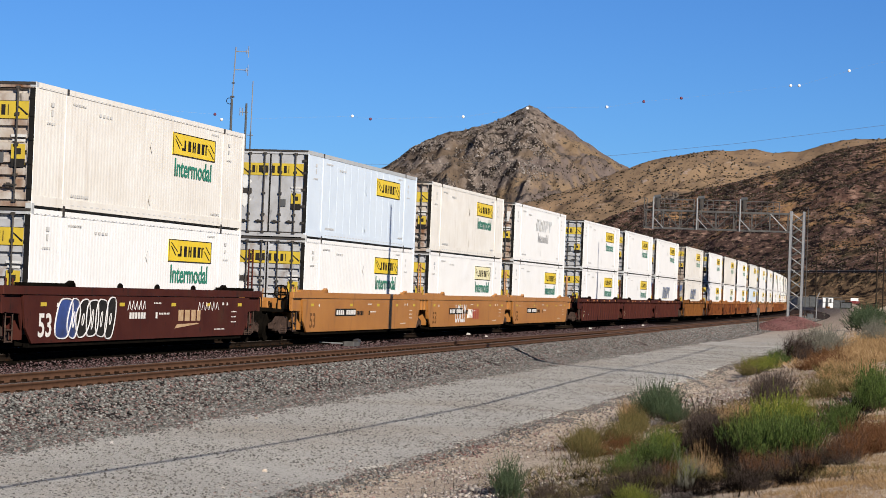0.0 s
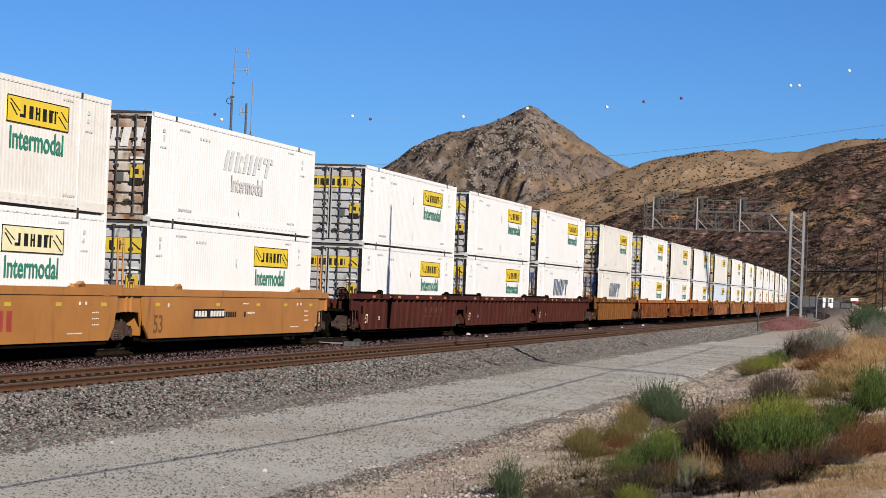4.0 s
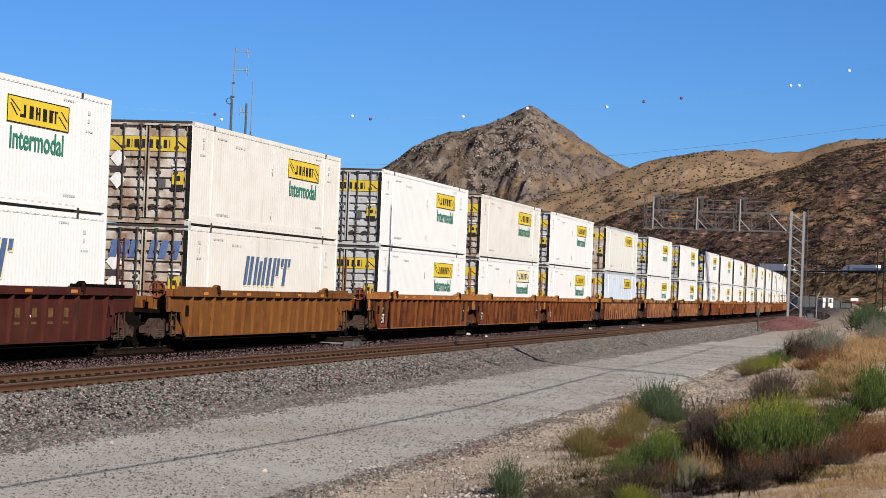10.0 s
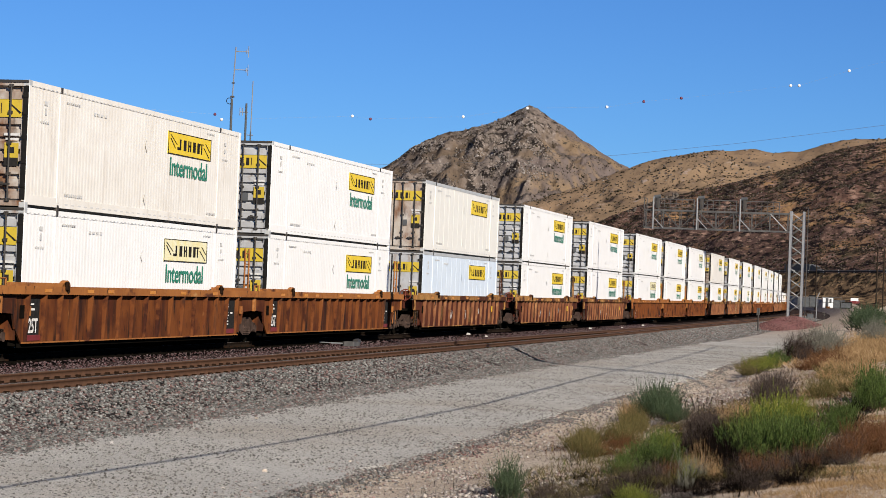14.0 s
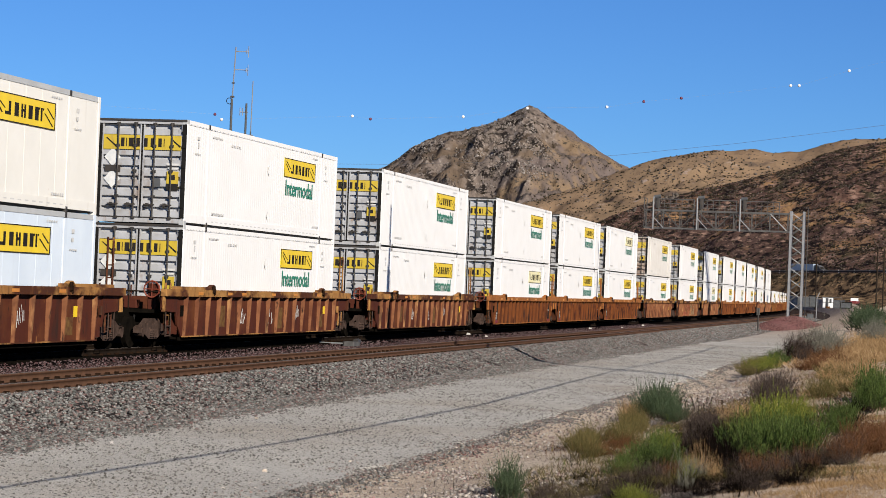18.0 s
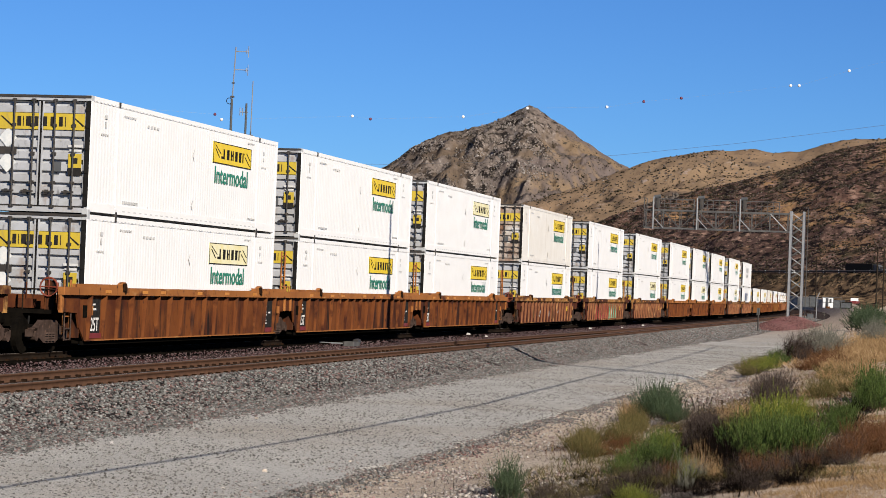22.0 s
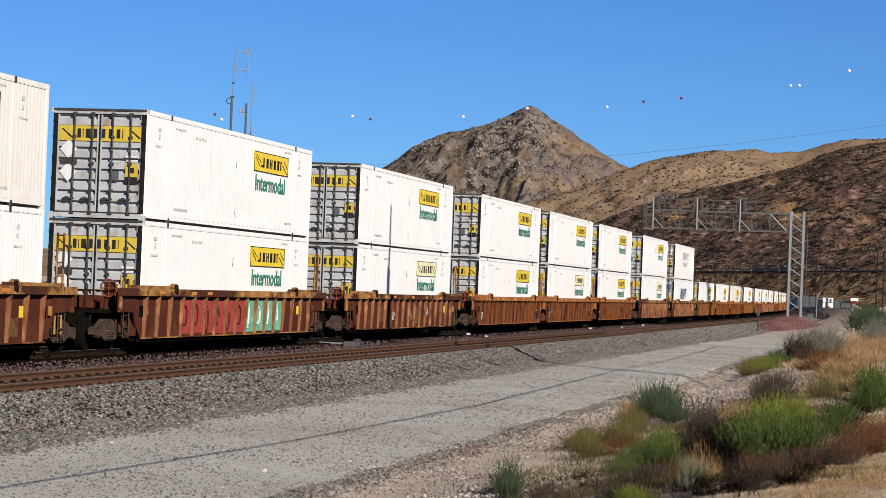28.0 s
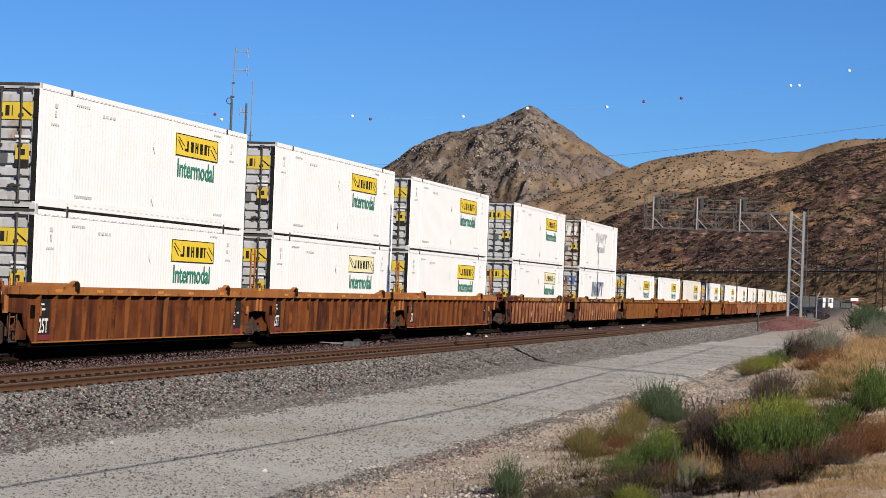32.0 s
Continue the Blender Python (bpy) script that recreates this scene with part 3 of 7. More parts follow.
def scatter(name, centres, sizes, material, label, flat=0.7):
    n = len(centres)
    p = OCT[None] * rng.uniform(0.6, 1.25, (n, 6, 1)) + rng.uniform(-0.25, 0.25, (n, 6, 3))
    a = rng.uniform(0, 6.28, n)
    b = rng.uniform(-0.9, 0.9, n)
    ca, sa, cb, sb = np.cos(a)[:, None], np.sin(a)[:, None], np.cos(b)[:, None], np.sin(b)[:, None]
    x, y, z = p[..., 0], p[..., 1], p[..., 2]
    y, z = cb * y - sb * z, sb * y + cb * z
    x, y = ca * x - sa * y, sa * x + ca * y
    p = np.stack([x, y, z * flat], -1) * sizes[:, None, None] + centres[:, None, :]
    tris = (OCTF[None] + 6 * np.arange(n)[:, None, None]).reshape(-1, 3)
    ob = new(name, array_mesh(name, p.reshape(-1, 3), tris, material))
    return tagged(ob, label, "stones", "", "stuff")


def near_s(n, lo, hi, power=1.7):
    return lo + (hi - lo) * rng.uniform(0, 1, n) ** power


def bed_z(lat):
    return np.interp(lat, (-0.1, 0.6, 2.2, 2.9, 5.3, 5.62, 6.05, 7.25, 8.35, 8.6), (-0.17, -0.24, -0.25, -0.17, -0.17, -0.10, -0.06, -0.46, -0.53, -0.52))


def build_stones():
    s, lat = near_s(105000, -36, 110, 1.8), rng.uniform(5.3, 8.35, 105000) + rng.normal(0, 0.14, 105000)
    scatter("ballast_stones", places(s, lat, bed_z(lat) + 0.012), rng.uniform(0.020, 0.046, len(s)), M["stone"], "loose grey and pink crushed ballast stones")
    s, lat = near_s(26000, 70, 260, 1.4), rng.uniform(5.3, 8.8, 26000)
    scatter("ballast_stones", places(s, lat, bed_z(np.minimum(lat, 8.3)) + 0.02), rng.uniform(0.035, 0.08, len(s)), M["stone"], "loose crushed ballast stones farther along the track")
    s, lat = near_s(20000, -24, 110), rng.uniform(0.0, 3.2, 20000)
    scatter("ballast_stones", places(s, lat, bed_z(lat) + 0.01), rng.uniform(0.020, 0.042, len(s)), M["stone_dark"], "dark ballast stones between the two tracks")
    s, lat = near_s(9000, -36, 90, 1.4), rng.uniform(3.7, 4.8, 9000)
    scatter("ballast_stones", places(s, lat, -0.16 + 0 * s), rng.uniform(0.018, 0.036, len(s)), M["stone_dark"], "ballast stones lying between the rails")
    s, lat = near_s(46000, -38, 60, 1.7), 8.3 + 5.2 * rng.uniform(0, 1, 46000) ** 1.1
    scatter("road_pebbles", places(s, lat, ground_z(s, lat) + 0.015), rng.uniform(0.15, 1.0, len(s)) ** 2.5 * 0.020 + 0.005, M["pebble"], "small pale pebbles strewn on the gravel road")
    s, lat = near_s(9000, -38, 40, 1.5), rng.normal(13.45, 0.22, 9000)
    scatter("edge_gravel", places(s, lat, ground_z(s, lat) + 0.012), rng.uniform(0.2, 1.0, len(s)) ** 2 * 0.026 + 0.008, M["stone"], "grey gravel heaped along the road edge")
    s, lat = near_s(42000, -38, 60, 1.6), rng.normal(14.1, 0.85, 42000)
    keep = wave(s, lat, 0.6) + 0.4 * wave(s, lat, 1.9) > rng.uniform(-0.8, 0.6, len(s))
    s, lat = s[keep], lat[keep]
    scatter("edge_rubble", places(s, lat, ground_z(s, lat) + 0.012), rng.uniform(0.2, 1.0, len(s)) ** 3 * 0.024 + 0.006, M["debris"], "pale broken rubble along the road edge")


# ---- containers: 53 ft boxes, y from the door end, x to the camera's side, z from the floor ----
BOX_L, BOX_W, BOX_H = 16.154, 2.591, 2.896
HALF = BOX_W / 2


def word_mesh(text, width, height, material):
    """A word as a thin mesh in y (along) and z (up), facing +x."""
    cu = bpy.data.curves.new("word", "FONT")
    cu.body, cu.extrude, cu.resolution_u = text, 0.0, 3
    cu.offset = 0.020
    ob = bpy.data.objects.new("word", cu)
    scene.collection.objects.link(ob)
    bpy.context.view_layer.update()
    me = bpy.data.meshes.new_from_object(ob.evaluated_get(bpy.context.evaluated_depsgraph_get()))
    bpy.data.objects.remove(ob)
    co = np.empty(len(me.vertices) * 3, np.float32)
    me.vertices.foreach_get("co", co)
    co = co.reshape(-1, 3)
    lo, hi = co.min(0), co.max(0)
    k = np.stack([0 * co[:, 0], (co[:, 0] - lo[0]) / (hi[0] - lo[0]) * width, (co[:, 1] - lo[1]) / (hi[1] - lo[1]) * height], 1)
    me.vertices.foreach_set("co", k.astype(np.float32).ravel())
    me.materials.clear()
    me.materials.append(material)
    me.name = "word"
    me.update()
    return me


WORD = {"green": word_mesh("Intermodal", 3.2, 0.50, M["green_ink"]), "faint": word_mesh("Intermodal", 3.2, 0.50, M["grey_ink"])}
LOAD = {"maroon": word_mesh("25T", 0.55, 0.34, M["pale_yellow"]), "rust": word_mesh("25T", 0.55, 0.34, M["white_ink"])}
FIFTY = {"maroon": word_mesh("53", 0.80, 0.56, M["white_ink"]), "ochre": word_mesh("53", 0.72, 0.50, M["brown_ink"])}


def bars(rows, x, depth=0.003):
    """Plain blocks that stand in for lettering: rows of (y, z, width, height)."""
    s = Shape()
    for y, z, w, h in rows:
        n = max(1, round(w / 0.13)) if w > 0.25 and h < 0.12 else 1
        for k in range(n):
            s.box(x, x + depth, y + w * k / n, y + w * (k + (0.62 if n > 1 else 1)) / n, z, z + h * (0.8 if n > 1 else 1))
    return s


def corrugated(x, y0, y1, z0, z1, pitch, depth, sign=1):
    n = max(1, round((y1 - y0) / pitch))
    p = (y1 - y0) / n
    line = []
    for i in range(n):
        y = y0 + i * p
        line += [(x, y), (x, y + 0.38 * p), (x - sign * depth, y + 0.5 * p), (x - sign * depth, y + 0.88 * p)]
    line.append((x, y1))
    s = Shape()
    pts = [(a, b, z) for z in (z0, z1) for a, b in line]
    m = len(line)
    return s.faces(pts, [((i, i + 1, m + i + 1, m + i) if sign > 0 else (i + 1, i, m + i, m + i + 1)) for i in range(m - 1)])


def door_panel(x0, x1, z0, z1):
    """A door leaf with deep horizontal pressings."""
    s = Shape()
    n = 9
    p = (z1 - z0) / n
    line = []
    for i in range(n):
        z = z0 + i * p
        line += [(0.0, z), (0.0, z + 0.56 * p), (0.075, z + 0.66 * p), (0.085, z + 0.93 * p)]
    line.append((0.0, z1))
    pts = [(x, y, z) for x in (x0, x1) for y, z in line]
    m = len(line)
    s.faces(pts, [(i, m + i, m + i + 1, i + 1) for i in range(m - 1)])
    for a, b in ((x0, x0 + 0.035), (x1 - 0.035, x1)):
        s.box(a, b, -0.02, 0.03, z0, z1)
    return s


def flat_door(x0, x1, z0, z1):
    return Shape().box(x0, x1, -0.005, 0.045, z0, z1)


def build_container(kind):
    """kind: (paint, door paint, side sort, ribbed, label, length)"""
    paint, door_paint, sign, ribbed, label, length = kind[:6]
    far = len(kind) > 6
    P = M[paint]
    c = thing("shipping_container", Matrix.Identity(4), label, "container", "containers of the train")
    x = HALF
    # side walls between the posts
    for sx in (1, -1):
        if ribbed and sx > 0:
            part("side_wall", corrugated(x - 0.012, 0.15, length - 0.12, 0.29, BOX_H - 0.12, 0.205, 0.0028), P, c)
        else:
            w = Shape().box(sx * (x - 0.012) if sx < 0 else x - 0.045, sx * (x - 0.045) if sx < 0 else x - 0.012, 0.15, length - 0.12, 0.20, BOX_H - 0.12)
            part("side_wall", w, P, c)
    if not ribbed:
        seams = Shape()
        for y in np.linspace(2.9, 13.4, 12):
            seams.box(x - 0.012, x - 0.007, float(y), float(y) + 0.035, 0.25, BOX_H - 0.16)
        part("panel_seam", seams, P, c)
    part("roof", Shape().box(-x + 0.01, x - 0.01, 0.02, length - 0.02, BOX_H - 0.05, BOX_H - 0.015), P, c)
    part("floor", Shape().box(-1.2, 1.2, 0.05, length - 0.05, 0.03, 0.20), M["dark_steel"], c)
    part("end_wall", corrugated(0, -x + 0.1, x - 0.1, 0.15, BOX_H - 0.1, 0.26, 0.035), P, c, at=pose(0, length - 0.05, 0, 0, 0, 90))
    for sx in (1, -1):
        x0, x1 = (x - 0.07, x) if sx > 0 else (-x, -x + 0.07)
        part("top_rail", Shape().box(x0, x1, 0.12, length - 0.1, BOX_H - 0.13, BOX_H, 0.008), M["rail_grey"] if sign == "short" else P, c)
        part("bottom_rail", Shape().box(x0 + 0.005, x1 + 0.004 * sx, 0.12, length - 0.1, 0.075, 0.30, 0.006), P, c)
        for y0, y1 in ((0.0, 0.16), (length - 0.14, length)):
            part("corner_post", Shape().box(x0 - 0.03 * sx, x1 + 0.006 * sx, y0, y1, 0.12, BOX_H - 0.12, 0.012), P, c)
        for y in ((length - 12.19) / 2, (length + 12.19) / 2) if sx > 0 else ():
            part("lifting_post", Shape().box(x0, x1 + 0.008, y - 0.10, y + 0.10, 0.18, BOX_H - 0.17, 0.01), P, c)
            for z in (0.0, BOX_H - 0.13) if sx > 0 else ():
                part("corner_casting", Shape().box(x0 - 0.06, x1 + 0.012, y - 0.07, y + 0.07, z, z + 0.13, 0.015), M["dark_steel"], c, "dark steel lifting casting")
        for y in (0.0, length - 0.17):
            for z in (0.0, BOX_H - 0.12) if sx > 0 or y < 1 else ():
                part("corner_casting", Shape().box(x0 - 0.08, x1 + 0.008, y - 0.004, y + 0.174, z, z + 0.12, 0.012), P if y > 1 else M["rail_grey"], c)
    slots = Shape()
    for y in np.arange(2.4, 13.9, 0.42):
        slots.box(x + 0.003, x + 0.0065, float(y), float(y) + 0.20, 0.15, 0.18)
    if not far:
        tagged(part("rail_slot", slots, M["grey_ink"], c, "row of dark slots in the bottom rail"), kind="stuff")
    rivets = Shape()
    for y in np.arange(0.3, length - 0.25, 0.26):
        rivets.box(x, x + 0.0035, float(y), float(y) + 0.10, BOX_H - 0.118, BOX_H - 0.102)
    if not far:
        tagged(part("rivet", rivets, M["rail_grey"], c), kind="stuff")
    # doors
    part("door_header", Shape().box(-x + 0.01, x - 0.01, 0.0, 0.12, BOX_H - 0.14, BOX_H - 0.065, 0.01), M[door_paint], c)
    # dark strip standing in for the thin shadow along the header's top edge
    part("header_cap", Shape().box(-x + 0.005, x - 0.005, -0.02, 0.12, BOX_H - 0.065, BOX_H - 0.005, 0.006), M["dark_steel"], c)
    part("door_backing", Shape().box(-0.04, 0.04, 0.03, 0.07, 0.16, BOX_H - 0.15), M["seal"], c, "black gasket between the doors")
    part("door_sill", Shape().box(-x + 0.01, x - 0.01, 0.0, 0.12, 0.03, 0.15, 0.01), M[door_paint], c)
    for a, b in ((-x + 0.006, -x + 0.13), (x - 0.13, x - 0.006)):
        post = Shape().box(a, b, -0.012, 0.10, 0.17, BOX_H - 0.14)
        for z in (0.45, 1.0, 1.55, 2.1, 2.5) if ribbed else ():
            post.box((a + b) / 2 - 0.07, (a + b) / 2 + 0.07, -0.03, -0.012, z, z + 0.075, 0.01)
        part("door_post", post, M["seal"], c, "black door gasket, post and hinges")
    for i, (a, b) in enumerate(((-x + 0.13, -0.03), (0.03, x - 0.13))):
        hx = a if i == 0 else b
        panel = (door_panel if ribbed else flat_door)(a, b, 0.19, BOX_H - 0.16)
        leaf = part("door", panel, M[door_paint], c, at=pose(0, 0.03, 0))
        for z in (0.45, 1.0, 1.55, 2.1, 2.5) if not ribbed else ():
            part("hinge", Shape().box(hx - 0.07, hx + 0.07, -0.05, -0.022, z, z + 0.075, 0.01), M["dark_steel"], leaf)
        for r in ((0.30, 0.74) if i else (0.42, 0.86)):
            rx = a + (b - a) * r
            hold = Shape().rod((rx, -0.050, 0.13), (rx, -0.050, BOX_H - 0.10), 0.024, 8)
            for z in (0.16, 0.75, 1.45, 2.15, BOX_H - 0.14):
                hold.box(rx - 0.05, rx + 0.05, -0.07, 0.0, z - 0.035, z + 0.035)
            part("lock_rod", hold, M["dark_steel"], leaf, "dark vertical steel locking rod with brackets")
            if far:
                continue
            part("handle", Shape().box(rx - 0.26, rx + 0.06, -0.075, -0.05, 0.50, 0.545, 0.01).box(rx - 0.2, rx - 0.12, -0.06, 0, 0.47, 0.57), M["dark_steel"], leaf, "dark door handle")
        if sign in ("full", "short", "faded"):
            part("yellow_band", Shape().box(a + 0.04, b - 0.03, -0.030, -0.024, 2.04, 2.44), M["dull_yellow"], leaf, "yellow band with black lettering shapes")
            marks = Shape()
            rows = ((0.55, 0.10), (0.70, 0.02), (0.78, 0.14), (1.0, 0.10)) if i == 0 else ((0.03, 0.10), (0.22, 0.13), (0.44, 0.10), (0.60, 0.02))
            for off, w in rows:
                marks.box(a + off, a + off + w, -0.034, -0.0305, 2.12, 2.36)
            fx = a + 0.10 if i == 0 else a + 0.78
            marks.faces([(fx, -0.033, 2.36), (fx + 0.05, -0.033, 2.36), (fx + 0.33, -0.033, 2.14), (fx + 0.28, -0.033, 2.12)], [(0, 3, 2, 1)])
            part("band_lettering", marks, M["ink"], leaf, "plain black letter shapes")
        elif sign in ("slanted", "worn"):
            marks = Shape()
            for off in (0.15, 0.45, 0.72) if i == 0 else (0.1, 0.4, 0.75):
                marks.faces([(a + off, -0.03, 1.95), (a + off + 0.22, -0.03, 1.95), (a + off + 0.32, -0.03, 2.45), (a + off + 0.10, -0.03, 2.45)], [(0, 1, 2, 3)])
            part("band_lettering", marks, M["blue_ink"] if sign == "slanted" else M["grey_ink"], leaf, "plain slanted letter shapes")
        if far:
            continue
        if i == 1:
            part("placard", Shape().box(a + 0.72, a + 1.06, -0.030, -0.024, 0.98, 1.46), M["dull_yellow"], leaf, "small yellow warning placard")
            part("placard_text", Shape().box(a + 0.72, a + 1.06, -0.034, -0.031, 0.93, 1.12).box(a + 0.82, a + 0.96, -0.034, -0.031, 1.22, 1.36), M["ink"], leaf)
            part("number_mark", Shape().box(a + 0.70, a + 1.08, -0.03, -0.026, 1.62, 1.68).box(a + 0.74, a + 1.06, -0.03, -0.026, 1.52, 1.57), M["grey_ink"], leaf)
            part("data_plate", Shape().box(a + 0.30, a + 0.54, -0.03, -0.024, 1.02, 1.26), M["grey_metal"], leaf)
        else:
            for z in (1.02, 1.62):
                dx, dz = 0.24, 0.26
                cx, cz = a + 0.32, z + 0.2
                part("placard_holder", Shape().faces([(cx - dx, -0.026, cz), (cx, -0.026, cz - dz), (cx + dx, -0.026, cz), (cx, -0.026, cz + dz)], [(0, 1, 2, 3)]), M["faint_ink"], leaf, "pale diamond placard holder")
            part("vent", Shape().box(a + 0.10, a + 0.56, -0.03, -0.022, 1.42, 1.60), M["dark_steel"], leaf)
    # flank lettering
    fx = x + 0.003
    if sign in ("full", "short", "faded"):
        yel = M["pale_yellow"] if sign == "faded" else M["yellow"]
        y0, y1, z0, z1 = (9.66, 13.36, 1.87, 2.48)
        if sign == "short":
            y0, y1, z0, z1 = 9.55, 13.25, 1.86, 2.50
        panel = part("logo_panel", Shape().box(x - 0.02, fx + 0.002, y0, y1, z0, z1), yel, c, "yellow sign panel with black letter shapes")
        rim = Shape()
        for a, b, d, e in ((y0, y1, z0, z0 + 0.025), (y0, y1, z1 - 0.025, z1), (y0, y0 + 0.05, z0, z1), (y1 - 0.05, y1, z0, z1)):
            rim.box(fx + 0.002, fx + 0.005, a, b, d, e)
        part("sign_border", rim, M["ink"], panel)
        k, h = (y1 - y0) / 3.7, z1 - z0
        lettering = [(y0 + (o * k), z0 + 0.24 * h, w * k, 0.48 * h) for o, w in ((0.95, 0.13), (1.28, 0.24), (1.66, 0.10), (1.83, 0.10), (2.08, 0.24), (2.46, 0.22), (2.80, 0.10))]
        lettering += [(y0 + 1.73 * k, z0 + 0.45 * h, 0.13 * k, 0.09 * h), (y0 + 0.75 * k, z0 + 0.24 * h, 0.24 * k, 0.12 * h), (y0 + 2.68 * k, z0 + 0.64 * h, 0.36 * k, 0.10 * h)]
        tagged(part("sign_lettering", bars(lettering, fx + 0.002), M["ink"], panel, "plain black letter shapes"), kind="stuff")
        scroll = Shape()
        for ya, za, yb, zb in ((0.15, 0.85, 0.7, 0.45), (0.15, 0.70, 0.55, 0.28), (3.0, 0.55, 3.5, 0.12), (3.15, 0.75, 3.55, 0.4)):
            scroll.faces([(fx + 0.0045, y0 + ya * k, z0 + za * h), (fx + 0.0045, y0 + ya * k + 0.09, z0 + za * h), (fx + 0.0045, y0 + yb * k + 0.09, z0 + zb * h), (fx + 0.0045, y0 + yb * k, z0 + zb * h)], [(0, 3, 2, 1)])
        tagged(part("sign_scroll", scroll, M["ink"], panel), kind="stuff")
        if sign != "short":
            part("lettering", WORD["faint" if sign == "faded_word" else "green"], None, c, "green word Intermodal", at=pose(fx + 0.003, 9.88, 1.29))
    elif sign in ("slanted", "worn"):
        marks = Shape()
        y0, z0, h = (5.3, 1.30, 0.87) if sign == "slanted" else (6.3, 1.72, 0.60)
        lean = 0.30
        strokes = [(0.0, 0.30, 0.0, 1.0), (0.42, 0.75, 0.0, 1.0), (1.0, 1.28, 0.0, 1.0), (1.42, 1.70, 0.0, 0.85), (1.85, 2.13, 0.0, 1.0),
                   (2.35, 2.65, 0.0, 1.0), (2.88, 3.16, 0.0, 1.0), (3.28, 3.56, 0.36, 1.0), (4.1, 4.4, 0.0, 1.0), (3.75, 4.0, 0.70, 1.0), (4.5, 4.75, 0.70, 1.0)]
        for i, (ya, yb, za, zb) in enumerate(strokes):
            q = fx + 0.002 + 0.0004 * i
            marks.faces([(q, y0 + ya + lean * za, z0 + h * za), (q, y0 + yb + lean * za, z0 + h * za), (q, y0 + yb + lean * zb, z0 + h * zb), (q, y0 + ya + lean * zb, z0 + h * zb)], [(0, 1, 2, 3)])
        if sign == "slanted":
            shade = Shape()
            for ya, yb, za, zb in strokes:
                shade.faces([(fx + 0.001, y0 + ya + lean * za + 0.09, z0 + h * za - 0.05), (fx + 0.001, y0 + yb + lean * za + 0.09, z0 + h * za - 0.05), (fx + 0.001, y0 + yb + lean * zb + 0.09, z0 + h * zb - 0.05), (fx + 0.001, y0 + ya + lean * zb + 0.09, z0 + h * zb - 0.05)], [(0, 1, 2, 3)])
            part("logo_shadow", shade, M["pale_yellow"], c, "yellowish offset edge of the bars")
        part("logo_lettering", marks, M["blue_ink"] if sign == "slanted" else M["faint_ink"], c, "large slanted blue bars" if sign == "slanted" else "worn grey slanted bars")
        if sign == "worn":
            part("lettering", WORD["faint"], None, c, "worn grey word Intermodal", at=pose(fx + 0.003, 7.1, 1.12))
    small = [(0.95, 2.40, 0.20, 0.10), (1.0, 2.18, 0.10, 0.16), (0.75, 1.98, 0.55, 0.07), (2.35, 2.55, 0.9, 0.07), (4.1, 2.42, 0.14, 0.07), (4.35, 2.42, 0.14, 0.07), (4.6, 2.42, 0.14, 0.07),
             (4.85, 2.42, 0.14, 0.07), (14.6, 2.40, 0.16, 0.10), (14.6, 2.20, 0.12, 0.10), (14.5, 1.98, 0.5, 0.06), (13.0, 2.62, 0.7, 0.06), (2.4, 0.36, 1.2, 0.09), (13.2, 0.36, 0.8, 0.08)]
    tagged(part("stencil", bars([q for q in small if q[0] + q[2] < length - 0.2], x + 0.002), M["grey_ink"], c, "small grey stencil bars"), kind="stuff")
    for z, q in ((1.95, 0.18), (0.55, 0.155)) if not far else ():
        part("placard_holder", Shape().faces([(fx + 0.004, 8.0 + a, z + b) for a, b in ((-0.8 * q, 0), (0, -q), (0.8 * q, 0), (0, q))], [(0, 1, 2, 3)]), P, c)
    return c


KINDS = {
    "W": ("white", "door_grey", "full", True, "white corrugated shipping container with yellow sign on its flank", BOX_L),
    "C": ("cream", "door_rust", "full", True, "dirty cream corrugated shipping container with yellow sign", BOX_L),
    "B": ("blue_white", "door_grey", "short", False, "bluish white flat-sided shipping container with yellow sign", BOX_L),
    "G": ("pale_grey", "door_grey", "short", False, "cream white flat-sided shipping container with yellow sign", BOX_L),
    "F": ("white", "door_grey", "faded", True, "white shipping container with faded pale yellow sign", BOX_L),
    "S": ("white", "door_grey", "slanted", True, "white shipping container with large blue slanted lettering", BOX_L),
    "K": ("cream", "door_rust", "slanted", True, "dirty cream shipping container with dark slanted lettering", BOX_L),
    "O": ("white", "door_rust", "worn", True, "white shipping container with worn grey lettering", BOX_L),
    "H": ("pale_grey", "door_rust", "short", False, "cream white flat-sided shipping container with rusty doors", BOX_L),
}


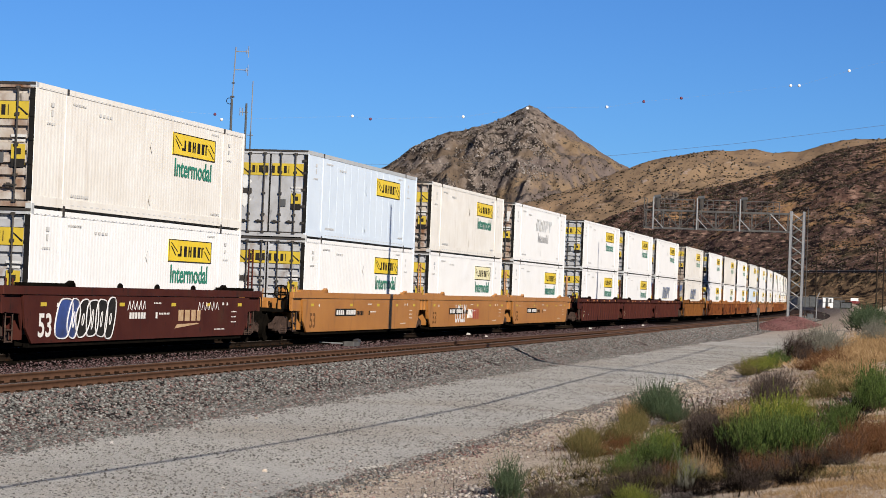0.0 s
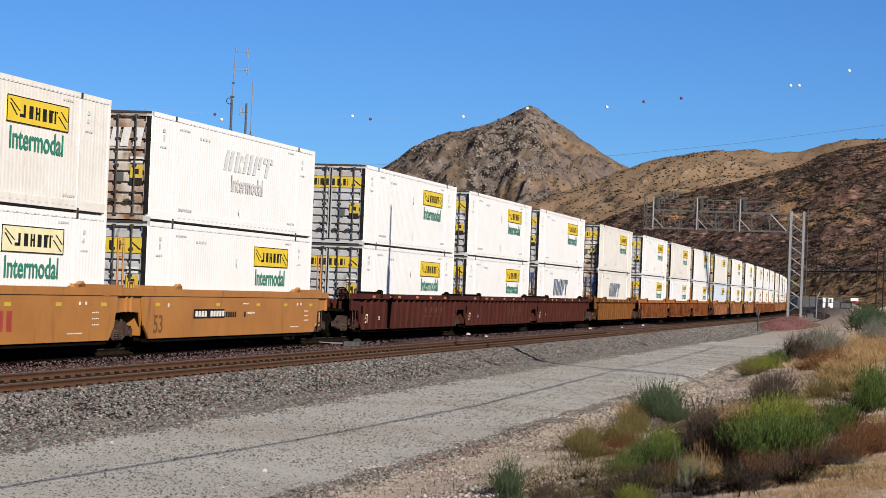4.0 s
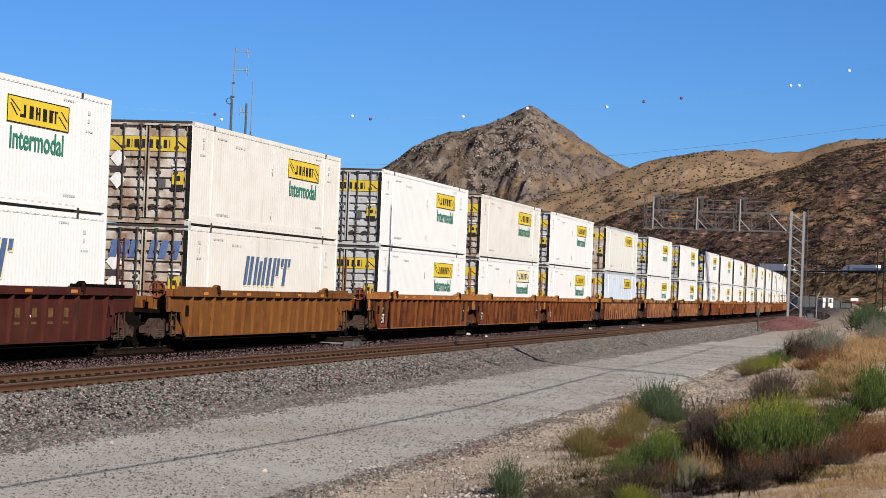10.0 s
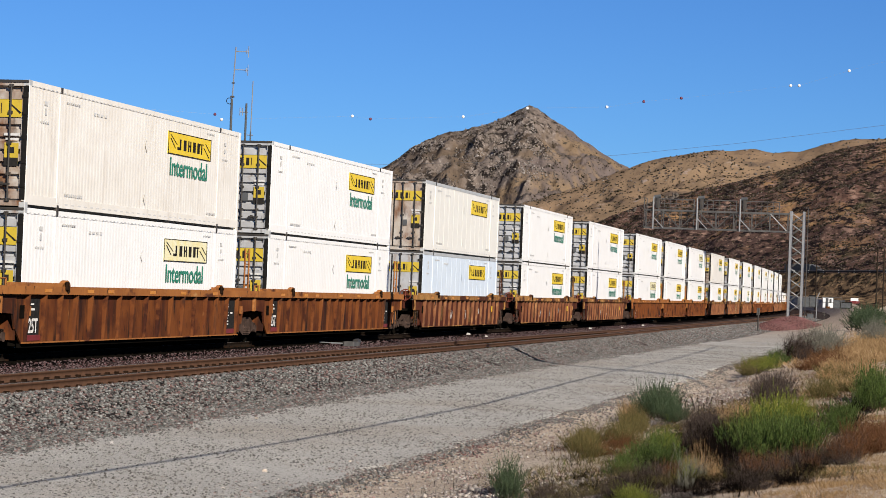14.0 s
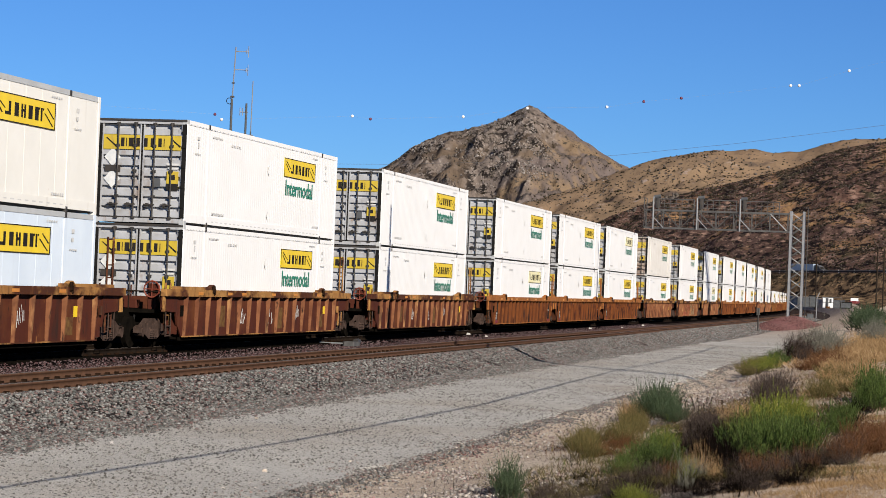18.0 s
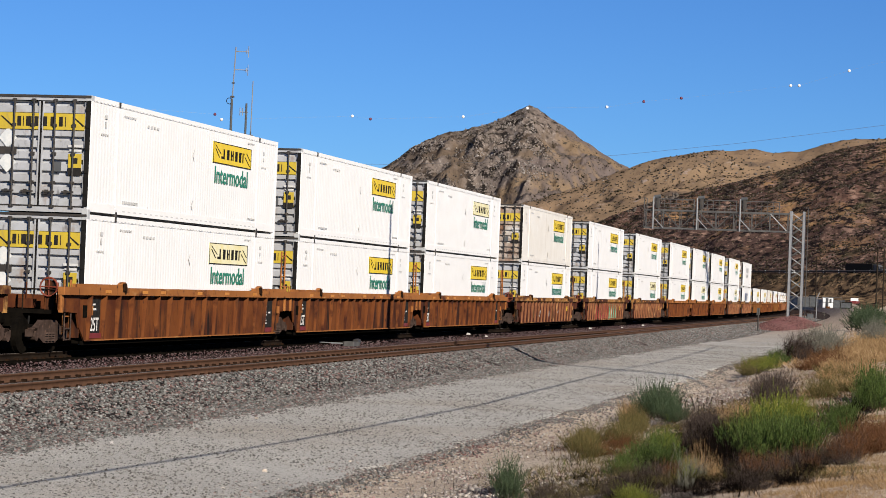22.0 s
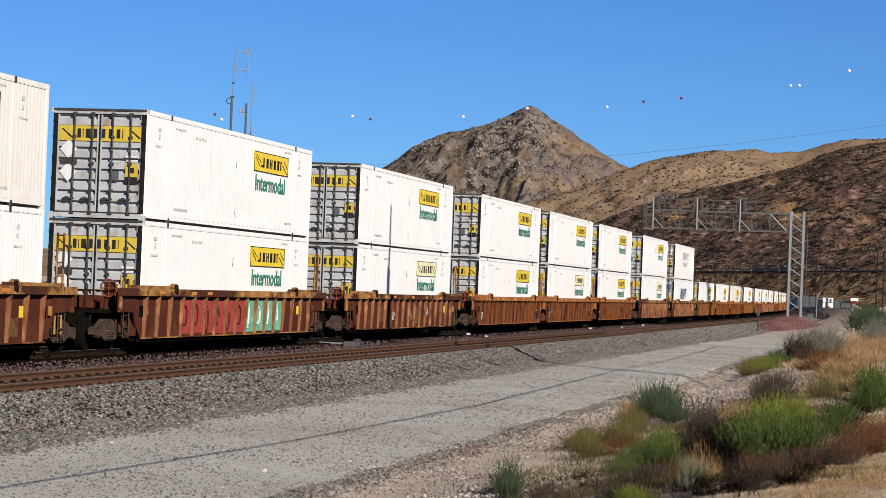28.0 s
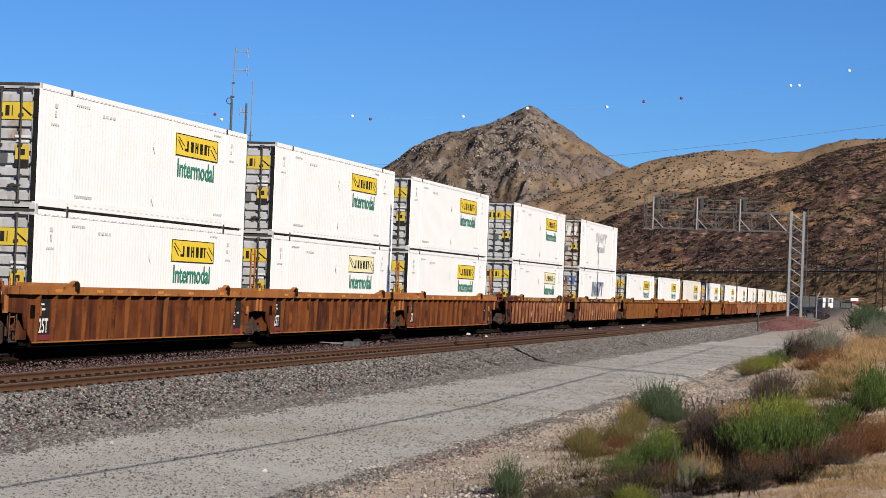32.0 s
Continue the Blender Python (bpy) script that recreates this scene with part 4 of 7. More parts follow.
# ---- well cars: y from the container's door end, z from the rail head ----
def build_truck(car, y):
    # bolster and wheels are coloured as dark as the shade under the car
    tr = part("truck", Shape().box(-0.95, 0.95, -0.16, 0.16, 0.42, 0.66, 0.03).box(-0.25, 0.25, -0.30, 0.30, 0.60, 0.80), M["soot_shade"], car, "cast-steel truck, black with soot and painted-in shade", at=pose(0, y, 0))
    for sx in (-1, 1):
        fr = [(-1.12, 0.40), (-1.12, 0.56), (-0.70, 0.62), (-0.38, 0.78), (0.38, 0.78), (0.70, 0.62), (1.12, 0.56), (1.12, 0.40), (0.78, 0.42), (0.34, 0.24), (-0.34, 0.24), (-0.78, 0.42)]
        part("side_frame", Shape().slab(fr, sx * 1.04 - 0.08, sx * 1.04 + 0.08), M["side_frame"], tr, "grimy cast side frame")
        if sx < 0:
            continue
        springs = Shape()
        for q in (-0.20, 0.0, 0.20):
            for z in (0.29, 0.345, 0.40, 0.455):
                springs.rod((sx * 1.10, q, z), (sx * 1.10, q, z + 0.035), 0.085, 8)
        tagged(part("spring", springs, M["side_frame"], tr, "coil springs in the side frame"), kind="stuff")
        for q in (-0.89, 0.89):
            part("bearing", Shape().rod((sx * 0.95, q, 0.42), (sx * 1.16, q, 0.42), 0.12, 10).box(sx * 1.0 - 0.03, sx * 1.0 + 0.12, q - 0.15, q + 0.15, 0.44, 0.60, 0.02), M["side_frame"], tr, "round axle bearing cap")
    for q in (-0.89, 0.89):
        w = Shape()
        for sx in (-1, 1):
            w.rod((sx * 0.68, 0, 0), (sx * 0.71, 0, 0), 0.445, 20).rod((sx * 0.71, 0, 0), (sx * 0.81, 0, 0), 0.425, 20).rod((sx * 0.81, 0, 0), (sx * 0.84, 0, 0), 0.30, 14, 0.14)
            w.box(sx * 0.83 - 0.02, sx * 0.83 + 0.02, -0.04, 0.04, 0.12, 0.34)
        w.rod((-0.95, 0, 0), (0.95, 0, 0), 0.08, 8)
        part("wheelset", w, M["soot_shade"], tr, "steel wheels on an axle", at=pose(0, q, 0.42))
    return tr


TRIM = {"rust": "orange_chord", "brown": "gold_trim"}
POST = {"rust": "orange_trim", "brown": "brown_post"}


def side_sheet(smooth, x, paint, car, far):
    """The well's flank: flat plate, or plate with outside posts."""
    outline = [(-0.05, 0.27), (16.2, 0.27), (16.55, 0.62), (16.75, 1.38), (-0.65, 1.38), (-0.45, 0.62)]
    sx = 1 if x > 0 else -1
    inner = x - sx * 0.05
    if smooth:
        x = x + sx * 0.06
    deep = x - sx * 0.03
    s = Shape().slab(outline, min(deep, deep - sx * 0.04), max(deep, deep - sx * 0.04)) if not smooth else Shape().slab(outline, min(x, x - sx * 0.05), max(x, x - sx * 0.05))
    worn = {"rust": "rust_plate", "brown": "brown_plate"}.get(paint, paint)
    ob = part("side_plate", s, M[worn], car, "flat painted side plate" if smooth else "")
    if not smooth:
        for k, y in enumerate(np.linspace(0.1, 16.0, 17)):
            y = float(y)
            if sx > 0:
                p = Shape() if not far or k == 0 else p
                # post tapering towards its foot
                pts = [(x - sx * 0.03, y - 0.05, 0.28), (x + sx * 0.03, y - 0.028, 0.28), (x + sx * 0.03, y + 0.028, 0.28), (x - sx * 0.03, y + 0.05, 0.28),
                       (x - sx * 0.03, y - 0.05, 1.39), (x + sx * 0.095, y - 0.028, 1.39), (x + sx * 0.095, y + 0.028, 1.39), (x - sx * 0.03, y + 0.05, 1.39)]
                p.faces(pts, [(3, 2, 1, 0), (4, 5, 6, 7), (0, 1, 5, 4), (1, 2, 6, 5), (2, 3, 7, 6), (3, 0, 4, 7)] if sx > 0 else [(0, 1, 2, 3), (7, 6, 5, 4), (4, 5, 1, 0), (5, 6, 2, 1), (6, 7, 3, 2), (7, 4, 0, 3)])
                if not far:
                    part("side_post", p, M[POST.get(paint, paint)], ob)
        if far and sx > 0:
            tagged(part("side_posts", p, M[POST.get(paint, paint)], ob), kind="stuff")
    return ob


def build_car(style):
    paint, smooth, art, first, last = style[:5]
    far = len(style) > 5
    names = {"maroon": "dark maroon", "ochre": "ochre yellow", "orange": "weathered golden-orange", "rust": "rust-streaked orange", "brown": "golden-brown and maroon"}
    deco = {"bubble": ", with blue and white graffiti", "scrawl": ", with white graffiti scrawl", "redgreen": ", with red and green graffiti"}.get(art, "")
    car = thing("well_car", Matrix.Identity(4), names[paint] + (" smooth-sided" if smooth else " ribbed") + " well car" + (deco or " on the rails"), "rail car", "well cars of the train")
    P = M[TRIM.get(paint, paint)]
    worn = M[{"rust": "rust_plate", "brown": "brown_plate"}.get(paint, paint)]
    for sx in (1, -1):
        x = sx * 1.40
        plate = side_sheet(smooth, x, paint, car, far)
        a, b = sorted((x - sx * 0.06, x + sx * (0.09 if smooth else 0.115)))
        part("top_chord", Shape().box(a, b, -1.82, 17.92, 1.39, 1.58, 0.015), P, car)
        # the black void below the plate is put into this chord's colour
        part("bottom_chord", Shape().box(min(x - sx * 0.16, x - sx * (0.0 if smooth else 0.07)), max(x - sx * 0.16, x - sx * (0.0 if smooth else 0.07)), -0.05, 16.2, 0.17, 0.268, 0.015), M["soot_shade"], car)
        if sx > 0 and not smooth:
            part("flange", Shape().box(x - 0.03, x + 0.035, -0.05, 16.2, 0.27, 0.30), P, car)
        for y0, y1 in ((-0.95, 2.5), (13.7, 17.1)):
            part("end_cap", Shape().box(a + 0.02, b - 0.02, y0, y1, 1.58, 1.66), M["soot_shade"] if paint == "maroon" else P, car)
        for y in (2.25, 14.2) if sx > 0 else ():
            part("container_guide", Shape().slab([(y - 0.26, 1.58), (y + 0.28, 1.58), (y + 0.24, 1.66), (y + 0.10, 1.73), (y - 0.02, 1.71), (y - 0.16, 1.65)], a + 0.02, b - 0.02), M["soot_shade"] if paint == "maroon" else P, car)
        for y in (5.6, 8.4, 11.4) if sx > 0 and smooth and paint == "maroon" else ():
            part("guide_lug", Shape().slab([(y - 0.16, 1.58), (y + 0.16, 1.58), (y + 0.13, 1.65), (y, 1.70), (y - 0.13, 1.65)], b - 0.06, b - 0.01), M["soot_shade"], car, "small dark guide lug on the sill")
        if sx > 0 and not smooth:
            for y in (2.22, 14.12):
                part("clamp", Shape().box(b, b + 0.05, y - 0.09, y + 0.06, 1.50, 1.70, 0.012).box(b - 0.02, b + 0.035, y + 0.05, y + 0.15, 1.44, 1.60, 0.012), M["clip"], car, "dark rusty clamp")
        # end bulkhead brackets over the wheels
        for e, o in ((-1, -0.5), (1, 16.6)):
            arch = [(o, 1.39), (o + e * 1.3, 1.39), (o + e * 1.3, 1.02), (o + e * 0.9, 0.98), (o + e * 0.15, 0.95), (o, 0.60)]
            part("end_bracket", Shape().slab(arch if e > 0 else arch[::-1], min(x - sx * 0.05, x), max(x - sx * 0.05, x)), worn, car)
            ya, yb = sorted((o + e * 1.17, o + e * 1.3))
            part("end_post", Shape().box(min(x - sx * 0.04, x + sx * 0.05), max(x - sx * 0.04, x + sx * 0.05), ya, yb, 0.97, 1.385, 0.01), P, car)
            if sx > 0 and not smooth and not far:
                # hand hole and jacking lug beside the wheel arch
                yh = -0.22 if e < 0 else 16.02
                part("hand_hole", Shape().box(x - 0.025, x - 0.018, yh, yh + 0.30, 0.84, 1.14), M["soot_shade"], plate, "dark opening in the side plate")
                part("jacking_lug", Shape().box(x - 0.02, x + 0.055, yh + 0.36, yh + 0.50, 0.90, 1.12, 0.015), P, plate)
        # safety reflectors and stencils
        if sx > 0:
            fx = (x + 0.062) if smooth else b + 0.002
            refl = Shape()
            for y in ((0.4, 5.6, 9.6, 12.6, 15.6) if smooth else (0.9, 3.6, 5.0, 8.1, 10.6, 13.4)):
                if smooth:
                    refl.box(fx, fx + 0.004, y, y + 0.36, 1.12, 1.21)
                else:
                    refl.box(fx, fx + 0.004, y, y + 0.42, 1.44, 1.52)
            tagged(part("reflector", refl, M["dull_yellow"] if smooth else M["reflector"], plate, "orange-yellow reflective strips"), kind="stuff")
            if smooth:
                part("lettering", FIFTY[paint], None, plate, ("white" if paint == "maroon" else "black") + " number 53", at=pose(fx + 0.002, 0.30, 0.40))
                part("number_mark", bars([(6.35 + 0.21 * i, 0.80, 0.15, 0.16) for i in range(6)] + [(8.35, 0.80, 0.14, 0.16)], fx), M["white_ink"] if paint == "maroon" else M["ink"], plate, "plain bars in place of the car number")
                tagged(part("stencil", bars([(8.6, 0.90, 0.9, 0.06), (8.2, 1.18, 0.6, 0.05), (15.0, 0.95, 0.5, 0.04), (15.0, 0.80, 0.5, 0.04), (15.0, 0.65, 0.5, 0.04), (13.4, 0.45, 1.0, 0.04), (14.1, 1.15, 0.12, 0.08), (14.5, 1.15, 0.12, 0.08), (1.4, 1.1, 0.12, 0.1)], fx), M["white_ink"], plate), kind="stuff")
                if paint == "maroon":
                    part("logo_shape", bars([(10.2, 0.72, 0.42, 0.30), (10.75, 0.72, 0.42, 0.30), (11.3, 0.72, 0.38, 0.30), (11.8, 0.72, 0.30, 0.30)], fx + 0.001).faces([(fx + 0.003, 9.9, 0.52), (fx + 0.003, 12.0, 0.63), (fx + 0.003, 11.9, 0.66), (fx + 0.003, 10.1, 0.63)], [(0, 1, 2, 3)]), M["dull_gold"], plate, "pale wing-shaped emblem blocks")
                else:
                    part("number_plate", Shape().box(fx, fx + 0.004, 3.6, 6.4, 0.78, 1.04), M["ink"], plate, "black number panel")
                    part("number_mark", bars([(3.75 + 0.27 * i, 0.83, 0.20, 0.16) for i in range(10) if i != 4], fx + 0.004), M["white_ink"], plate)
            else:
                sten = [(0.25, 0.52, 0.36, 0.05), (0.25, 0.36, 0.36, 0.05), (2.1, 0.86, 0.07, 0.10), (2.1, 1.04, 0.07, 0.10), (2.35, 0.86, 0.07, 0.10), (2.45, 0.70, 0.30, 0.05), (2.45, 0.62, 0.30, 0.05),
                        (11.1, 0.86, 0.24, 0.06), (11.1, 0.72, 0.24, 0.05), (12.1, 0.86, 0.24, 0.06), (12.1, 0.72, 0.24, 0.05), (13.2, 0.86, 0.24, 0.06), (14.6, 0.60, 0.18, 0.14), (14.6, 0.86, 0.18, 0.05)]
                if paint in LOAD:
                    part("lettering", LOAD[paint], None, plate, "stencilled mark 25T", at=pose(x - 0.018, 0.30, 0.50))
                sten = sten[2:8] if paint == "maroon" else sten[2:4]
                if paint == "maroon":
                    for y in (10.35, 11.35, 12.33, 13.3):
                        part("logo_shape", Shape().box(x - 0.029, x - 0.024, y + 0.06, y + 0.34, 0.86, 1.08).box(x - 0.029, x - 0.024, y + 0.04, y + 0.36, 0.70, 0.76), M["worn_gold"], plate, "worn gold emblem block")
                if paint == "brown":
                    part("reflector_plate", Shape().box(x - 0.029, x - 0.022, 14.72, 15.0, 0.86, 1.12), M["yellow"], plate, "square yellow reflector")
                if paint == "brown" and not art:
                    r = random.Random(5)
                    for bay in (3, 5, 8, 9, 11, 14):
                        y = 0.1 + 0.99375 * bay
                        chalk = Shape()
                        if bay in (5, 8, 11):
                            for q in range(7):
                                ya, za = y + r.uniform(0.2, 0.7), r.uniform(0.55, 0.8)
                                chalk.line([(x - 0.026, ya, za), (x - 0.026, ya + r.uniform(-0.12, 0.12), za + r.uniform(0.15, 0.4))], 0.007, 4)
                            tagged(part("chalk_scrawl", chalk, M["grey_ink"], plate, "faint white chalk strokes"), kind="stuff")
                        else:
                            chalk.box(x - 0.0295, x - 0.024, y + r.uniform(0.15, 0.25), y + r.uniform(0.65, 0.8), r.uniform(0.42, 0.55), r.uniform(0.8, 1.15))
                            part("paint_patch", chalk, M["worn_gold"], plate, "patch of bare worn gold paint")
                tagged(part("stencil", bars(sten, x - 0.028), M["white_ink"], plate, "small worn white stencil bars"), kind="stuff")
                if art == "panel":
                    for ya, yb in ((14.95, 16.05), (0.2, 0.95)):
                        part("data_panel", Shape().box(x - 0.029, x - 0.024, ya, yb, 0.45, 1.30), M["ink"], plate, "black stencil panel")
                    part("number_mark", bars([(15.15 + 0.02 * (i % 2), 0.58 + 0.085 * i, 0.24 - 0.04 * (i % 3), 0.035) for i in range(8)] + [(15.55, 0.9, 0.2, 0.05), (0.42, 1.02, 0.24, 0.05), (0.42, 1.14, 0.18, 0.04)], x - 0.023), M["white_ink"], plate)
                    for ya, yb in ((0.15, 1.25), (15.0, 16.0)):
                        part("red_patch", Shape().box(x - 0.022, x - 0.019, ya, yb, 0.33, 0.46), M["dark_red"], plate, "dark red paint patch")
            spray(art, fx, plate)
    # floor and end platforms carry the underside's shade in their black
    part("well_floor", Shape().box(-1.25, 1.25, 0.1, 16.05, 0.17, 0.27).box(-1.25, 1.25, 0.0, 1.0, 0.2, 0.43).box(-1.25, 1.25, 15.1, 16.15, 0.2, 0.43).box(-1.25, 1.25, 7.6, 8.6, 0.2, 0.43), M["soot_shade"], car)
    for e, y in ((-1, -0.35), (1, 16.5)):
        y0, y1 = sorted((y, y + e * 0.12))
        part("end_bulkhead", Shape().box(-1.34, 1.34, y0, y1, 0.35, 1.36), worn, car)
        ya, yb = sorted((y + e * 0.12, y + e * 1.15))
        part("end_platform", Shape().box(-1.2, 1.2, ya, yb, 0.92, 1.02).box(-0.35, 0.35, min(ya, yb + e * 0.2), max(yb, ya + e * 0.2), 0.62, 0.92), M["soot_shade"], car)
        for sx in (1, -1):
            lad = Shape()
            tall = 2.85 if (e > 0) == (sx > 0) else 1.75
            joint = not (first if e < 0 else last)
            foot = 1.0 if joint else 0.45
            for q in (0.55, 0.95):
                lad.line([(sx * 1.30, y + e * q, foot), (sx * 1.30, y + e * q, tall)], 0.030)
            for z in np.arange(foot + 0.1, tall, 0.32):
                lad.rod((sx * 1.30, y + e * 0.55, float(z)), (sx * 1.30, y + e * 0.95, float(z)), 0.017)
            part("ladder", lad, P, car, "steel rung ladder")
        rail = Shape().line([(-1.2, y + e * 1.05, 1.02), (-1.2, y + e * 1.05, 1.50), (1.2, y + e * 1.05, 1.50), (1.2, y + e * 1.05, 1.02)], 0.02)
        rail.rod((0.3, y + e * 1.05, 1.0), (0.3, y + e * 1.05, 1.5), 0.02)
        part("handrail", rail, M["truck"], car)
        part("hose", Shape().line([(0.5, y + e * 1.1, 0.85), (0.55, y + e * 1.3, 0.45), (0.45, y + e * 1.5, 0.40), (0.3, y + e * 1.7, 0.6)], 0.025), M["seal"], car, "black air hose")
        if far or not (first if e < 0 else last):
            continue
        step = Shape()
        for q in (0.62, 1.02):
            step.rod((1.36, y + e * q, 0.30), (1.36, y + e * q, 0.98), 0.020, 5)
        for z in (0.32, 0.58):
            step.rod((1.36, y + e * 0.62, z), (1.36, y + e * 1.02, z), 0.020, 5)
        part("sill_step", step, M["side_frame"], car, "steel stirrup step below the platform")
        valves = Shape()
        for q, z, w in ((-0.7, 1.06, 0.16), (0.2, 1.04, 0.22), (1.0, 1.05, 0.12)):
            valves.box(q - w, q + w, min(y + e * 0.45, y + e * 0.75), max(y + e * 0.45, y + e * 0.75), z, z + w, 0.03)
            valves.rod((q, y + e * 0.6, z), (q, y + e * 0.6, z + 0.62), 0.022, 5)
        tagged(part("brake_gear", valves, worn, car, "brake valves and rods on the end platform"), kind="stuff")
    if first:
        part("coupler", Shape().box(-0.10, 0.10, -3.25, -1.4, 0.68, 0.92, 0.02).box(-0.2, 0.2, -3.25, -2.95, 0.64, 0.96, 0.03), M["soot_shade"], car)
        part("brake_wheel", Shape().hoop((0.95, -1.40, 1.56), 0.22, 0.024).rod((0.73, -1.40, 1.56), (1.17, -1.40, 1.56), 0.016).rod((0.95, -1.40, 1.34), (0.95, -1.40, 1.78), 0.016), M["soot_shade"] if smooth or paint == "maroon" else M["brake_red"], car, "iron hand-brake wheel")
        part("brake_stand", Shape().box(0.82, 1.08, -1.36, -1.22, 1.02, 1.72, 0.02).box(0.86, 1.04, -1.38, -1.36, 1.46, 1.66, 0.02), worn, car, "upright stand behind the brake wheel")
    if last:
        part("coupler", Shape().box(-0.10, 0.10, 17.5, 19.3, 0.68, 0.92, 0.02).box(-0.2, 0.2, 19.0, 19.3, 0.64, 0.96, 0.03), M["soot_shade"], car)
    build_truck(car, -1.65 if first else -1.45)
    if last:
        build_truck(car, 17.8)
    return car


def spray(art, fx, plate):
    r = random.Random(art)
    if art == "bubble":
        for k in range(6):
            fill, line = Shape(), Shape()
            y, wide, high = 1.85 + 0.62 * k, (0.50, 0.36, 0.44, 0.40, 0.42, 0.36)[k], (0.50, 0.46, 0.44, 0.47, 0.45, 0.49)[k]
            pts = []
            for i in range(28):
                a = 2 * math.pi * i / 28
                bulge = abs(math.cos(a)) ** 0.6 * math.copysign(1, math.cos(a))
                pts.append((y + wide * bulge * (1 + 0.10 * math.sin(2 * a + k)) + 0.10 * math.sin(a), 0.83 + high * math.sin(a) + 0.03 * math.sin(3 * a + 2 * k)))
            fill.faces([(fx + 0.002 + 0.0006 * k, a, b) for a, b in pts], [tuple(range(28))])
            line.line([(fx + 0.007, a, b) for a, b in pts + pts[:1]], 0.020, 4)
            if k:
                # a slit inside each bubble letter
                slit = [(y + 0.06 * math.cos(a) + 0.04 * math.sin(a), 0.80 + (0.24 - 0.05 * (k % 3)) * math.sin(a)) for a in np.linspace(0, 6.283, 15)]
                line.line([(fx + 0.007, a, b) for a, b in slit], 0.013, 4)
            part("graffiti", fill, M["blue_spray"] if k < 2 else M["ink"], plate, "dark blue bubble-shaped graffiti" if k < 2 else "black bubble-shaped graffiti")
            tagged(part("graffiti_outline", line, M["white_spray"], plate, "white graffiti outline"), kind="stuff")
        tag_marks = Shape()
        for k in range(5):
            y = 6.2 + 0.28 * k
            tag_marks.line([(fx + 0.003, y, 1.02), (fx + 0.003, y + 0.14, 1.26), (fx + 0.003, y + 0.2, 1.05)], 0.008, 4)
        part("graffiti_scrawl", tag_marks, M["white_spray"], plate, "white scribbled strokes")
        tag_marks = Shape()
        for k in range(6):
            y = 11.9 + 0.32 * k
            tag_marks.line([(fx + 0.003, y, 1.0 + 0.03 * (k % 2)), (fx + 0.003, y + 0.1, 1.24), (fx + 0.003, y + 0.26, 1.02)], 0.007, 4)
        part("graffiti_scrawl", tag_marks, M["white_spray"], plate, "white scribbled strokes")
    elif art == "scrawl":
        part("graffiti_word", word_mesh("LOLLY", 2.3, 0.78, M["white_spray"]), None, plate, "white sprayed word LOLLY", at=pose(fx + 0.004, 4.9, 0.42))
        for k in range(4):
            s = Shape()
            y = 7.5 + 0.28 * k
            s.line([(fx + 0.004, y, 0.6), (fx + 0.004, y + 0.12, 1.0), (fx + 0.004, y + 0.24, 0.62)], 0.022, 4)
            part("graffiti_scrawl", s, M["white_spray"], plate, "white pointed scrawl")
        t = Shape()
        for k in range(3):
            t.box(fx + 0.001, fx + 0.003, 8.75 + 0.5 * k, 9.05 + 0.5 * k, 0.55, 1.02)
        part("graffiti", t, M["red_spray"], plate, "small red sprayed blocks")
    elif art == "redgreen":
        # sprayed over plate and posts: pieces between the posts
        xs = 1.40 - 0.028
        ys = np.linspace(0.1, 16.0, 17)
        for nm, sprayed, lo, hi in (("graffiti_red", "red_spray", 3, 9), ("graffiti_green", "green_spray", 9, 13)):
            for i in range(lo, hi):
                s = Shape()
                s.box(xs, xs + 0.004, float(ys[i]) + 0.072, float(ys[i + 1]) - 0.072, 0.34 + 0.04 * r.random(), 1.34 - 0.08 * r.random())
                s.faces([(1.436, float(ys[i]) - 0.030, 0.32), (1.436, float(ys[i]) + 0.030, 0.32), (1.494, float(ys[i]) + 0.030, 1.30), (1.494, float(ys[i]) - 0.030, 1.30)], [(0, 1, 2, 3)])
                part("graffiti", s, M[sprayed], plate, "red sprayed lettering shapes" if lo == 3 else "green sprayed lettering shapes")
            t = Shape()
            for i in range(lo, hi):
                y = float(ys[i]) + 0.3
                w, h, k = r.uniform(0.12, 0.3), r.uniform(0.22, 0.42), r.uniform(0, 6)
                pts = [(xs + 0.006, y + w * math.cos(a + 0.5 * math.sin(2 * a + k)), 0.82 + h * math.sin(a) * (1 + 0.3 * math.cos(a + k))) for a in np.linspace(k, k + r.uniform(3.4, 6.2), 13)]
                t.line(pts, 0.036, 4)
            tagged(part("graffiti_outline", t, M["white_spray"] if lo == 9 else M["maroon"], plate), kind="stuff")


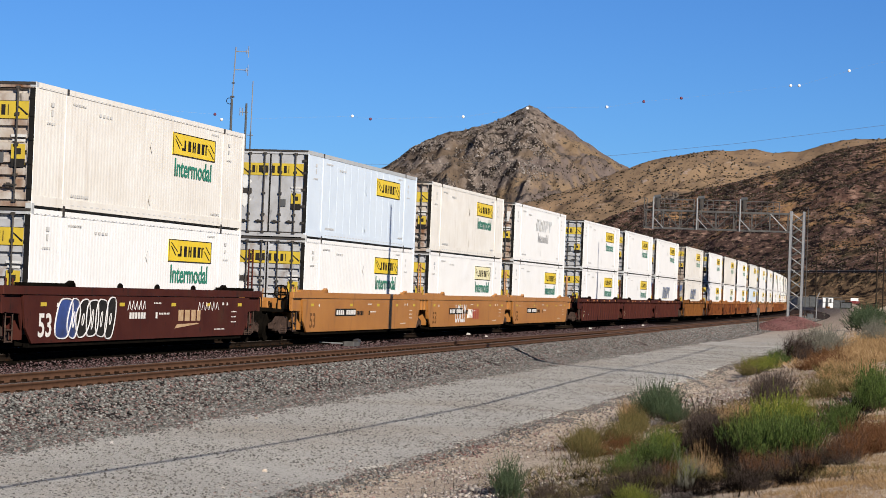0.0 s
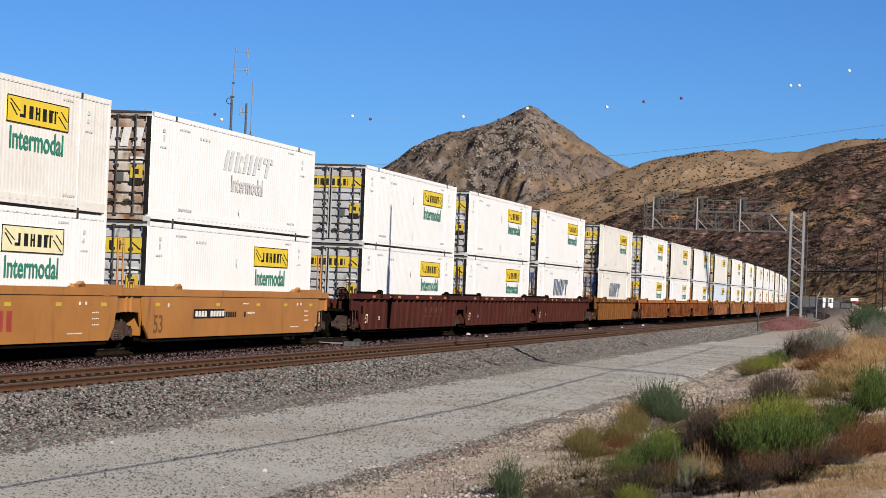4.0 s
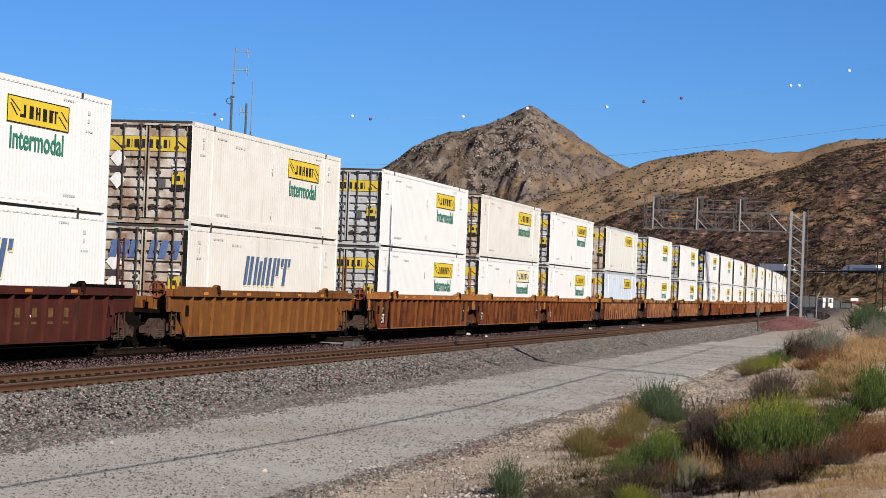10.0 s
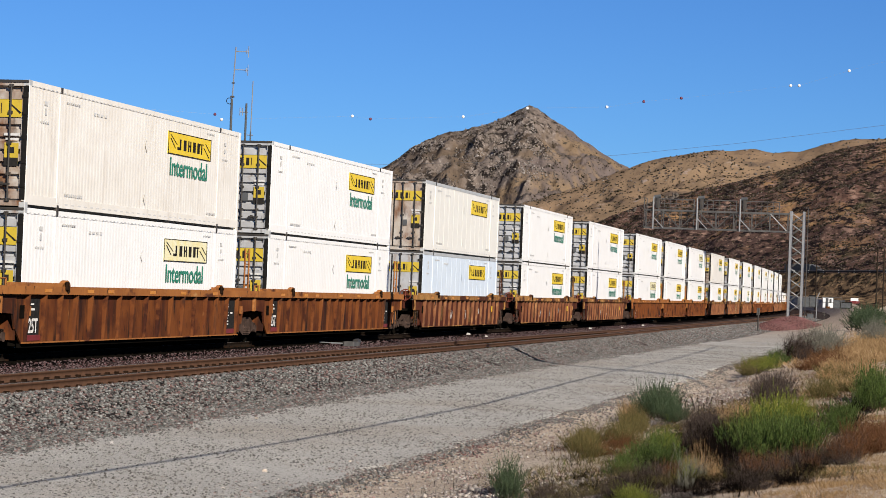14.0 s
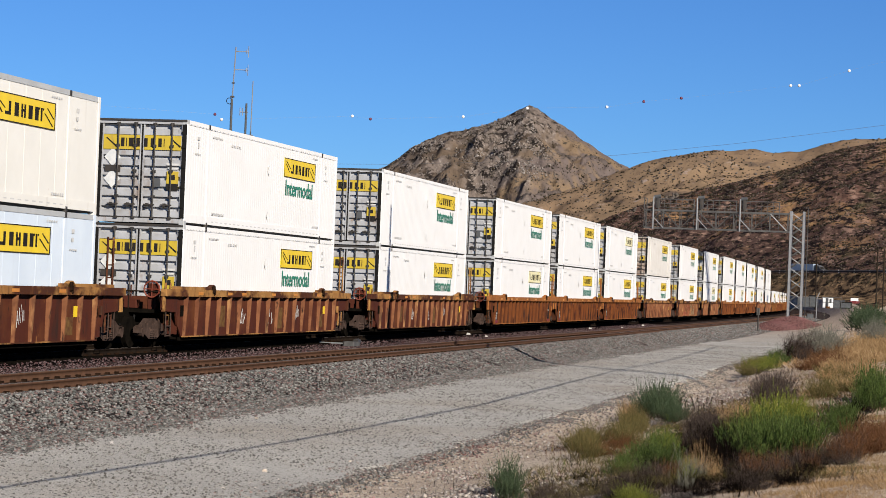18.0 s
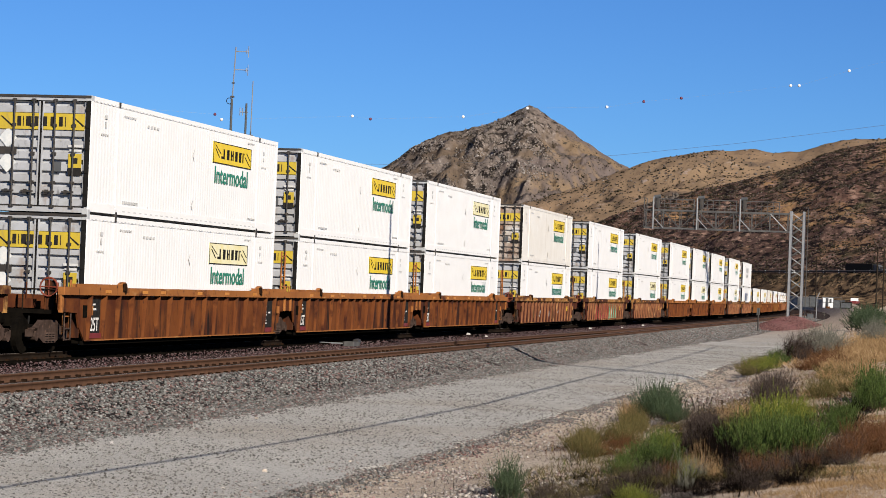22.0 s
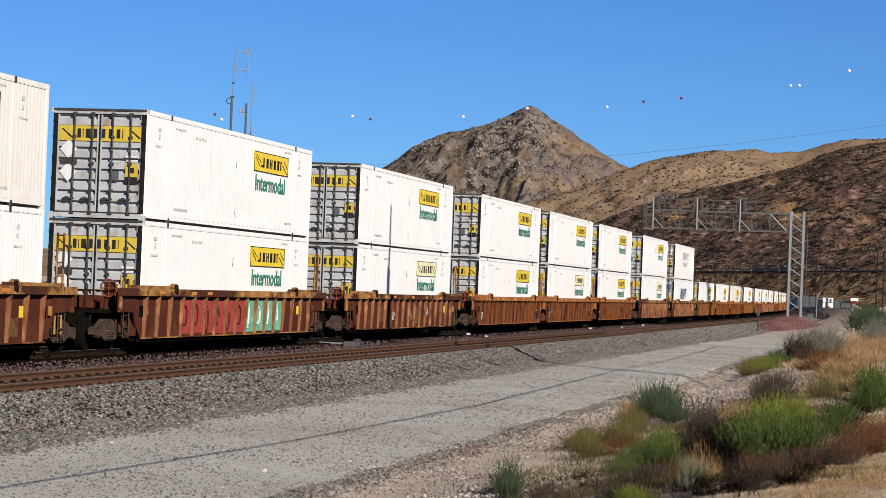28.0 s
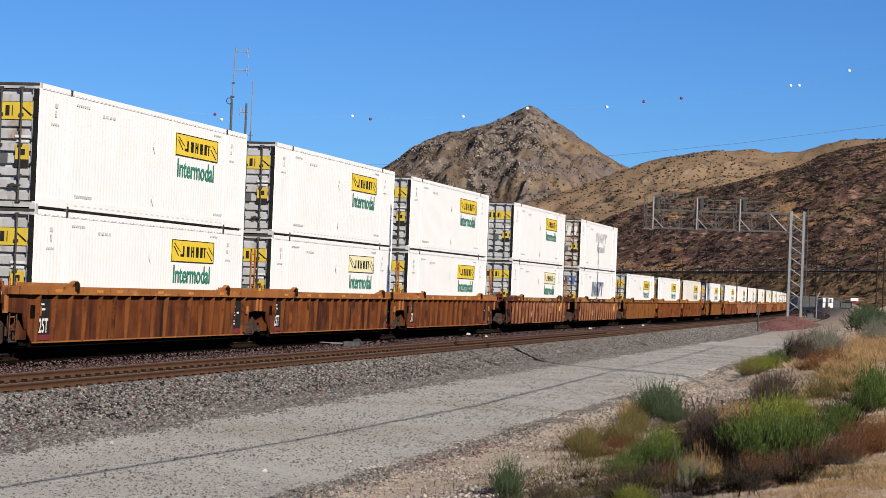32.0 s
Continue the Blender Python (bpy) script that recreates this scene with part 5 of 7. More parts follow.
# ---- the train's make-up: place of each unit at the start, lower box, upper box, car ----
MAROON, OCHRE, ORANGE, RUSTY, BROWN = "maroon", "ochre", "orange", "rust", "brown"
TRAIN = [
    (-31.50, "W", "W", (MAROON, True, "", 1, 1)),
    (-8.48, "W", "C", (MAROON, True, "bubble", 1, 1)),
    (14.80, "W", "B", (OCHRE, True, "", 1, 0)), (33.77, "F", "C", (OCHRE, True, "scrawl", 0, 0)), (52.97, "W", "O", (OCHRE, True, "", 0, 1)),
    (76.08, "W", "W", (MAROON, False, "", 1, 0)), (95.05, "W", "W", (MAROON, False, "", 0, 0)), (113.85, "S", "W", (MAROON, False, "", 0, 1)),
    (136.40, "K", "C", (ORANGE, False, "", 1, 1)),
    (158.68, "W", "W", (RUSTY, False, "panel", 1, 0)), (177.95, "F", "C", (RUSTY, False, "panel", 0, 0)), (197.40, "W", "W", (RUSTY, False, "panel", 0, 1)),
    (219.40, "B", "H", (BROWN, False, "", 1, 1)), (242.25, "W", "W", (BROWN, False, "", 1, 1)), (265.00, "W", "W", (BROWN, False, "", 1, 1)),
    (287.90, "F", "W", (RUSTY, False, "panel", 1, 0)), (306.80, "W", "W", (RUSTY, False, "panel", 0, 0)), (325.75, "W", "F", (RUSTY, False, "panel", 0, 1)),
    (348.20, "W", "C", (BROWN, False, "", 1, 1)), (371.10, "W", "W", (BROWN, False, "redgreen", 1, 1)), (393.85, "F", "W", (BROWN, False, "", 1, 1)),
    (416.42, "W", "W", (RUSTY, False, "panel", 1, 0)), (435.60, "F", "W", (RUSTY, False, "panel", 0, 0)), (454.60, "W", "W", (RUSTY, False, "panel", 0, 1)),
    (477.40, "F", "W", (BROWN, False, "", 1, 1)), (499.60, "S", "O", (BROWN, False, "", 1, 1)),
    (521.50, "W", "", (ORANGE, False, "", 1, 0)), (540.55, "W", "", (RUSTY, False, "", 0, 0)), (559.60, "C", "", (RUSTY, False, "", 0, 1)),
    (581.90, "W", "", (ORANGE, False, "", 1, 1)), (604.40, "W", "", (RUSTY, False, "", 1, 0)), (623.45, "W", "", (BROWN, False, "", 0, 0)), (642.50, "F", "", (BROWN, False, "", 0, 1)),
    (665.00, "W", "", (RUSTY, False, "", 1, 1)), (687.50, "G", "", (BROWN, False, "", 1, 1)), (710.0, "W", "", (RUSTY, False, "", 1, 0)), (729.05, "W", "", (BROWN, False, "", 0, 0)),
    (748.1, "W", "", (RUSTY, False, "", 0, 1)), (770.6, "C", "", (BROWN, False, "", 1, 1)), (793.1, "W", "", (RUSTY, False, "", 1, 1)), (815.6, "W", "", (BROWN, False, "", 1, 1)),
]
LOWER, UPPER = 0.458, 0.458 + BOX_H
moving = []


def build_train():
    made = {}

    def one(key, maker, arg):
        """The first of a kind is built, the rest are copied."""
        if key not in made:
            made[key] = maker(arg)
            return made[key]
        return copy_thing(made[key], Matrix.Identity(4))

    for u, low, high, style in TRAIN:
        style = style if u < 550 else (*style, "far")
        car = one(("car", style), build_car, style)
        moving.append((car, u, 0.0))
        if low:
            kind = KINDS[low] if u < 550 else (*KINDS[low], "far")
            moving.append((one(("box", low, u < 550), build_container, kind), u + (BOX_L - kind[5]) / 2, LOWER))
        if high:
            moving.append((one(("box", high, True), build_container, KINDS[high]), u + (BOX_L - KINDS[high][5]) / 2, UPPER))


def run_of(t):
    """Metres that the train has rolled by the time t."""
    return 13.402 * t - 0.0041 * t * t


def train_pose(u, z, t):
    s = u - run_of(t)
    a, b = place(s + 0.5, MID, z), place(s + 15.6, MID, z)
    return Matrix.Translation(place(s, MID, z)) @ pose(0, 0, 0, 0, 0, -math.degrees(math.atan2(b.x - a.x, b.y - a.y)))


# ---- hills ----
def bearing(deg, d, z=0.0):
    a = radians(deg)
    return Vector((math.sin(a) * d, math.cos(a) * d, z))


def fractal(x, y, z, octaves=5, ridged=False):
    out = np.empty(len(x))
    for i in range(len(x)):
        p = Vector((x[i], y[i], z))
        out[i] = noise.ridged_multi_fractal(p, 0.9, 2.1, octaves, 1.0, 2.0) - 1.0 if ridged else noise.fractal(p, 0.9, 2.1, octaves)
    return out


def build_hill(name, crest, foot, crest_d, material, label, bump, grain, nu=190, nv=56, ridged=False, seed=0.0, curve=0.95):
    """A hill by its skyline (bearing, height) at the crest's distance; it falls to its foot and away behind."""
    ang = np.array([c[0] for c in crest])
    hgt = np.array([c[1] for c in crest])
    a = np.linspace(ang[0], ang[-1], nu)
    h = np.interp(a, ang, hgt)
    # soften the straight pieces between the skyline's points
    h = np.convolve(np.pad(h, 3, mode="edge"), np.ones(7) / 7, mode="valid")
    v = np.concatenate([np.linspace(0, 1, nv), np.linspace(1.06, 1.7, 10)])
    A, V = np.meshgrid(np.radians(a), v, indexing="ij")
    H = np.repeat(h[:, None], len(v), 1)
    fd, fz = foot(np.degrees(A))
    D = fd + (crest_d - fd) * V
    Z = np.where(V <= 1, fz + (H - fz) * V ** curve, H - (H - fz) * (np.clip(V - 1, 0, 1) / 0.7) ** 1.2)
    X, Y = np.sin(A) * D, np.cos(A) * D
    n = fractal(X.ravel() / grain, Y.ravel() / grain, seed, 5, ridged).reshape(X.shape)
    fineness = fractal(X.ravel() / grain * 6, Y.ravel() / grain * 6, seed + 3, 3).reshape(X.shape)
    fade = np.clip(V * 5, 0, 1) * np.where(V < 1, 0.10 + 0.90 * np.clip((1 - V) * 4, 0, 1), 0.10)
    Z = Z + bump * fade * n + 0.28 * bump * np.clip(V * 5, 0, 1) * (0.35 + 0.65 * np.clip(np.abs(1 - V) * 6, 0, 1)) * fineness
    m = len(v)
    i = (np.arange(nu - 1)[:, None] * m + np.arange(m - 1)[None]).ravel()
    q = np.stack([i, i + m, i + m + 1, i + 1], 1)
    pts = np.stack([X, Y, Z], -1)
    structure(name, array_mesh(name, pts.reshape(-1, 3), q, material, True), None, label, "hill")
    return pts[:, :nv]


def strew(name, pts, n, size, material, label, tall=0.8, seed=1, low=0.02, gate=None):
    """Clumps set on a hill's grid of points."""
    r = np.random.default_rng(seed)
    u, v = r.uniform(0, pts.shape[0] - 1.01, n), r.uniform(low, 1, n) * (pts.shape[1] - 1.01)
    iu, iv = u.astype(int), v.astype(int)
    fu, fv = (u - iu)[:, None], (v - iv)[:, None]
    c = pts[iu, iv] * (1 - fu) * (1 - fv) + pts[iu + 1, iv] * fu * (1 - fv) + pts[iu, iv + 1] * (1 - fu) * fv + pts[iu + 1, iv + 1] * fu * fv
    keep = wave(c[:, 0], c[:, 1], 0.012) + 0.6 * wave(c[:, 0], c[:, 2] * 3, 0.05) > r.uniform(-1.2, 0.9, n)
    if gate is not None:
        keep &= gate(c)
    c = c[keep]
    s = r.uniform(size[0], size[1], len(c)) * r.uniform(0.6, 1.0, len(c))
    c[:, 2] += s * 0.25
    scatter(name, c, s, material, label, tall)


ROAD_A, ROAD_B = bearing(5.94, 1000, 11.8), bearing(11.08, 905, 14.0)
ROAD_WAY = (ROAD_B - ROAD_A).normalized()


def road_at(m):
    """A point on the highway, metres from its first mark."""
    return ROAD_A + ROAD_WAY * m


def foot_of_burnt(deg):
    a = np.radians(deg)
    # where the bearing meets the highway's line
    px, py, wx, wy = ROAD_A.x, ROAD_A.y, ROAD_WAY.x, ROAD_WAY.y
    d = (px * wy - py * wx) / (np.sin(a) * wy - np.cos(a) * wx)
    d = np.clip(d, 500, 1500)
    return d + 9, 11.0 + (deg - 5.94) * 0.43


def build_hills():
    peak = [(-6.5, 20), (-3.25, 71.8), (-2.41, 83.2), (-1.43, 98.0), (-0.87, 113.0), (-0.17, 123.8), (0.54, 130.1), (1.25, 135.9), (1.67, 141.7), (1.95, 148.5), (2.12, 148.5), (2.38, 144.2),
            (2.67, 137.9), (2.97, 132.9), (3.4, 123.5), (3.84, 115.0), (4.6, 101.4), (5.59, 82.3), (6.74, 63.5), (9, 30)]
    p = build_hill("hill_1", peak, lambda d: (1500 + 0 * d, 12 + 0 * d), 1800, M["hill_rock"], "rocky brown peak with dark outcrops and dry grass", 14, 55, 330, 120, True, 1.0)
    strew("hill_boulders", p, 52000, (0.35, 1.15), M["boulder"], "grey boulders and outcrops on the peak", 1.3, 3, 0.10, lambda c: (0.80 * c[:, 0] - 0.60 * c[:, 2] + 45 * wave(c[:, 0], c[:, 2], 0.03) < 0) & (wave(c[:, 0] + c[:, 1] * 0.3, c[:, 2] * 1.5, 0.09) + 0.5 * wave(c[:, 0], c[:, 2], 0.23) > -0.05))
    strew("hill_crags", p, 42000, (0.45, 1.25), M["crag"], "blocks of grey rock standing out of the peak", 1.1, 13, 0.18, lambda c: (0.80 * c[:, 0] - 0.60 * c[:, 2] + 45 * wave(c[:, 0], c[:, 2], 0.03) < -6) & (wave(c[:, 0] + c[:, 1] * 0.3, c[:, 2] * 1.5, 0.07) + 0.6 * wave(c[:, 0], c[:, 2], 0.19) > 0.12))
    strew("hill_scrub", p, 9000, (0.4, 1.15), M["scrub"], "dark scrub dotted over the peak", 0.9, 4)
    tan = [(-4, 14), (-1.21, 33.1), (0.2, 43.6), (1.47, 53.9), (2.46, 61.3), (3.17, 68.1), (3.87, 74.9), (4.43, 81.9), (5.13, 88.3), (5.83, 92.5), (6.53, 95.2), (7.24, 97.2), (7.94, 96.7), (8.5, 95.3),
           (9.2, 99.4), (9.75, 104.1), (10.96, 106.3), (13.45, 106.4), (19, 100)]
    p = build_hill("hill_2", tan, lambda d: (1180 + 0 * d, 14 + 0 * d), 1450, M["hill_tan"], "tan grassy hill dotted with dark shrubs", 9, 75, 230, 60, False, 5.0)
    strew("hill_scrub", p, 15000, (0.35, 1.15), M["scrub"], "dark shrubs dotted over the tan hill", 0.8, 5)
    strew("hill_boulders", p, 1500, (0.5, 1.3), M["boulder"], "pale rocks on the tan ridge", 0.9, 6, 0.8)
    dark = [(1.2, 13), (2.79, 26.3), (3.63, 35.6), (4.33, 42.9), (5.03, 48.0), (5.87, 53.5), (6.71, 57.8), (7.55, 62.3), (8.38, 67.1), (8.93, 71.1), (9.48, 76.6), (10.03, 79.7), (10.96, 83.0), (12.77, 85.9), (14.8, 82.1), (22, 75)]
    p = build_hill("hill_3", dark, foot_of_burnt, 1150, M["hill_burnt"], "dark brown burnt hillside with tan and olive patches", 4.5, 38, 260, 64, False, 9.0, 0.92)
    strew("hill_scrub", p, 34000, (0.3, 0.85), M["scrub"], "charred scrub over the burnt hillside", 0.8, 7)
    strew("hill_boulders", p, 24000, (0.22, 0.55), M["boulder"], "scattered rocks on the burnt hillside", 0.8, 8)
    strew("hill_boulders", p, 1500, (0.5, 1.5), M["boulder"], "pale rock outcrop on the ridge", 1.0, 9, 0.93, lambda c: np.abs(np.degrees(np.arctan2(c[:, 0], c[:, 1])) - 5.2) < 0.7)
    # low ridges that close the land behind and to the sides
    build_hill("hill_4", [(22, 70)] + [(40 + 20 * i, 46 + 14 * math.sin(i * 1.7)) for i in range(15)] + [(353, 25)], lambda d: (1500 + 0 * d, -0.6 + 0 * d), 2300, M["hill_tan"], "far dry ridges all round", 10, 160, 150, 16)


def build_highway():
    side = Vector((ROAD_WAY.y, -ROAD_WAY.x, 0))
    rows = ((-60, -16.0), (-20, -9.0), (-13, -4.0), (-8.5, 0.0), (8.0, 0.0))
    for nm, mat, r, lab in (("highway_bank", M["bank"], rows[:4], "scrubby cut slope below the highway"), ("highway_shoulder", M["bank"], ((-9.9, -1.15), (-8.4, 0.12)), "brown grassy shoulder below the highway"), ("highway", M["asphalt"], rows[3:5], "asphalt highway along the foot of the hill")):
        s = Shape()
        n = 90
        for i in range(n + 1):
            m = -900 + 1800 * i / n
            c = road_at(m)
            for k, (off, dz) in enumerate(r):
                w = 0 if nm != "highway_bank" else 0.9 * math.sin(m * 0.13 + k * 2) * (k < 2)
                s.v.append(tuple(c + side * -off + Vector((0, 0, dz + w * 0.4))))
        k = len(r)
        for i in range(n):
            for j in range(k - 1):
                s.f.append((i * k + j, i * k + j + 1, (i + 1) * k + j + 1, (i + 1) * k + j))
        structure(nm, s, mat, lab)
    n = 2200
    m, off = rng.uniform(-250, 350, n), -8.2 - 5.5 * rng.uniform(0, 1, n)
    c = np.array([tuple(ROAD_A)]) + np.array([tuple(ROAD_WAY)]) * m[:, None] - np.array([tuple(side)]) * off[:, None]
    c[:, 2] += np.interp(off, (-13, -9.9, -8.4), (-4.0, -1.15, 0.12)) + 0.1
    scatter("shoulder_scrub", c, rng.uniform(0.15, 0.75, n) * rng.uniform(0.5, 1, n), M["scrub"], "small dark scrub and rocks along the highway shoulder", 0.8)
    # guard rail
    gr = tagged(new("guard_rail"), "dark steel guard rail on posts beside the highway", "guard rail")
    post = Shape().box(-0.2, 0.2, -0.2, 0.2, 0, 1.35).mesh("post", M["white_metal"])
    for i in range(60):
        c = road_at(-160 + 8.7 * i) + side * 8.2
        ob = part("post", post, None, gr)
        ob.matrix_basis = Matrix.Translation(c)
    beam = Shape()
    for m in range(-160, 360, 8):
        p, q = road_at(m) + side * 8.35 + Vector((0, 0, 0.8)), road_at(m + 8) + side * 8.35 + Vector((0, 0, 0.8))
        beam.rod(p, q, 0.42, 6)
    part("beam", beam, M["dark_steel"], gr)


# ---- signal bridge ----
def build_gantry():
    base = place(150, 8.05, 0.45)
    g = thing("signal_bridge", Matrix.Translation(base) @ pose(0, 0, 0, 0, 0, -math.degrees(heading(150))), "grey steel lattice cantilever signal bridge over the tracks", "signal bridge")
    W, T, D = M["galv"], M["truss"], M["dark_steel"]
    top = 9.6
    for i, x in enumerate((0.0, 1.15)):
        for y in (0.0, 1.2):
            part("leg", Shape().box(x - 0.11, x + 0.11, y - 0.11, y + 0.11, 0, top, 0.02), W, g)
    for y in (0.0, 1.2):
        n = 9
        for k in range(n):
            z0, z1 = 0.4 + (top - 0.6) * k / n, 0.4 + (top - 0.6) * (k + 1) / n
            part("lacing_bar", Shape().rod((0.1, y, z1), (1.05, y, z0 + 0.35), 0.045, 5), W if y == 0 else D, g)
            part("lacing_bar", Shape().rod((0.1, y, z0 + 0.1), (1.05, y, z1 - 0.1), 0.045, 5), T, g)
    for k in range(9):
        z0 = 0.4 + (top - 0.6) * k / 9
        for x in (0, 1.15):
            part("cross_tie", Shape().rod((x, 0, z0), (x, 1.2, z0 + 0.9), 0.034, 5), D, g)
    L = -13.35
    for y in (0.0, 1.2):
        for z in (7.72, 9.35):
            part("chord", Shape().box(L, 0.0, y - 0.065, y + 0.065, z - 0.065, z + 0.065), T, g)
    xs = np.linspace(L, -0.3, 9)
    for y in (0.0, 1.2):
        for i, x in enumerate(xs):
            part("upright", Shape().rod((x, y, 7.72), (x, y, 9.35), 0.038, 5), T, g)
        for i in range(len(xs) - 1):
            up = i % 2
            part("brace", Shape().rod((xs[i], y, 9.35 if up else 7.72), (xs[i + 1], y, 7.72 if up else 9.35), 0.030 if i < 7 else 0.05, 5), W if y == 0 and i == 7 else T if y == 0 else D, g)
    part("walkway", Shape().box(L, -0.1, 1.3, 2.0, 7.78, 7.84), D, g, "steel grating walkway")
    for x0, x1 in ((-12.3, -9.0), (-8.3, -5.1), (-4.4, -1.2)):
        # a caged bay of the walkway behind each signal
        bay = part("railing", Shape().line([(x0, 2.0, 7.8), (x0, 2.0, 10.45), (x1, 2.0, 10.45), (x1, 2.0, 7.8)], 0.045, 5), T, g, "dark railing of the walkway")
        for z in (8.05, 8.4, 8.75, 9.1, 9.7, 10.05):
            part("rail", Shape().rod((x0, 2.0, z), (x1, 2.0, z), 0.028, 4), T if z > 9.5 else D, bay)
        for x in np.linspace(x0, x1, 7)[1:-1]:
            part("baluster", Shape().rod((float(x), 2.0, 7.8), (float(x), 2.0, 10.45), 0.028, 4), T, bay)
    part("end_railing", Shape().line([(L, 0.0, 9.35), (L, 0.0, 10.45), (L, 2.0, 10.45), (L, 2.0, 7.8)], 0.04, 5), T, g)
    for i, x in enumerate((-12.5, -8.5, -4.6)):
        m = part("signal_mast", Shape().rod((x, -0.25, 7.6), (x, -0.25, 10.55), 0.07, 8), W, g, "pale galvanised mast")
        part("knee_brace", Shape().rod((x, -0.25, 8.7), (x + 0.95, -0.25, 7.72), 0.045, 5), W, m)
        part("signal_head", Shape().box(x + 0.12, x + 0.52, 0.1, 0.5, 9.55, 10.55, 0.1).rod((x, -0.2, 10.1), (x + 0.3, 0.2, 10.1), 0.05, 6), M["dark_steel"], m, "dark signal head seen from behind")
        part("hood", Shape().rod((x + 0.02, 0.2, 10.55), (x + 0.6, 0.2, 10.62), 0.16, 8), M["grey_metal"], m)
    part("ladder", Shape().line([(1.5, 0.4, 0), (1.5, 0.4, 10)], 0.03).line([(1.5, 0.8, 0), (1.5, 0.8, 10)], 0.03), M["dark_steel"], g)
    # cinder mound round its foot
    n, m = 22, 8
    v, f = [(0, 0, 1)], []
    for j in range(1, m + 1):
        for i in range(n):
            a, r = 2 * math.pi * i / n, j / m
            v.append((r * (1 + 0.12 * math.sin(3 * a)) * math.cos(a), r * (1 + 0.1 * math.cos(2 * a)) * math.sin(a), math.cos(r * math.pi / 2) ** 1.3))
    for i in range(n):
        f.append((0, 1 + i, 1 + (i + 1) % n))
        for j in range(m - 1):
            f.append((1 + j * n + i, 1 + (j + 1) * n + i, 1 + (j + 1) * n + (i + 1) % n, 1 + j * n + (i + 1) % n))
    s = Shape().faces([(x * 3.6, y * 30, z * (1.08 + 0.12 * math.sin(5 * x + 9 * y)) - 0.6) for x, y, z in v], f)
    ob = structure("cinder_mound", s, M["red_gravel"], "mound of dark red cinder gravel")
    ob.matrix_basis = set_at(146, 8.6, 0)
    n = 6000
    q, a = np.sqrt(rng.uniform(0, 1, n)), rng.uniform(0, 6.283, n)
    s, lat = 146 + 27 * q * np.sin(a), 8.6 + 3.6 * q * np.cos(a)
    scatter("cinder_rubble", places(s, lat, 1.08 * np.cos(q * 1.57) ** 1.3 - 0.56), rng.uniform(0.025, 0.08, n), M["cinder"], "loose dark red cinder stones on the mound", 0.8)


# ---- masts, poles and wires ----
def build_masts():
    for nm, deg, h, r in (("a", -5.47, 15.2, 0.085), ("b", -5.10, 12.0, 0.075), ("c", -4.97, 13.4, 0.05)):
        base = bearing(deg, 130, -0.5)
        m = thing("radio_mast", Matrix.Translation(base), "slim grey radio mast with antennas standing behind the train", "radio mast", "radio masts")
        steel = h - 3.0 if nm != "b" else h
        part("pole", Shape().rod((0, 0, 0), (0, 0, steel + 0.5), r, 8, r * 0.8), M["grey_metal"], m)
        if nm == "a":
            part("antenna", Shape().rod((0.02, 0, steel + 0.5), (0.12, 0, h + 0.5), 0.035, 6), M["galv"], m)
            for z in (h + 0.25, h - 0.8):
                part("dipole", Shape().rod((0.1, 0, z), (0.85, 0, z), 0.028, 5).rod((0.85, 0, z - 0.32), (0.85, 0, z + 0.32), 0.022, 5).rod((0.75, 0, z - 0.12), (0.75, 0, z + 0.12), 0.03, 5), M["galv"], m, "folded dipole antenna")
            coil = Shape()
            coil.line([(-0.14 + 0.17 * math.cos(a), 0, steel + 0.4 + 0.17 * math.sin(a)) for a in np.linspace(0, 6.28, 14)], 0.022)
            part("cable_loop", coil, M["seal"], m)
            part("clamp", Shape().box(-0.09, 0.13, -0.08, 0.08, steel + 0.6, steel + 0.70).box(-0.05, 0.14, -0.06, 0.06, steel + 1.4, steel + 1.47), M["dark_steel"], m)
        elif nm == "b":
            part("antenna", Shape().rod((-0.35, 0, h), (0.1, 0, h), 0.03, 5).rod((-0.35, 0, h - 0.2), (-0.35, 0, h + 0.25), 0.025, 5).rod((-0.2, 0, h - 0.2), (-0.2, 0, h + 0.25), 0.025, 5), M["galv"], m)
        else:
            part("antenna", Shape().rod((0, 0, steel), (0.03, 0, h + 0.4), 0.030, 6).rod((-0.2, 0, steel + 0.3), (0.15, 0, steel + 0.3), 0.03, 5), M["galv"], m, "white fibreglass whip antenna")


POLES = (place(3.99, 20.6, 0.1), place(59.8, 20.6, 0.3))


def to_air(s, lat, h):
    """The point h metres above the road whose shadow falls at s, lat."""
    g = place(s, lat, -0.5)
    return g + sun_way * (h / sun_way.z)


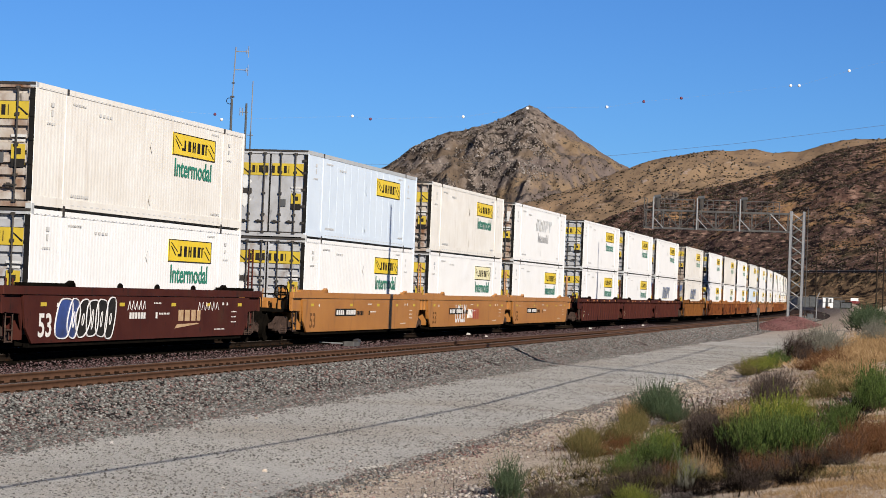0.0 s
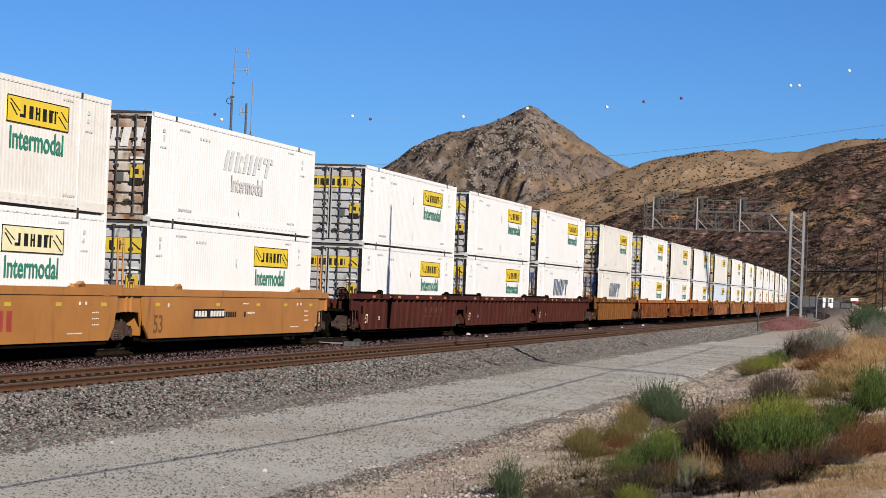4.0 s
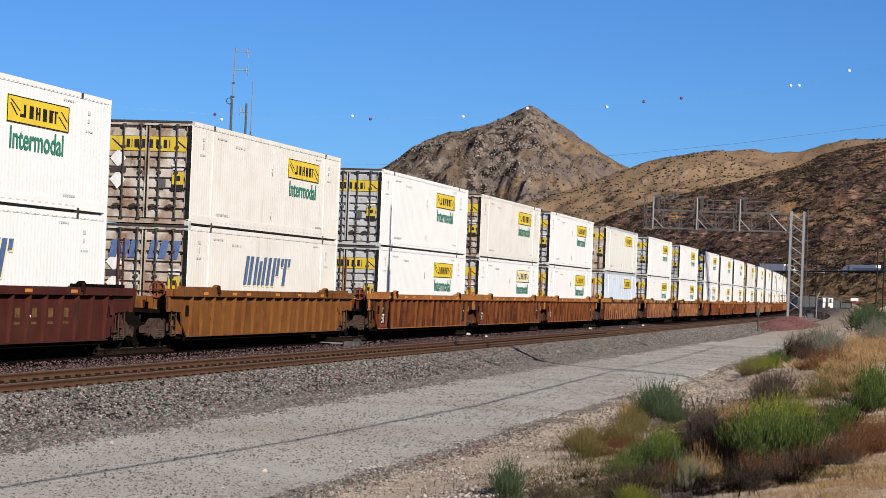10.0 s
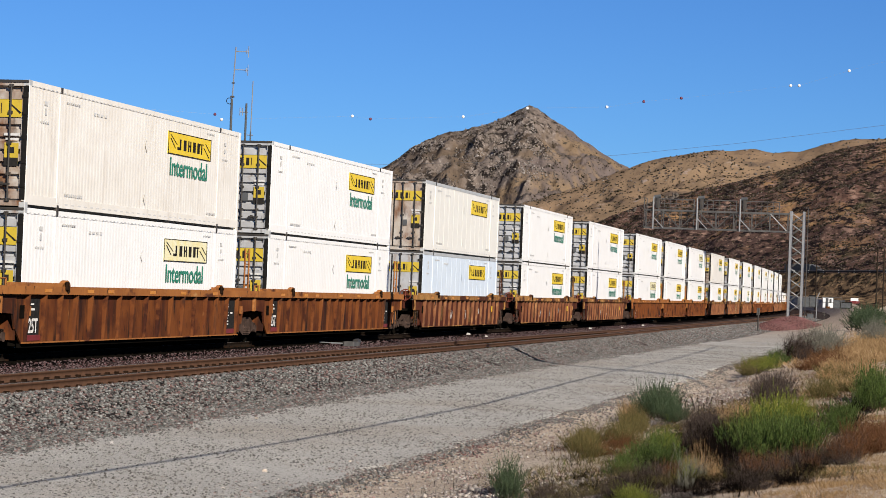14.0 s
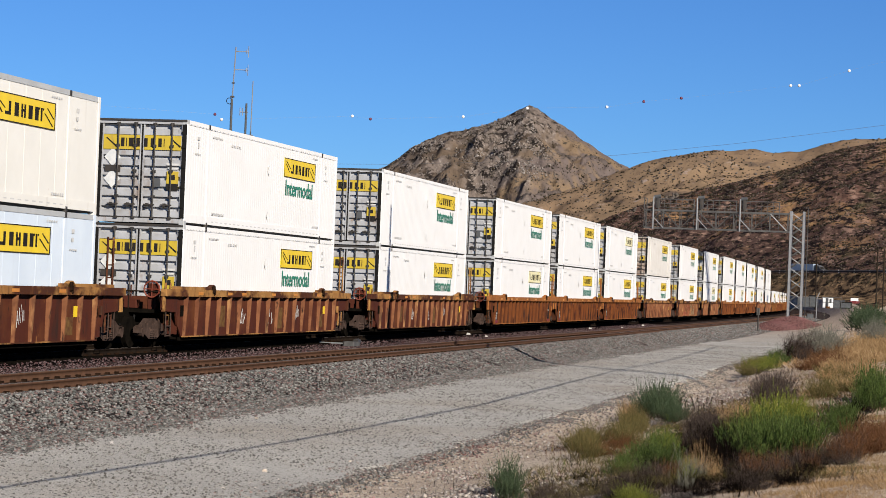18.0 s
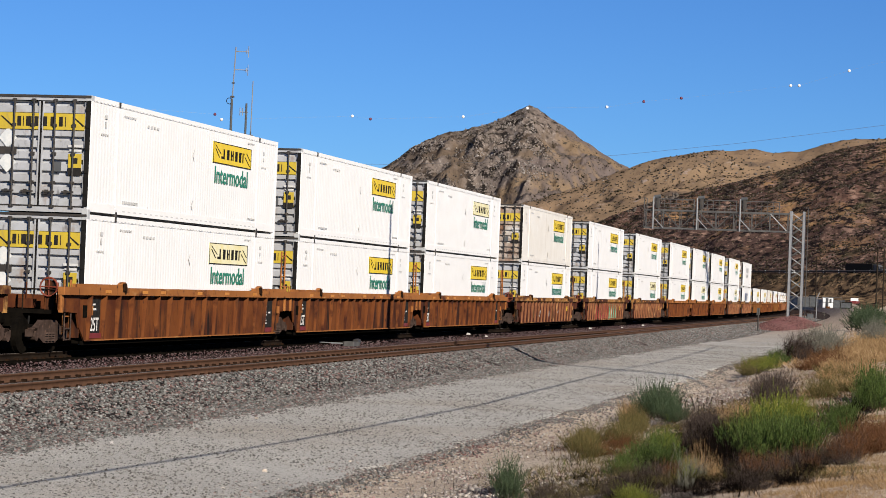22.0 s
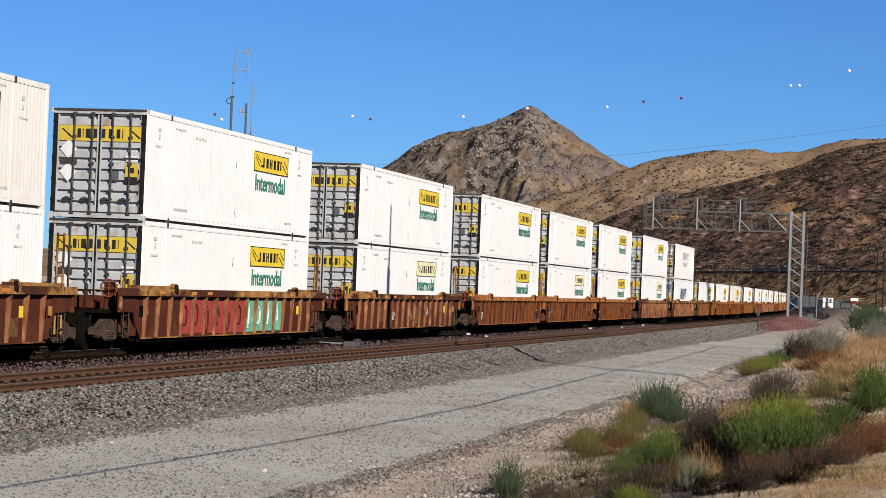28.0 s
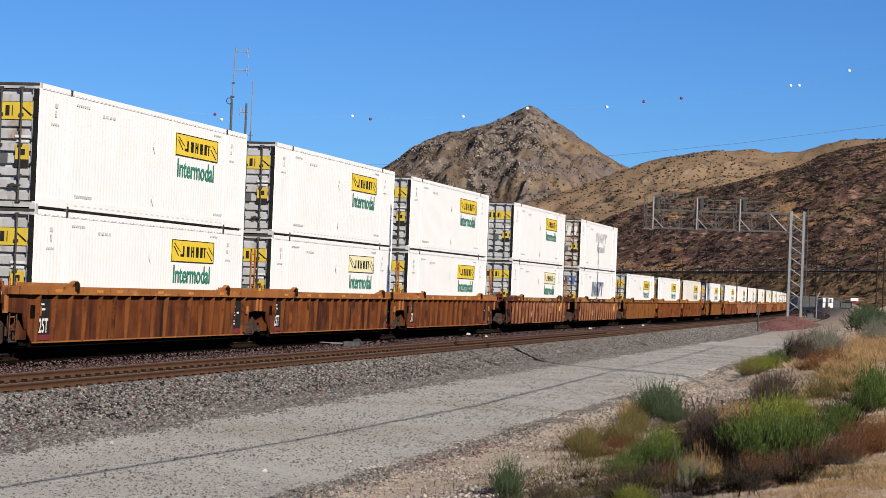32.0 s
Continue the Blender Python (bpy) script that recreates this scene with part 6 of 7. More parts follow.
def build_poles():
    for i, p in enumerate(POLES):
        top = 18.1
        m = thing("utility_pole", Matrix.Translation(p), "tall weathered wooden utility pole with a whip on top", "utility pole", "utility poles")
        part("pole", Shape().rod((0, 0, -0.3), (0, 0, top), 0.19, 10, 0.16), M["wood"], m)
        part("whip", Shape().rod((0, 0, top), (0, 0, top + 2.4), 0.09, 6, 0.07), M["galv"], m)
    w = Shape()
    pts = [to_air(s, lat, 9.0) for s, lat in ((-70, 9.7), (-33, 10.12), (-24, 10.75), (-11, 11.05), (14, 10.5), (30, 10.55), (46, 10.2))]
    pts += [to_air(56, 9.9, 9.3), to_air(60, 9.3, 9.8), to_air(63, 8.8, 10.4)]
    w.line([tuple(p) for p in pts], 0.024, 6)
    tagged(new("overhead_cable", w.mesh("overhead_cable", M["wire"])), "black overhead cable along the pole line", "cable")
    # line of far poles
    for deg, d, z0, h, white in ((10.86, 330, 0.6, 9.6, False), (11.02, 345, 0.6, 9.6, False), (9.37, 420, 1.0, 9.3, False), (8.63, 520, 0.5, 10.5, False), (7.4, 560, 0.5, 11.5, False), (6.05, 600, 0.5, 11.5, False)):
        m = thing("utility_pole", Matrix.Translation(bearing(deg, d, z0)), ("pale sunlit" if white else "dark wooden") + " utility pole on the flat beyond the tracks", "utility pole", "far utility poles")
        part("pole", Shape().rod((0, 0, -0.5), (0, 0, h), 0.13, 8, 0.10), M["concrete"] if white else M["stem"], m)
        part("crossarm", Shape().box(-0.7, 0.7, -0.06, 0.06, h - 0.7, h - 0.58), M["stem"], m)


BALLS = ((-5.88, 56.1, 1), (-5.71, 54.5, 0), (-2.42, 57.5, 0), (-1.96, 56.8, 1), (0.38, 58.8, 0), (1.99, 62.4, 0), (4.0, 63.7, 0), (4.92, 65.9, 1), (5.86, 67.4, 1), (8.57, 72.5, 0), (8.78, 72.6, 0), (10.0, 77.8, 0))


def build_power_line():
    line = Shape()
    path = [(-24, 61)] + [(a, h) for a, h, _ in BALLS] + [(16, 100)]
    line.line([tuple(bearing(a, 750, h)) for a, h in path], 0.018, 4)
    tagged(new("power_line", line.mesh("power_line", M["galv"])), "thin high-voltage wire strung across the sky", "wire", "power lines")
    r, n = 0.50, 10
    ball = Shape()
    for j in range(1, 8):
        for i in range(n):
            a, b = 2 * math.pi * i / n, math.pi * j / 8
            ball.v.append((r * math.sin(b) * math.cos(a), r * math.sin(b) * math.sin(a), r * math.cos(b)))
    ball.v += [(0, 0, r), (0, 0, -r)]
    for j in range(6):
        for i in range(n):
            ball.f.append((j * n + i, (j + 1) * n + i, (j + 1) * n + (i + 1) % n, j * n + (i + 1) % n))
    for i in range(n):
        ball.f += [(7 * n, i, (i + 1) % n), (7 * n + 1, 6 * n + (i + 1) % n, 6 * n + i)]
    for a, h, red in BALLS:
        me = ball.mesh("marker_ball", M["red_ball" if red else "white_ball"])
        ob = tagged(new("marker_ball", me), ("dark red" if red else "white") + " round aerial marker ball on the power line", "marker ball", "marker balls")
        ob.matrix_basis = Matrix.Translation(bearing(a, 750, h))
    low = Shape()
    low.line([tuple(bearing(a, 400, h)) for a, h in ((-9, 21.5), (-1.43, 23.3), (1.57, 24.6), (4.27, 26.4), (7.23, 29.1), (10.95, 33.1), (16, 40.0))], 0.03, 4)
    tagged(new("power_line", low.mesh("power_line", M["wire"])), "dark wire sagging before the hills", "wire", "power lines")


# ---- trackside clutter ----
def build_clutter():
    def at(deg, d, z, turn=0):
        return Matrix.Translation(bearing(deg, d, z)) @ pose(0, 0, 0, 0, 0, turn)
    shed = thing("equipment_cabinet", at(9.68, 380, 0.95, -10), "white railway equipment cabinet with dark markings", "cabinet")
    part("body", Shape().box(-0.85, 0.85, -0.6, 0.6, 0.1, 1.75, 0.04), M["white_metal"], shed)
    part("roof", Shape().box(-0.92, 0.92, -0.66, 0.66, 1.75, 1.82), M["galv"], shed)
    part("marking", Shape().box(-0.35, 0.1, -0.606, -0.602, 0.3, 1.7).box(0.25, 0.6, -0.606, -0.602, 0.9, 1.6), M["grey_metal"], shed)
    part("hazard_board", Shape().box(-0.4, 0.4, -0.70, -0.62, 0.0, 0.35), M["orange"], shed, "orange board")
    for deg, w, h, tone in ((9.12, 2.6, 1.6, "grey_metal"), (9.30, 1.2, 2.0, "ink"), (9.95, 1.9, 1.3, "grey_metal"), (10.12, 2.0, 1.1, "ink")):
        c = thing("equipment_cabinet", at(deg, 386, 1.0, -8), "grey metal trackside cabinet", "cabinet", "trackside cabinets")
        part("body", Shape().box(-w / 2, w / 2, -0.5, 0.5, 0, h, 0.04), M[tone], c)
        part("roof", Shape().box(-w / 2 - 0.06, w / 2 + 0.06, -0.56, 0.56, h, h + 0.08), M[tone], c)
        part("door", Shape().box(-w * 0.4, w * 0.4, -0.52, -0.502, 0.15, h - 0.15), M["grey_metal"], c)
    f = thing("chain_fence", at(9.4, 378, 0.95, -8), "dark wire fence with posts beside the cabinets", "fence")
    for x in np.linspace(-6, 4, 9):
        part("post", Shape().rod((float(x), 0, 0), (float(x), 0, 1.9), 0.04, 6), M["truss"], f)
    part("rail", Shape().rod((-6, 0, 1.85), (4, 0, 1.85), 0.03, 5).rod((-6, 0, 1.0), (4, 0, 1.0), 0.025, 5), M["truss"], f)
    hut = thing("pickup_truck", at(10.33, 560, 1.5, 70), "small red and white parked pickup truck on the dirt", "truck")
    part("body", Shape().box(-2.3, 2.3, -0.9, 0.9, 0.45, 1.05, 0.12), M["dark_red"], hut)
    part("cab", Shape().slab([(-0.9, 1.05), (1.1, 1.05), (0.7, 1.75), (-0.6, 1.75)], -0.8, 0.8), M["white_metal"], hut, at=pose(0, 0, 0, 0, 0, -90))
    for x in (-1.5, 1.5):
        for y in (-0.85, 0.85):
            part("wheel", Shape().rod((x, y - 0.1, 0.36), (x, y + 0.1, 0.36), 0.36, 14), M["tread"], hut)
    pipe = thing("vent_pipe", at(9.40, 290, 0.2), "leaning white pipe standing beside the tracks", "pipe")
    part("pipe", Shape().line([(0, 0, -0.6), (0.05, 0, 2.2), (0.35, 0, 2.95)], 0.06, 8), M["galv"], pipe)
    box = thing("relay_box", at(9.25, 290, -0.1), "small dark relay box on the ground", "box")
    part("body", Shape().box(-0.4, 0.4, -0.3, 0.3, 0, 0.5, 0.03), M["grey_metal"], box)
    part("lid", Shape().box(-0.43, 0.43, -0.33, 0.33, 0.5, 0.56), M["dark_steel"], box)
    mp = thing("marker_post", set_at(117, 7.6, -0.45), "short dark steel marker post on the ballast", "post")
    part("post", Shape().rod((0, 0, -0.2), (0, 0, 1.7), 0.05, 6), M["dark_steel"], mp)
    part("plate", Shape().box(-0.12, 0.12, -0.02, 0.02, 1.2, 1.75), M["truss"], mp)
    sb = thing("switch_box", set_at(18.5, 0.75, -0.2), "grey metal switch machine on the ties between the tracks", "switch machine")
    part("case", Shape().box(-0.20, 0.20, -0.42, 0.42, -0.02, 0.13, 0.04), M["truss"], sb)
    part("motor", Shape().rod((0.0, 0.55, 0.12), (0.0, 1.0, 0.12), 0.10, 8), M["dark_steel"], sb)
    part("rod", Shape().rod((-0.2, 0.1, 0.05), (-1.2, 0.1, 0.05), 0.03, 6), M["galv"], sb)
    for s, lat, w in ((43, -0.1, 0.20), (40, 1.3, 0.14), (74, 0.9, 0.2), (83, 1.6, 0.16), (97, 1.2, 0.2), (108, 5.7, 0.2)):
        r = Shape()
        c = place(s, lat, -0.16)
        r.faces([(c.x + w * a, c.y + w * b, c.z + w * z) for a, b, z in ((-.5, -.4, 0), (.5, -.5, 0), (.4, .5, 0), (-.4, .45, 0), (-.3, -.2, .35), (.3, -.25, .4), (.2, .3, .36), (-.25, .25, .42))], [(3, 2, 1, 0), (4, 5, 6, 7), (0, 1, 5, 4), (1, 2, 6, 5), (2, 3, 7, 6), (3, 0, 4, 7)])
        tagged(new("white_rock", r.mesh("white_rock", M["concrete"])), "pale rock lying between the rails", "rock", "pale rocks")
    for s, lat, w, tone in ((-29.5, 11.98, 0.075, "dirt"), (-26.3, 8.75, 0.07, "concrete"), (-19, 8.7, 0.06, "dirt"), (-27.2, 12.5, 0.05, "dirt")):
        r = Shape()
        c = place(s, lat, float(ground_z(s, lat)))
        r.faces([(c.x + w * a, c.y + w * b, c.z + w * z) for a, b, z in ((-.5, -.4, 0), (.5, -.5, 0), (.4, .5, 0), (-.4, .45, 0), (-.3, -.2, .6), (.3, -.25, .7), (.2, .3, .6), (-.25, .25, .65))], [(3, 2, 1, 0), (4, 5, 6, 7), (0, 1, 5, 4), (1, 2, 6, 5), (2, 3, 7, 6), (3, 0, 4, 7)])
        tagged(new("rock", r.mesh("rock", M[tone])), "tan fist-sized rock on the gravel road", "rock", "loose rocks")


# ---- plants ----
def shoots(r, n, per, lean, length, leaf, width, twist, bare):
    """A bush of unit size: n shoots fan out from the root, each set with leaves above its bare foot."""
    a, t = r.uniform(0, 6.283, n), lean * np.sqrt(r.uniform(0, 1, n))
    ln = length * r.uniform(0.40, 1.0, n) * np.where(r.uniform(0, 1, n) > 0.86, 1.28, 1.0) * (1 - 0.25 * (t / lean) ** 2)
    root = np.stack([np.cos(a), np.sin(a), 0 * a], 1) * (0.16 * np.sqrt(r.uniform(0, 1, n)))[:, None]
    way = np.stack([np.sin(t) * np.cos(a), np.sin(t) * np.sin(a), np.cos(t)], 1)
    side = np.stack([-np.sin(a), np.cos(a), 0 * a], 1)
    bend = r.normal(0, 0.16, n)
    q = bare + (1 - bare) * r.uniform(0, 1, (n, per)) ** 0.8
    p = root[:, None] + way[:, None] * (q * ln[:, None])[..., None] + side[:, None] * (bend[:, None] * q ** 2)[..., None]
    p[..., 2] -= 0.10 * q ** 2 * (t / lean)[:, None]
    p = p.reshape(-1, 3)
    m = len(p)
    d = np.repeat(way, per, 0) + r.normal(0, twist, (m, 3))
    d /= np.linalg.norm(d, axis=1)[:, None]
    tip = p + d * (leaf * r.uniform(0.5, 1.3, m))[:, None]
    c = r.uniform(0, 6.283, m)
    off = np.stack([np.cos(c), np.sin(c), 0.3 * np.sin(3 * c)], 1) * (width * r.uniform(0.6, 1.3, m))[:, None]
    v = np.stack([p - off * 0.5, p + off * 0.5, tip], 1).reshape(-1, 3)
    ends = root + way * (ln * 0.9)[:, None] + side * (bend * 0.8)[:, None]
    return v, np.arange(3 * m).reshape(-1, 3), root, ends


def tuft(r, lobes, n, per, lean, leaf, width, twist, bare):
    """A bush one metre across and high, lumpy from several fans of shoots that stand close together."""
    verts, wood = [], Shape()
    for k in range(lobes):
        a, q = r.uniform(0, 6.283), 0.36 * math.sqrt(k / lobes)
        c = np.array((q * math.cos(a), q * math.sin(a), 0.0))
        high = r.uniform(0.45, 1.0) * (1 - 0.7 * q)
        v, _, root, ends = shoots(r, n, per, lean, high, leaf, width, twist, bare)
        # the outer fans lean outwards
        tilt = c[:2] * r.uniform(0.3, 1.5) + r.normal(0, 0.10, 2)
        for p in (v, root, ends):
            p[:, :2] += p[:, 2:] * tilt
        verts.append(v + c)
        for i in range(0, n, 4):
            wood.rod(root[i] + c - np.array((0, 0, 0.05)), ends[i] + c, 0.008, 3, 0.003)
    v = np.concatenate(verts)
    # to one metre across and high
    v[:, :2] *= 0.5 / np.quantile(np.hypot(v[:, 0], v[:, 1]), 0.93)
    v[:, 2] *= 1.0 / np.quantile(v[:, 2], 0.985)
    return v, np.arange(len(v)).reshape(-1, 3), wood


def bush_meshes():
    out = {}
    # fans, shoots on each, leaves on each shoot, lean, leaf length and width, twist, bare foot
    sorts = {"green": (8, 24, 40, 0.50, 0.052, 0.0115, 0.36, 0.42, "leaf_green"), "yellow": (8, 24, 36, 0.48, 0.050, 0.011, 0.34, 0.45, "leaf_yellow"), "grey": (9, 28, 38, 0.46, 0.046, 0.010, 0.40, 0.34, "leaf_grey"),
             "olive": (8, 30, 16, 0.60, 0.130, 0.008, 0.30, 0.05, "leaf_olive"), "sage": (8, 24, 28, 0.60, 0.060, 0.010, 0.45, 0.15, "leaf_sage"), "dead": (8, 24, 18, 0.75, 0.120, 0.006, 0.55, 0.08, "twig_dead"),
             "dark": (8, 22, 18, 1.00, 0.140, 0.007, 0.70, 0.03, "twig_dark"), "red": (8, 22, 26, 0.55, 0.060, 0.011, 0.50, 0.15, "leaf_red"), "straw": (7, 34, 12, 0.62, 0.160, 0.006, 0.22, 0.02, "straw")}
    for key, (lobes, n, per, lean, leaf, w, twist, bare, mat) in sorts.items():
        for var in range(3):
            r = np.random.default_rng(len(key) * 10 + var)
            v, t, wood = tuft(r, lobes, n, per, lean, leaf, w, twist, bare)
            out[key, var] = (array_mesh("foliage", v, t, M[mat]), wood.mesh("stem", M["stem"]))
    return out


BUSH_WORDS = {"grey": "grey-green leafy bush at the road edge", "olive": "low olive-brown dry brush at the road edge", "green": "green leafy desert bush growing beside the road", "yellow": "yellow-green flowering brush beside the road", "sage": "grey-green sagebrush on the dry bank", "dead": "dark dead twiggy brush on the bank", "dark": "dead brush with the shade under the bushes painted in", "red": "reddish dry weed clump on the bank", "straw": "tan tussock of dry grass on the bank"}


def build_plants():
    meshes = bush_meshes()
    r = random.Random(4)

    def thicket(sort, near, far, across, n, wide, tall):
        """n bushes of about that width and height in a strip from near to far, both (s, lat)."""
        for k in range(n):
            q = (k + r.uniform(0.1, 0.9)) / n
            w, h = wide * r.uniform(0.75, 1.25), tall * r.uniform(0.72, 1.12)
            s, lat = near[0] + (far[0] - near[0]) * q, near[1] + (far[1] - near[1]) * q + r.uniform(-0.5, 0.5) * max(0.0, across - wide * 0.7)
            leaves, wood = meshes[sort, r.randrange(3)]
            b = thing("bush", set_at(s, lat, float(ground_z(s, lat)) - 0.03, r.uniform(0, 360)), BUSH_WORDS[sort], "bush", sort + " bushes")
            b.scale = (w, w, h)
            part("foliage", leaves, None, b)
            if sort in ("green", "yellow", "grey"):
                part("stem", wood, None, b, "woody stems")

    # along the road's edge, from the camera on
    thicket("grey", (-33.5, 15.85), (-31.9, 15.6), 0.40, 3, 0.42, 0.40)
    thicket("dead", (-33.6, 16.30), (-32.6, 16.15), 0.50, 5, 0.34, 0.17)
    thicket("dark", (-32.5, 16.52), (-30.6, 16.30), 0.35, 4, 0.34, 0.16)
    thicket("yellow", (-35.5, 17.46), (-34.5, 17.35), 0.62, 6, 0.28, 0.20)
    thicket("sage", (-34.6, 17.85), (-30.5, 17.42), 0.34, 4, 0.26, 0.26)
    thicket("yellow", (-34.0, 17.80), (-31.0, 17.50), 0.30, 3, 0.24, 0.24)
    thicket("red", (-33.0, 17.45), (-28.8, 17.0), 0.34, 4, 0.36, 0.20)
    thicket("green", (-31.2, 16.85), (-28.2, 16.40), 0.55, 6, 0.48, 0.27)
    thicket("green", (-28.8, 16.86), (-25.6, 16.45), 0.60, 6, 0.50, 0.36)
    thicket("yellow", (-27.5, 16.75), (-24.8, 16.50), 0.50, 3, 0.40, 0.36)
    thicket("olive", (-26.2, 15.52), (-21.8, 14.95), 0.55, 7, 0.50, 0.31)
    thicket("red", (-26.6, 15.85), (-23.0, 15.70), 0.60, 5, 0.42, 0.20)
    thicket("olive", (-23.4, 15.70), (-16.0, 14.85), 0.80, 9, 0.55, 0.36)
    thicket("straw", (-14.8, 14.72), (-12.0, 14.40), 0.45, 5, 0.50, 0.36)
    thicket("grey", (-14.8, 15.15), (-9.8, 14.55), 0.85, 7, 0.72, 0.58)
    thicket("grey", (-17.0, 15.75), (-15.0, 15.55), 0.40, 3, 0.55, 0.42)
    # dead brush before and under the large green bush; the dark sort paints its shadow
    thicket("dead", (-24.6, 17.15), (-16.6, 16.50), 0.95, 12, 0.55, 0.32)
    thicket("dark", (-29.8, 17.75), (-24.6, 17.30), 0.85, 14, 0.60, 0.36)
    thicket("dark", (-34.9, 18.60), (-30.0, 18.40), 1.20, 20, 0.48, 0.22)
    thicket("dead", (-34.8, 18.55), (-30.4, 18.40), 1.20, 12, 0.42, 0.24)
    thicket("red", (-33.4, 18.40), (-29.8, 18.60), 1.00, 7, 0.24, 0.26)
    thicket("straw", (-21.1, 17.20), (-15.4, 16.75), 0.45, 6, 0.42, 0.28)
    thicket("green", (-29.1, 18.30), (-25.0, 18.02), 1.35, 15, 0.62, 0.50)
    thicket("yellow", (-25.2, 18.02), (-19.4, 17.68), 1.30, 12, 0.62, 0.50)
    thicket("green", (-25.0, 18.96), (-21.5, 18.82), 0.45, 5, 0.48, 0.36)
    thicket("green", (-20.1, 19.30), (-11.4, 19.10), 0.75, 9, 0.70, 0.62)
    thicket("red", (-31.0, 19.40), (-25.2, 19.32), 0.85, 16, 0.45, 0.32)
    thicket("dead", (-31.5, 19.20), (-27.5, 19.10), 0.80, 8, 0.40, 0.26)
    # more dark brush as painted shade between the bushes
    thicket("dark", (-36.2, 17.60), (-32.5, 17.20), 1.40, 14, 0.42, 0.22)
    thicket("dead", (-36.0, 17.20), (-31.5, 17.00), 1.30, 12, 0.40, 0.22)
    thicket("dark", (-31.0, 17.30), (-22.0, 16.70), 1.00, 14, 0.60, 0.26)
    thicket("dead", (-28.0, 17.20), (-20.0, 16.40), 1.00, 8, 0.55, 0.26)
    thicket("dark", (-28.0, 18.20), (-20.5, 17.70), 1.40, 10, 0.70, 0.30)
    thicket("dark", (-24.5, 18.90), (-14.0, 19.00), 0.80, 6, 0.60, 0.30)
    # up the bank and on towards the signal bridge
    thicket("olive", (-31.4, 16.75), (-25.6, 16.15), 0.60, 4, 0.36, 0.22)
    thicket("green", (-30.4, 17.30), (-27.0, 16.85), 0.60, 4, 0.36, 0.24)
    thicket("straw", (-33.4, 17.75), (-27.5, 17.05), 0.80, 4, 0.20, 0.34)
    thicket("olive", (-27.5, 17.95), (-21.0, 17.40), 0.90, 4, 0.42, 0.34)
    thicket("dead", (-12.2, 17.10), (-0.8, 16.40), 1.10, 10, 0.80, 0.58)
    thicket("straw", (-9.0, 18.40), (14.0, 17.80), 2.00, 14, 0.90, 0.40)
    thicket("olive", (-10.6, 18.30), (8.5, 17.80), 1.50, 8, 0.80, 0.36)
    thicket("olive", (11.2, 14.90), (25.6, 13.90), 0.80, 5, 0.90, 0.42)
    thicket("yellow", (13.0, 15.25), (27.0, 14.30), 1.20, 6, 0.95, 0.50)
    thicket("green", (22.6, 14.95), (35.8, 14.15), 0.90, 4, 1.00, 0.50)
    thicket("dead", (29.7, 15.55), (56.0, 14.05), 1.20, 7, 1.30, 0.95)
    thicket("dark", (31.0, 15.20), (44.0, 14.60), 1.00, 4, 1.20, 0.75)
    thicket("sage", (34.0, 16.20), (66.0, 14.60), 1.40, 7, 1.60, 1.10)
    thicket("red", (14.0, 16.95), (42.0, 15.80), 1.90, 12, 1.10, 0.48)
    thicket("straw", (18.0, 17.90), (60.0, 17.40), 3.00, 12, 1.50, 0.55)
    thicket("sage", (70.0, 17.20), (118.0, 16.40), 1.50, 4, 2.20, 0.95)
    thicket("grey", (119.0, 15.90), (190.0, 14.60), 3.00, 8, 3.00, 1.40)
    # dead seed stalks standing on the road's edge
    rs = random.Random(31)
    for k in range(13):
        s = -14.6 - 4.1 * k / 9 + rs.uniform(-0.3, 0.3) if k < 9 else rs.uniform(-34.0, -32.0)
        lat = 15.7 + 1.1 * k / 9 + rs.uniform(-0.1, 0.1) if k < 9 else 17.6 + rs.uniform(-0.12, 0.12)
        h = rs.uniform(0.34, 0.5)
        w = thing("dead_stalk", set_at(s, lat, float(ground_z(s, lat)) - 0.02, rs.uniform(0, 360)), "thin dead weed stalk with dark seed heads" if k < 9 else "thin pale dry weed stalk", "weed", "dead stalks")
        lean = rs.uniform(-0.12, 0.12)
        line = [(lean * q * q, 0.03 * math.sin(4 * q), h * q) for q in (0, 0.3, 0.6, 1.0)]
        part("stalk", Shape().line(line, 0.004 if k < 9 else 0.0014, 4), M["stem"] if k < 9 else M["leaf_sage"], w)
        for q in (0.5, 0.66, 0.8, 0.9, 1.0) if k < 9 else ():
            c = Vector((lean * q * q + rs.uniform(-0.02, 0.02), rs.uniform(-0.02, 0.02), h * q))
            part("seed_head", Shape().rod(c - Vector((0, 0, 0.012)), c + Vector((0, 0, 0.012)), 0.015, 6, 0.010), M["stem"], w)
    # red cinder stones lying on the road
    rc = np.random.default_rng(8)
    for s0, lat0, ds, dl, n in ((-28.6, 12.7, 0.22, 0.10, 90), (-24.2, 13.65, 0.75, 0.16, 420), (-26.5, 13.45, 0.6, 0.12, 160)):
        s, lat = s0 + rc.normal(0, ds, n), lat0 + rc.normal(0, dl, n)
        scatter("cinder_stones", places(s, lat, ground_z(s, lat) + 0.004), rc.uniform(0.006, 0.020, n), M["cinder"], "patch of dark red cinder stones on the road", 0.7)
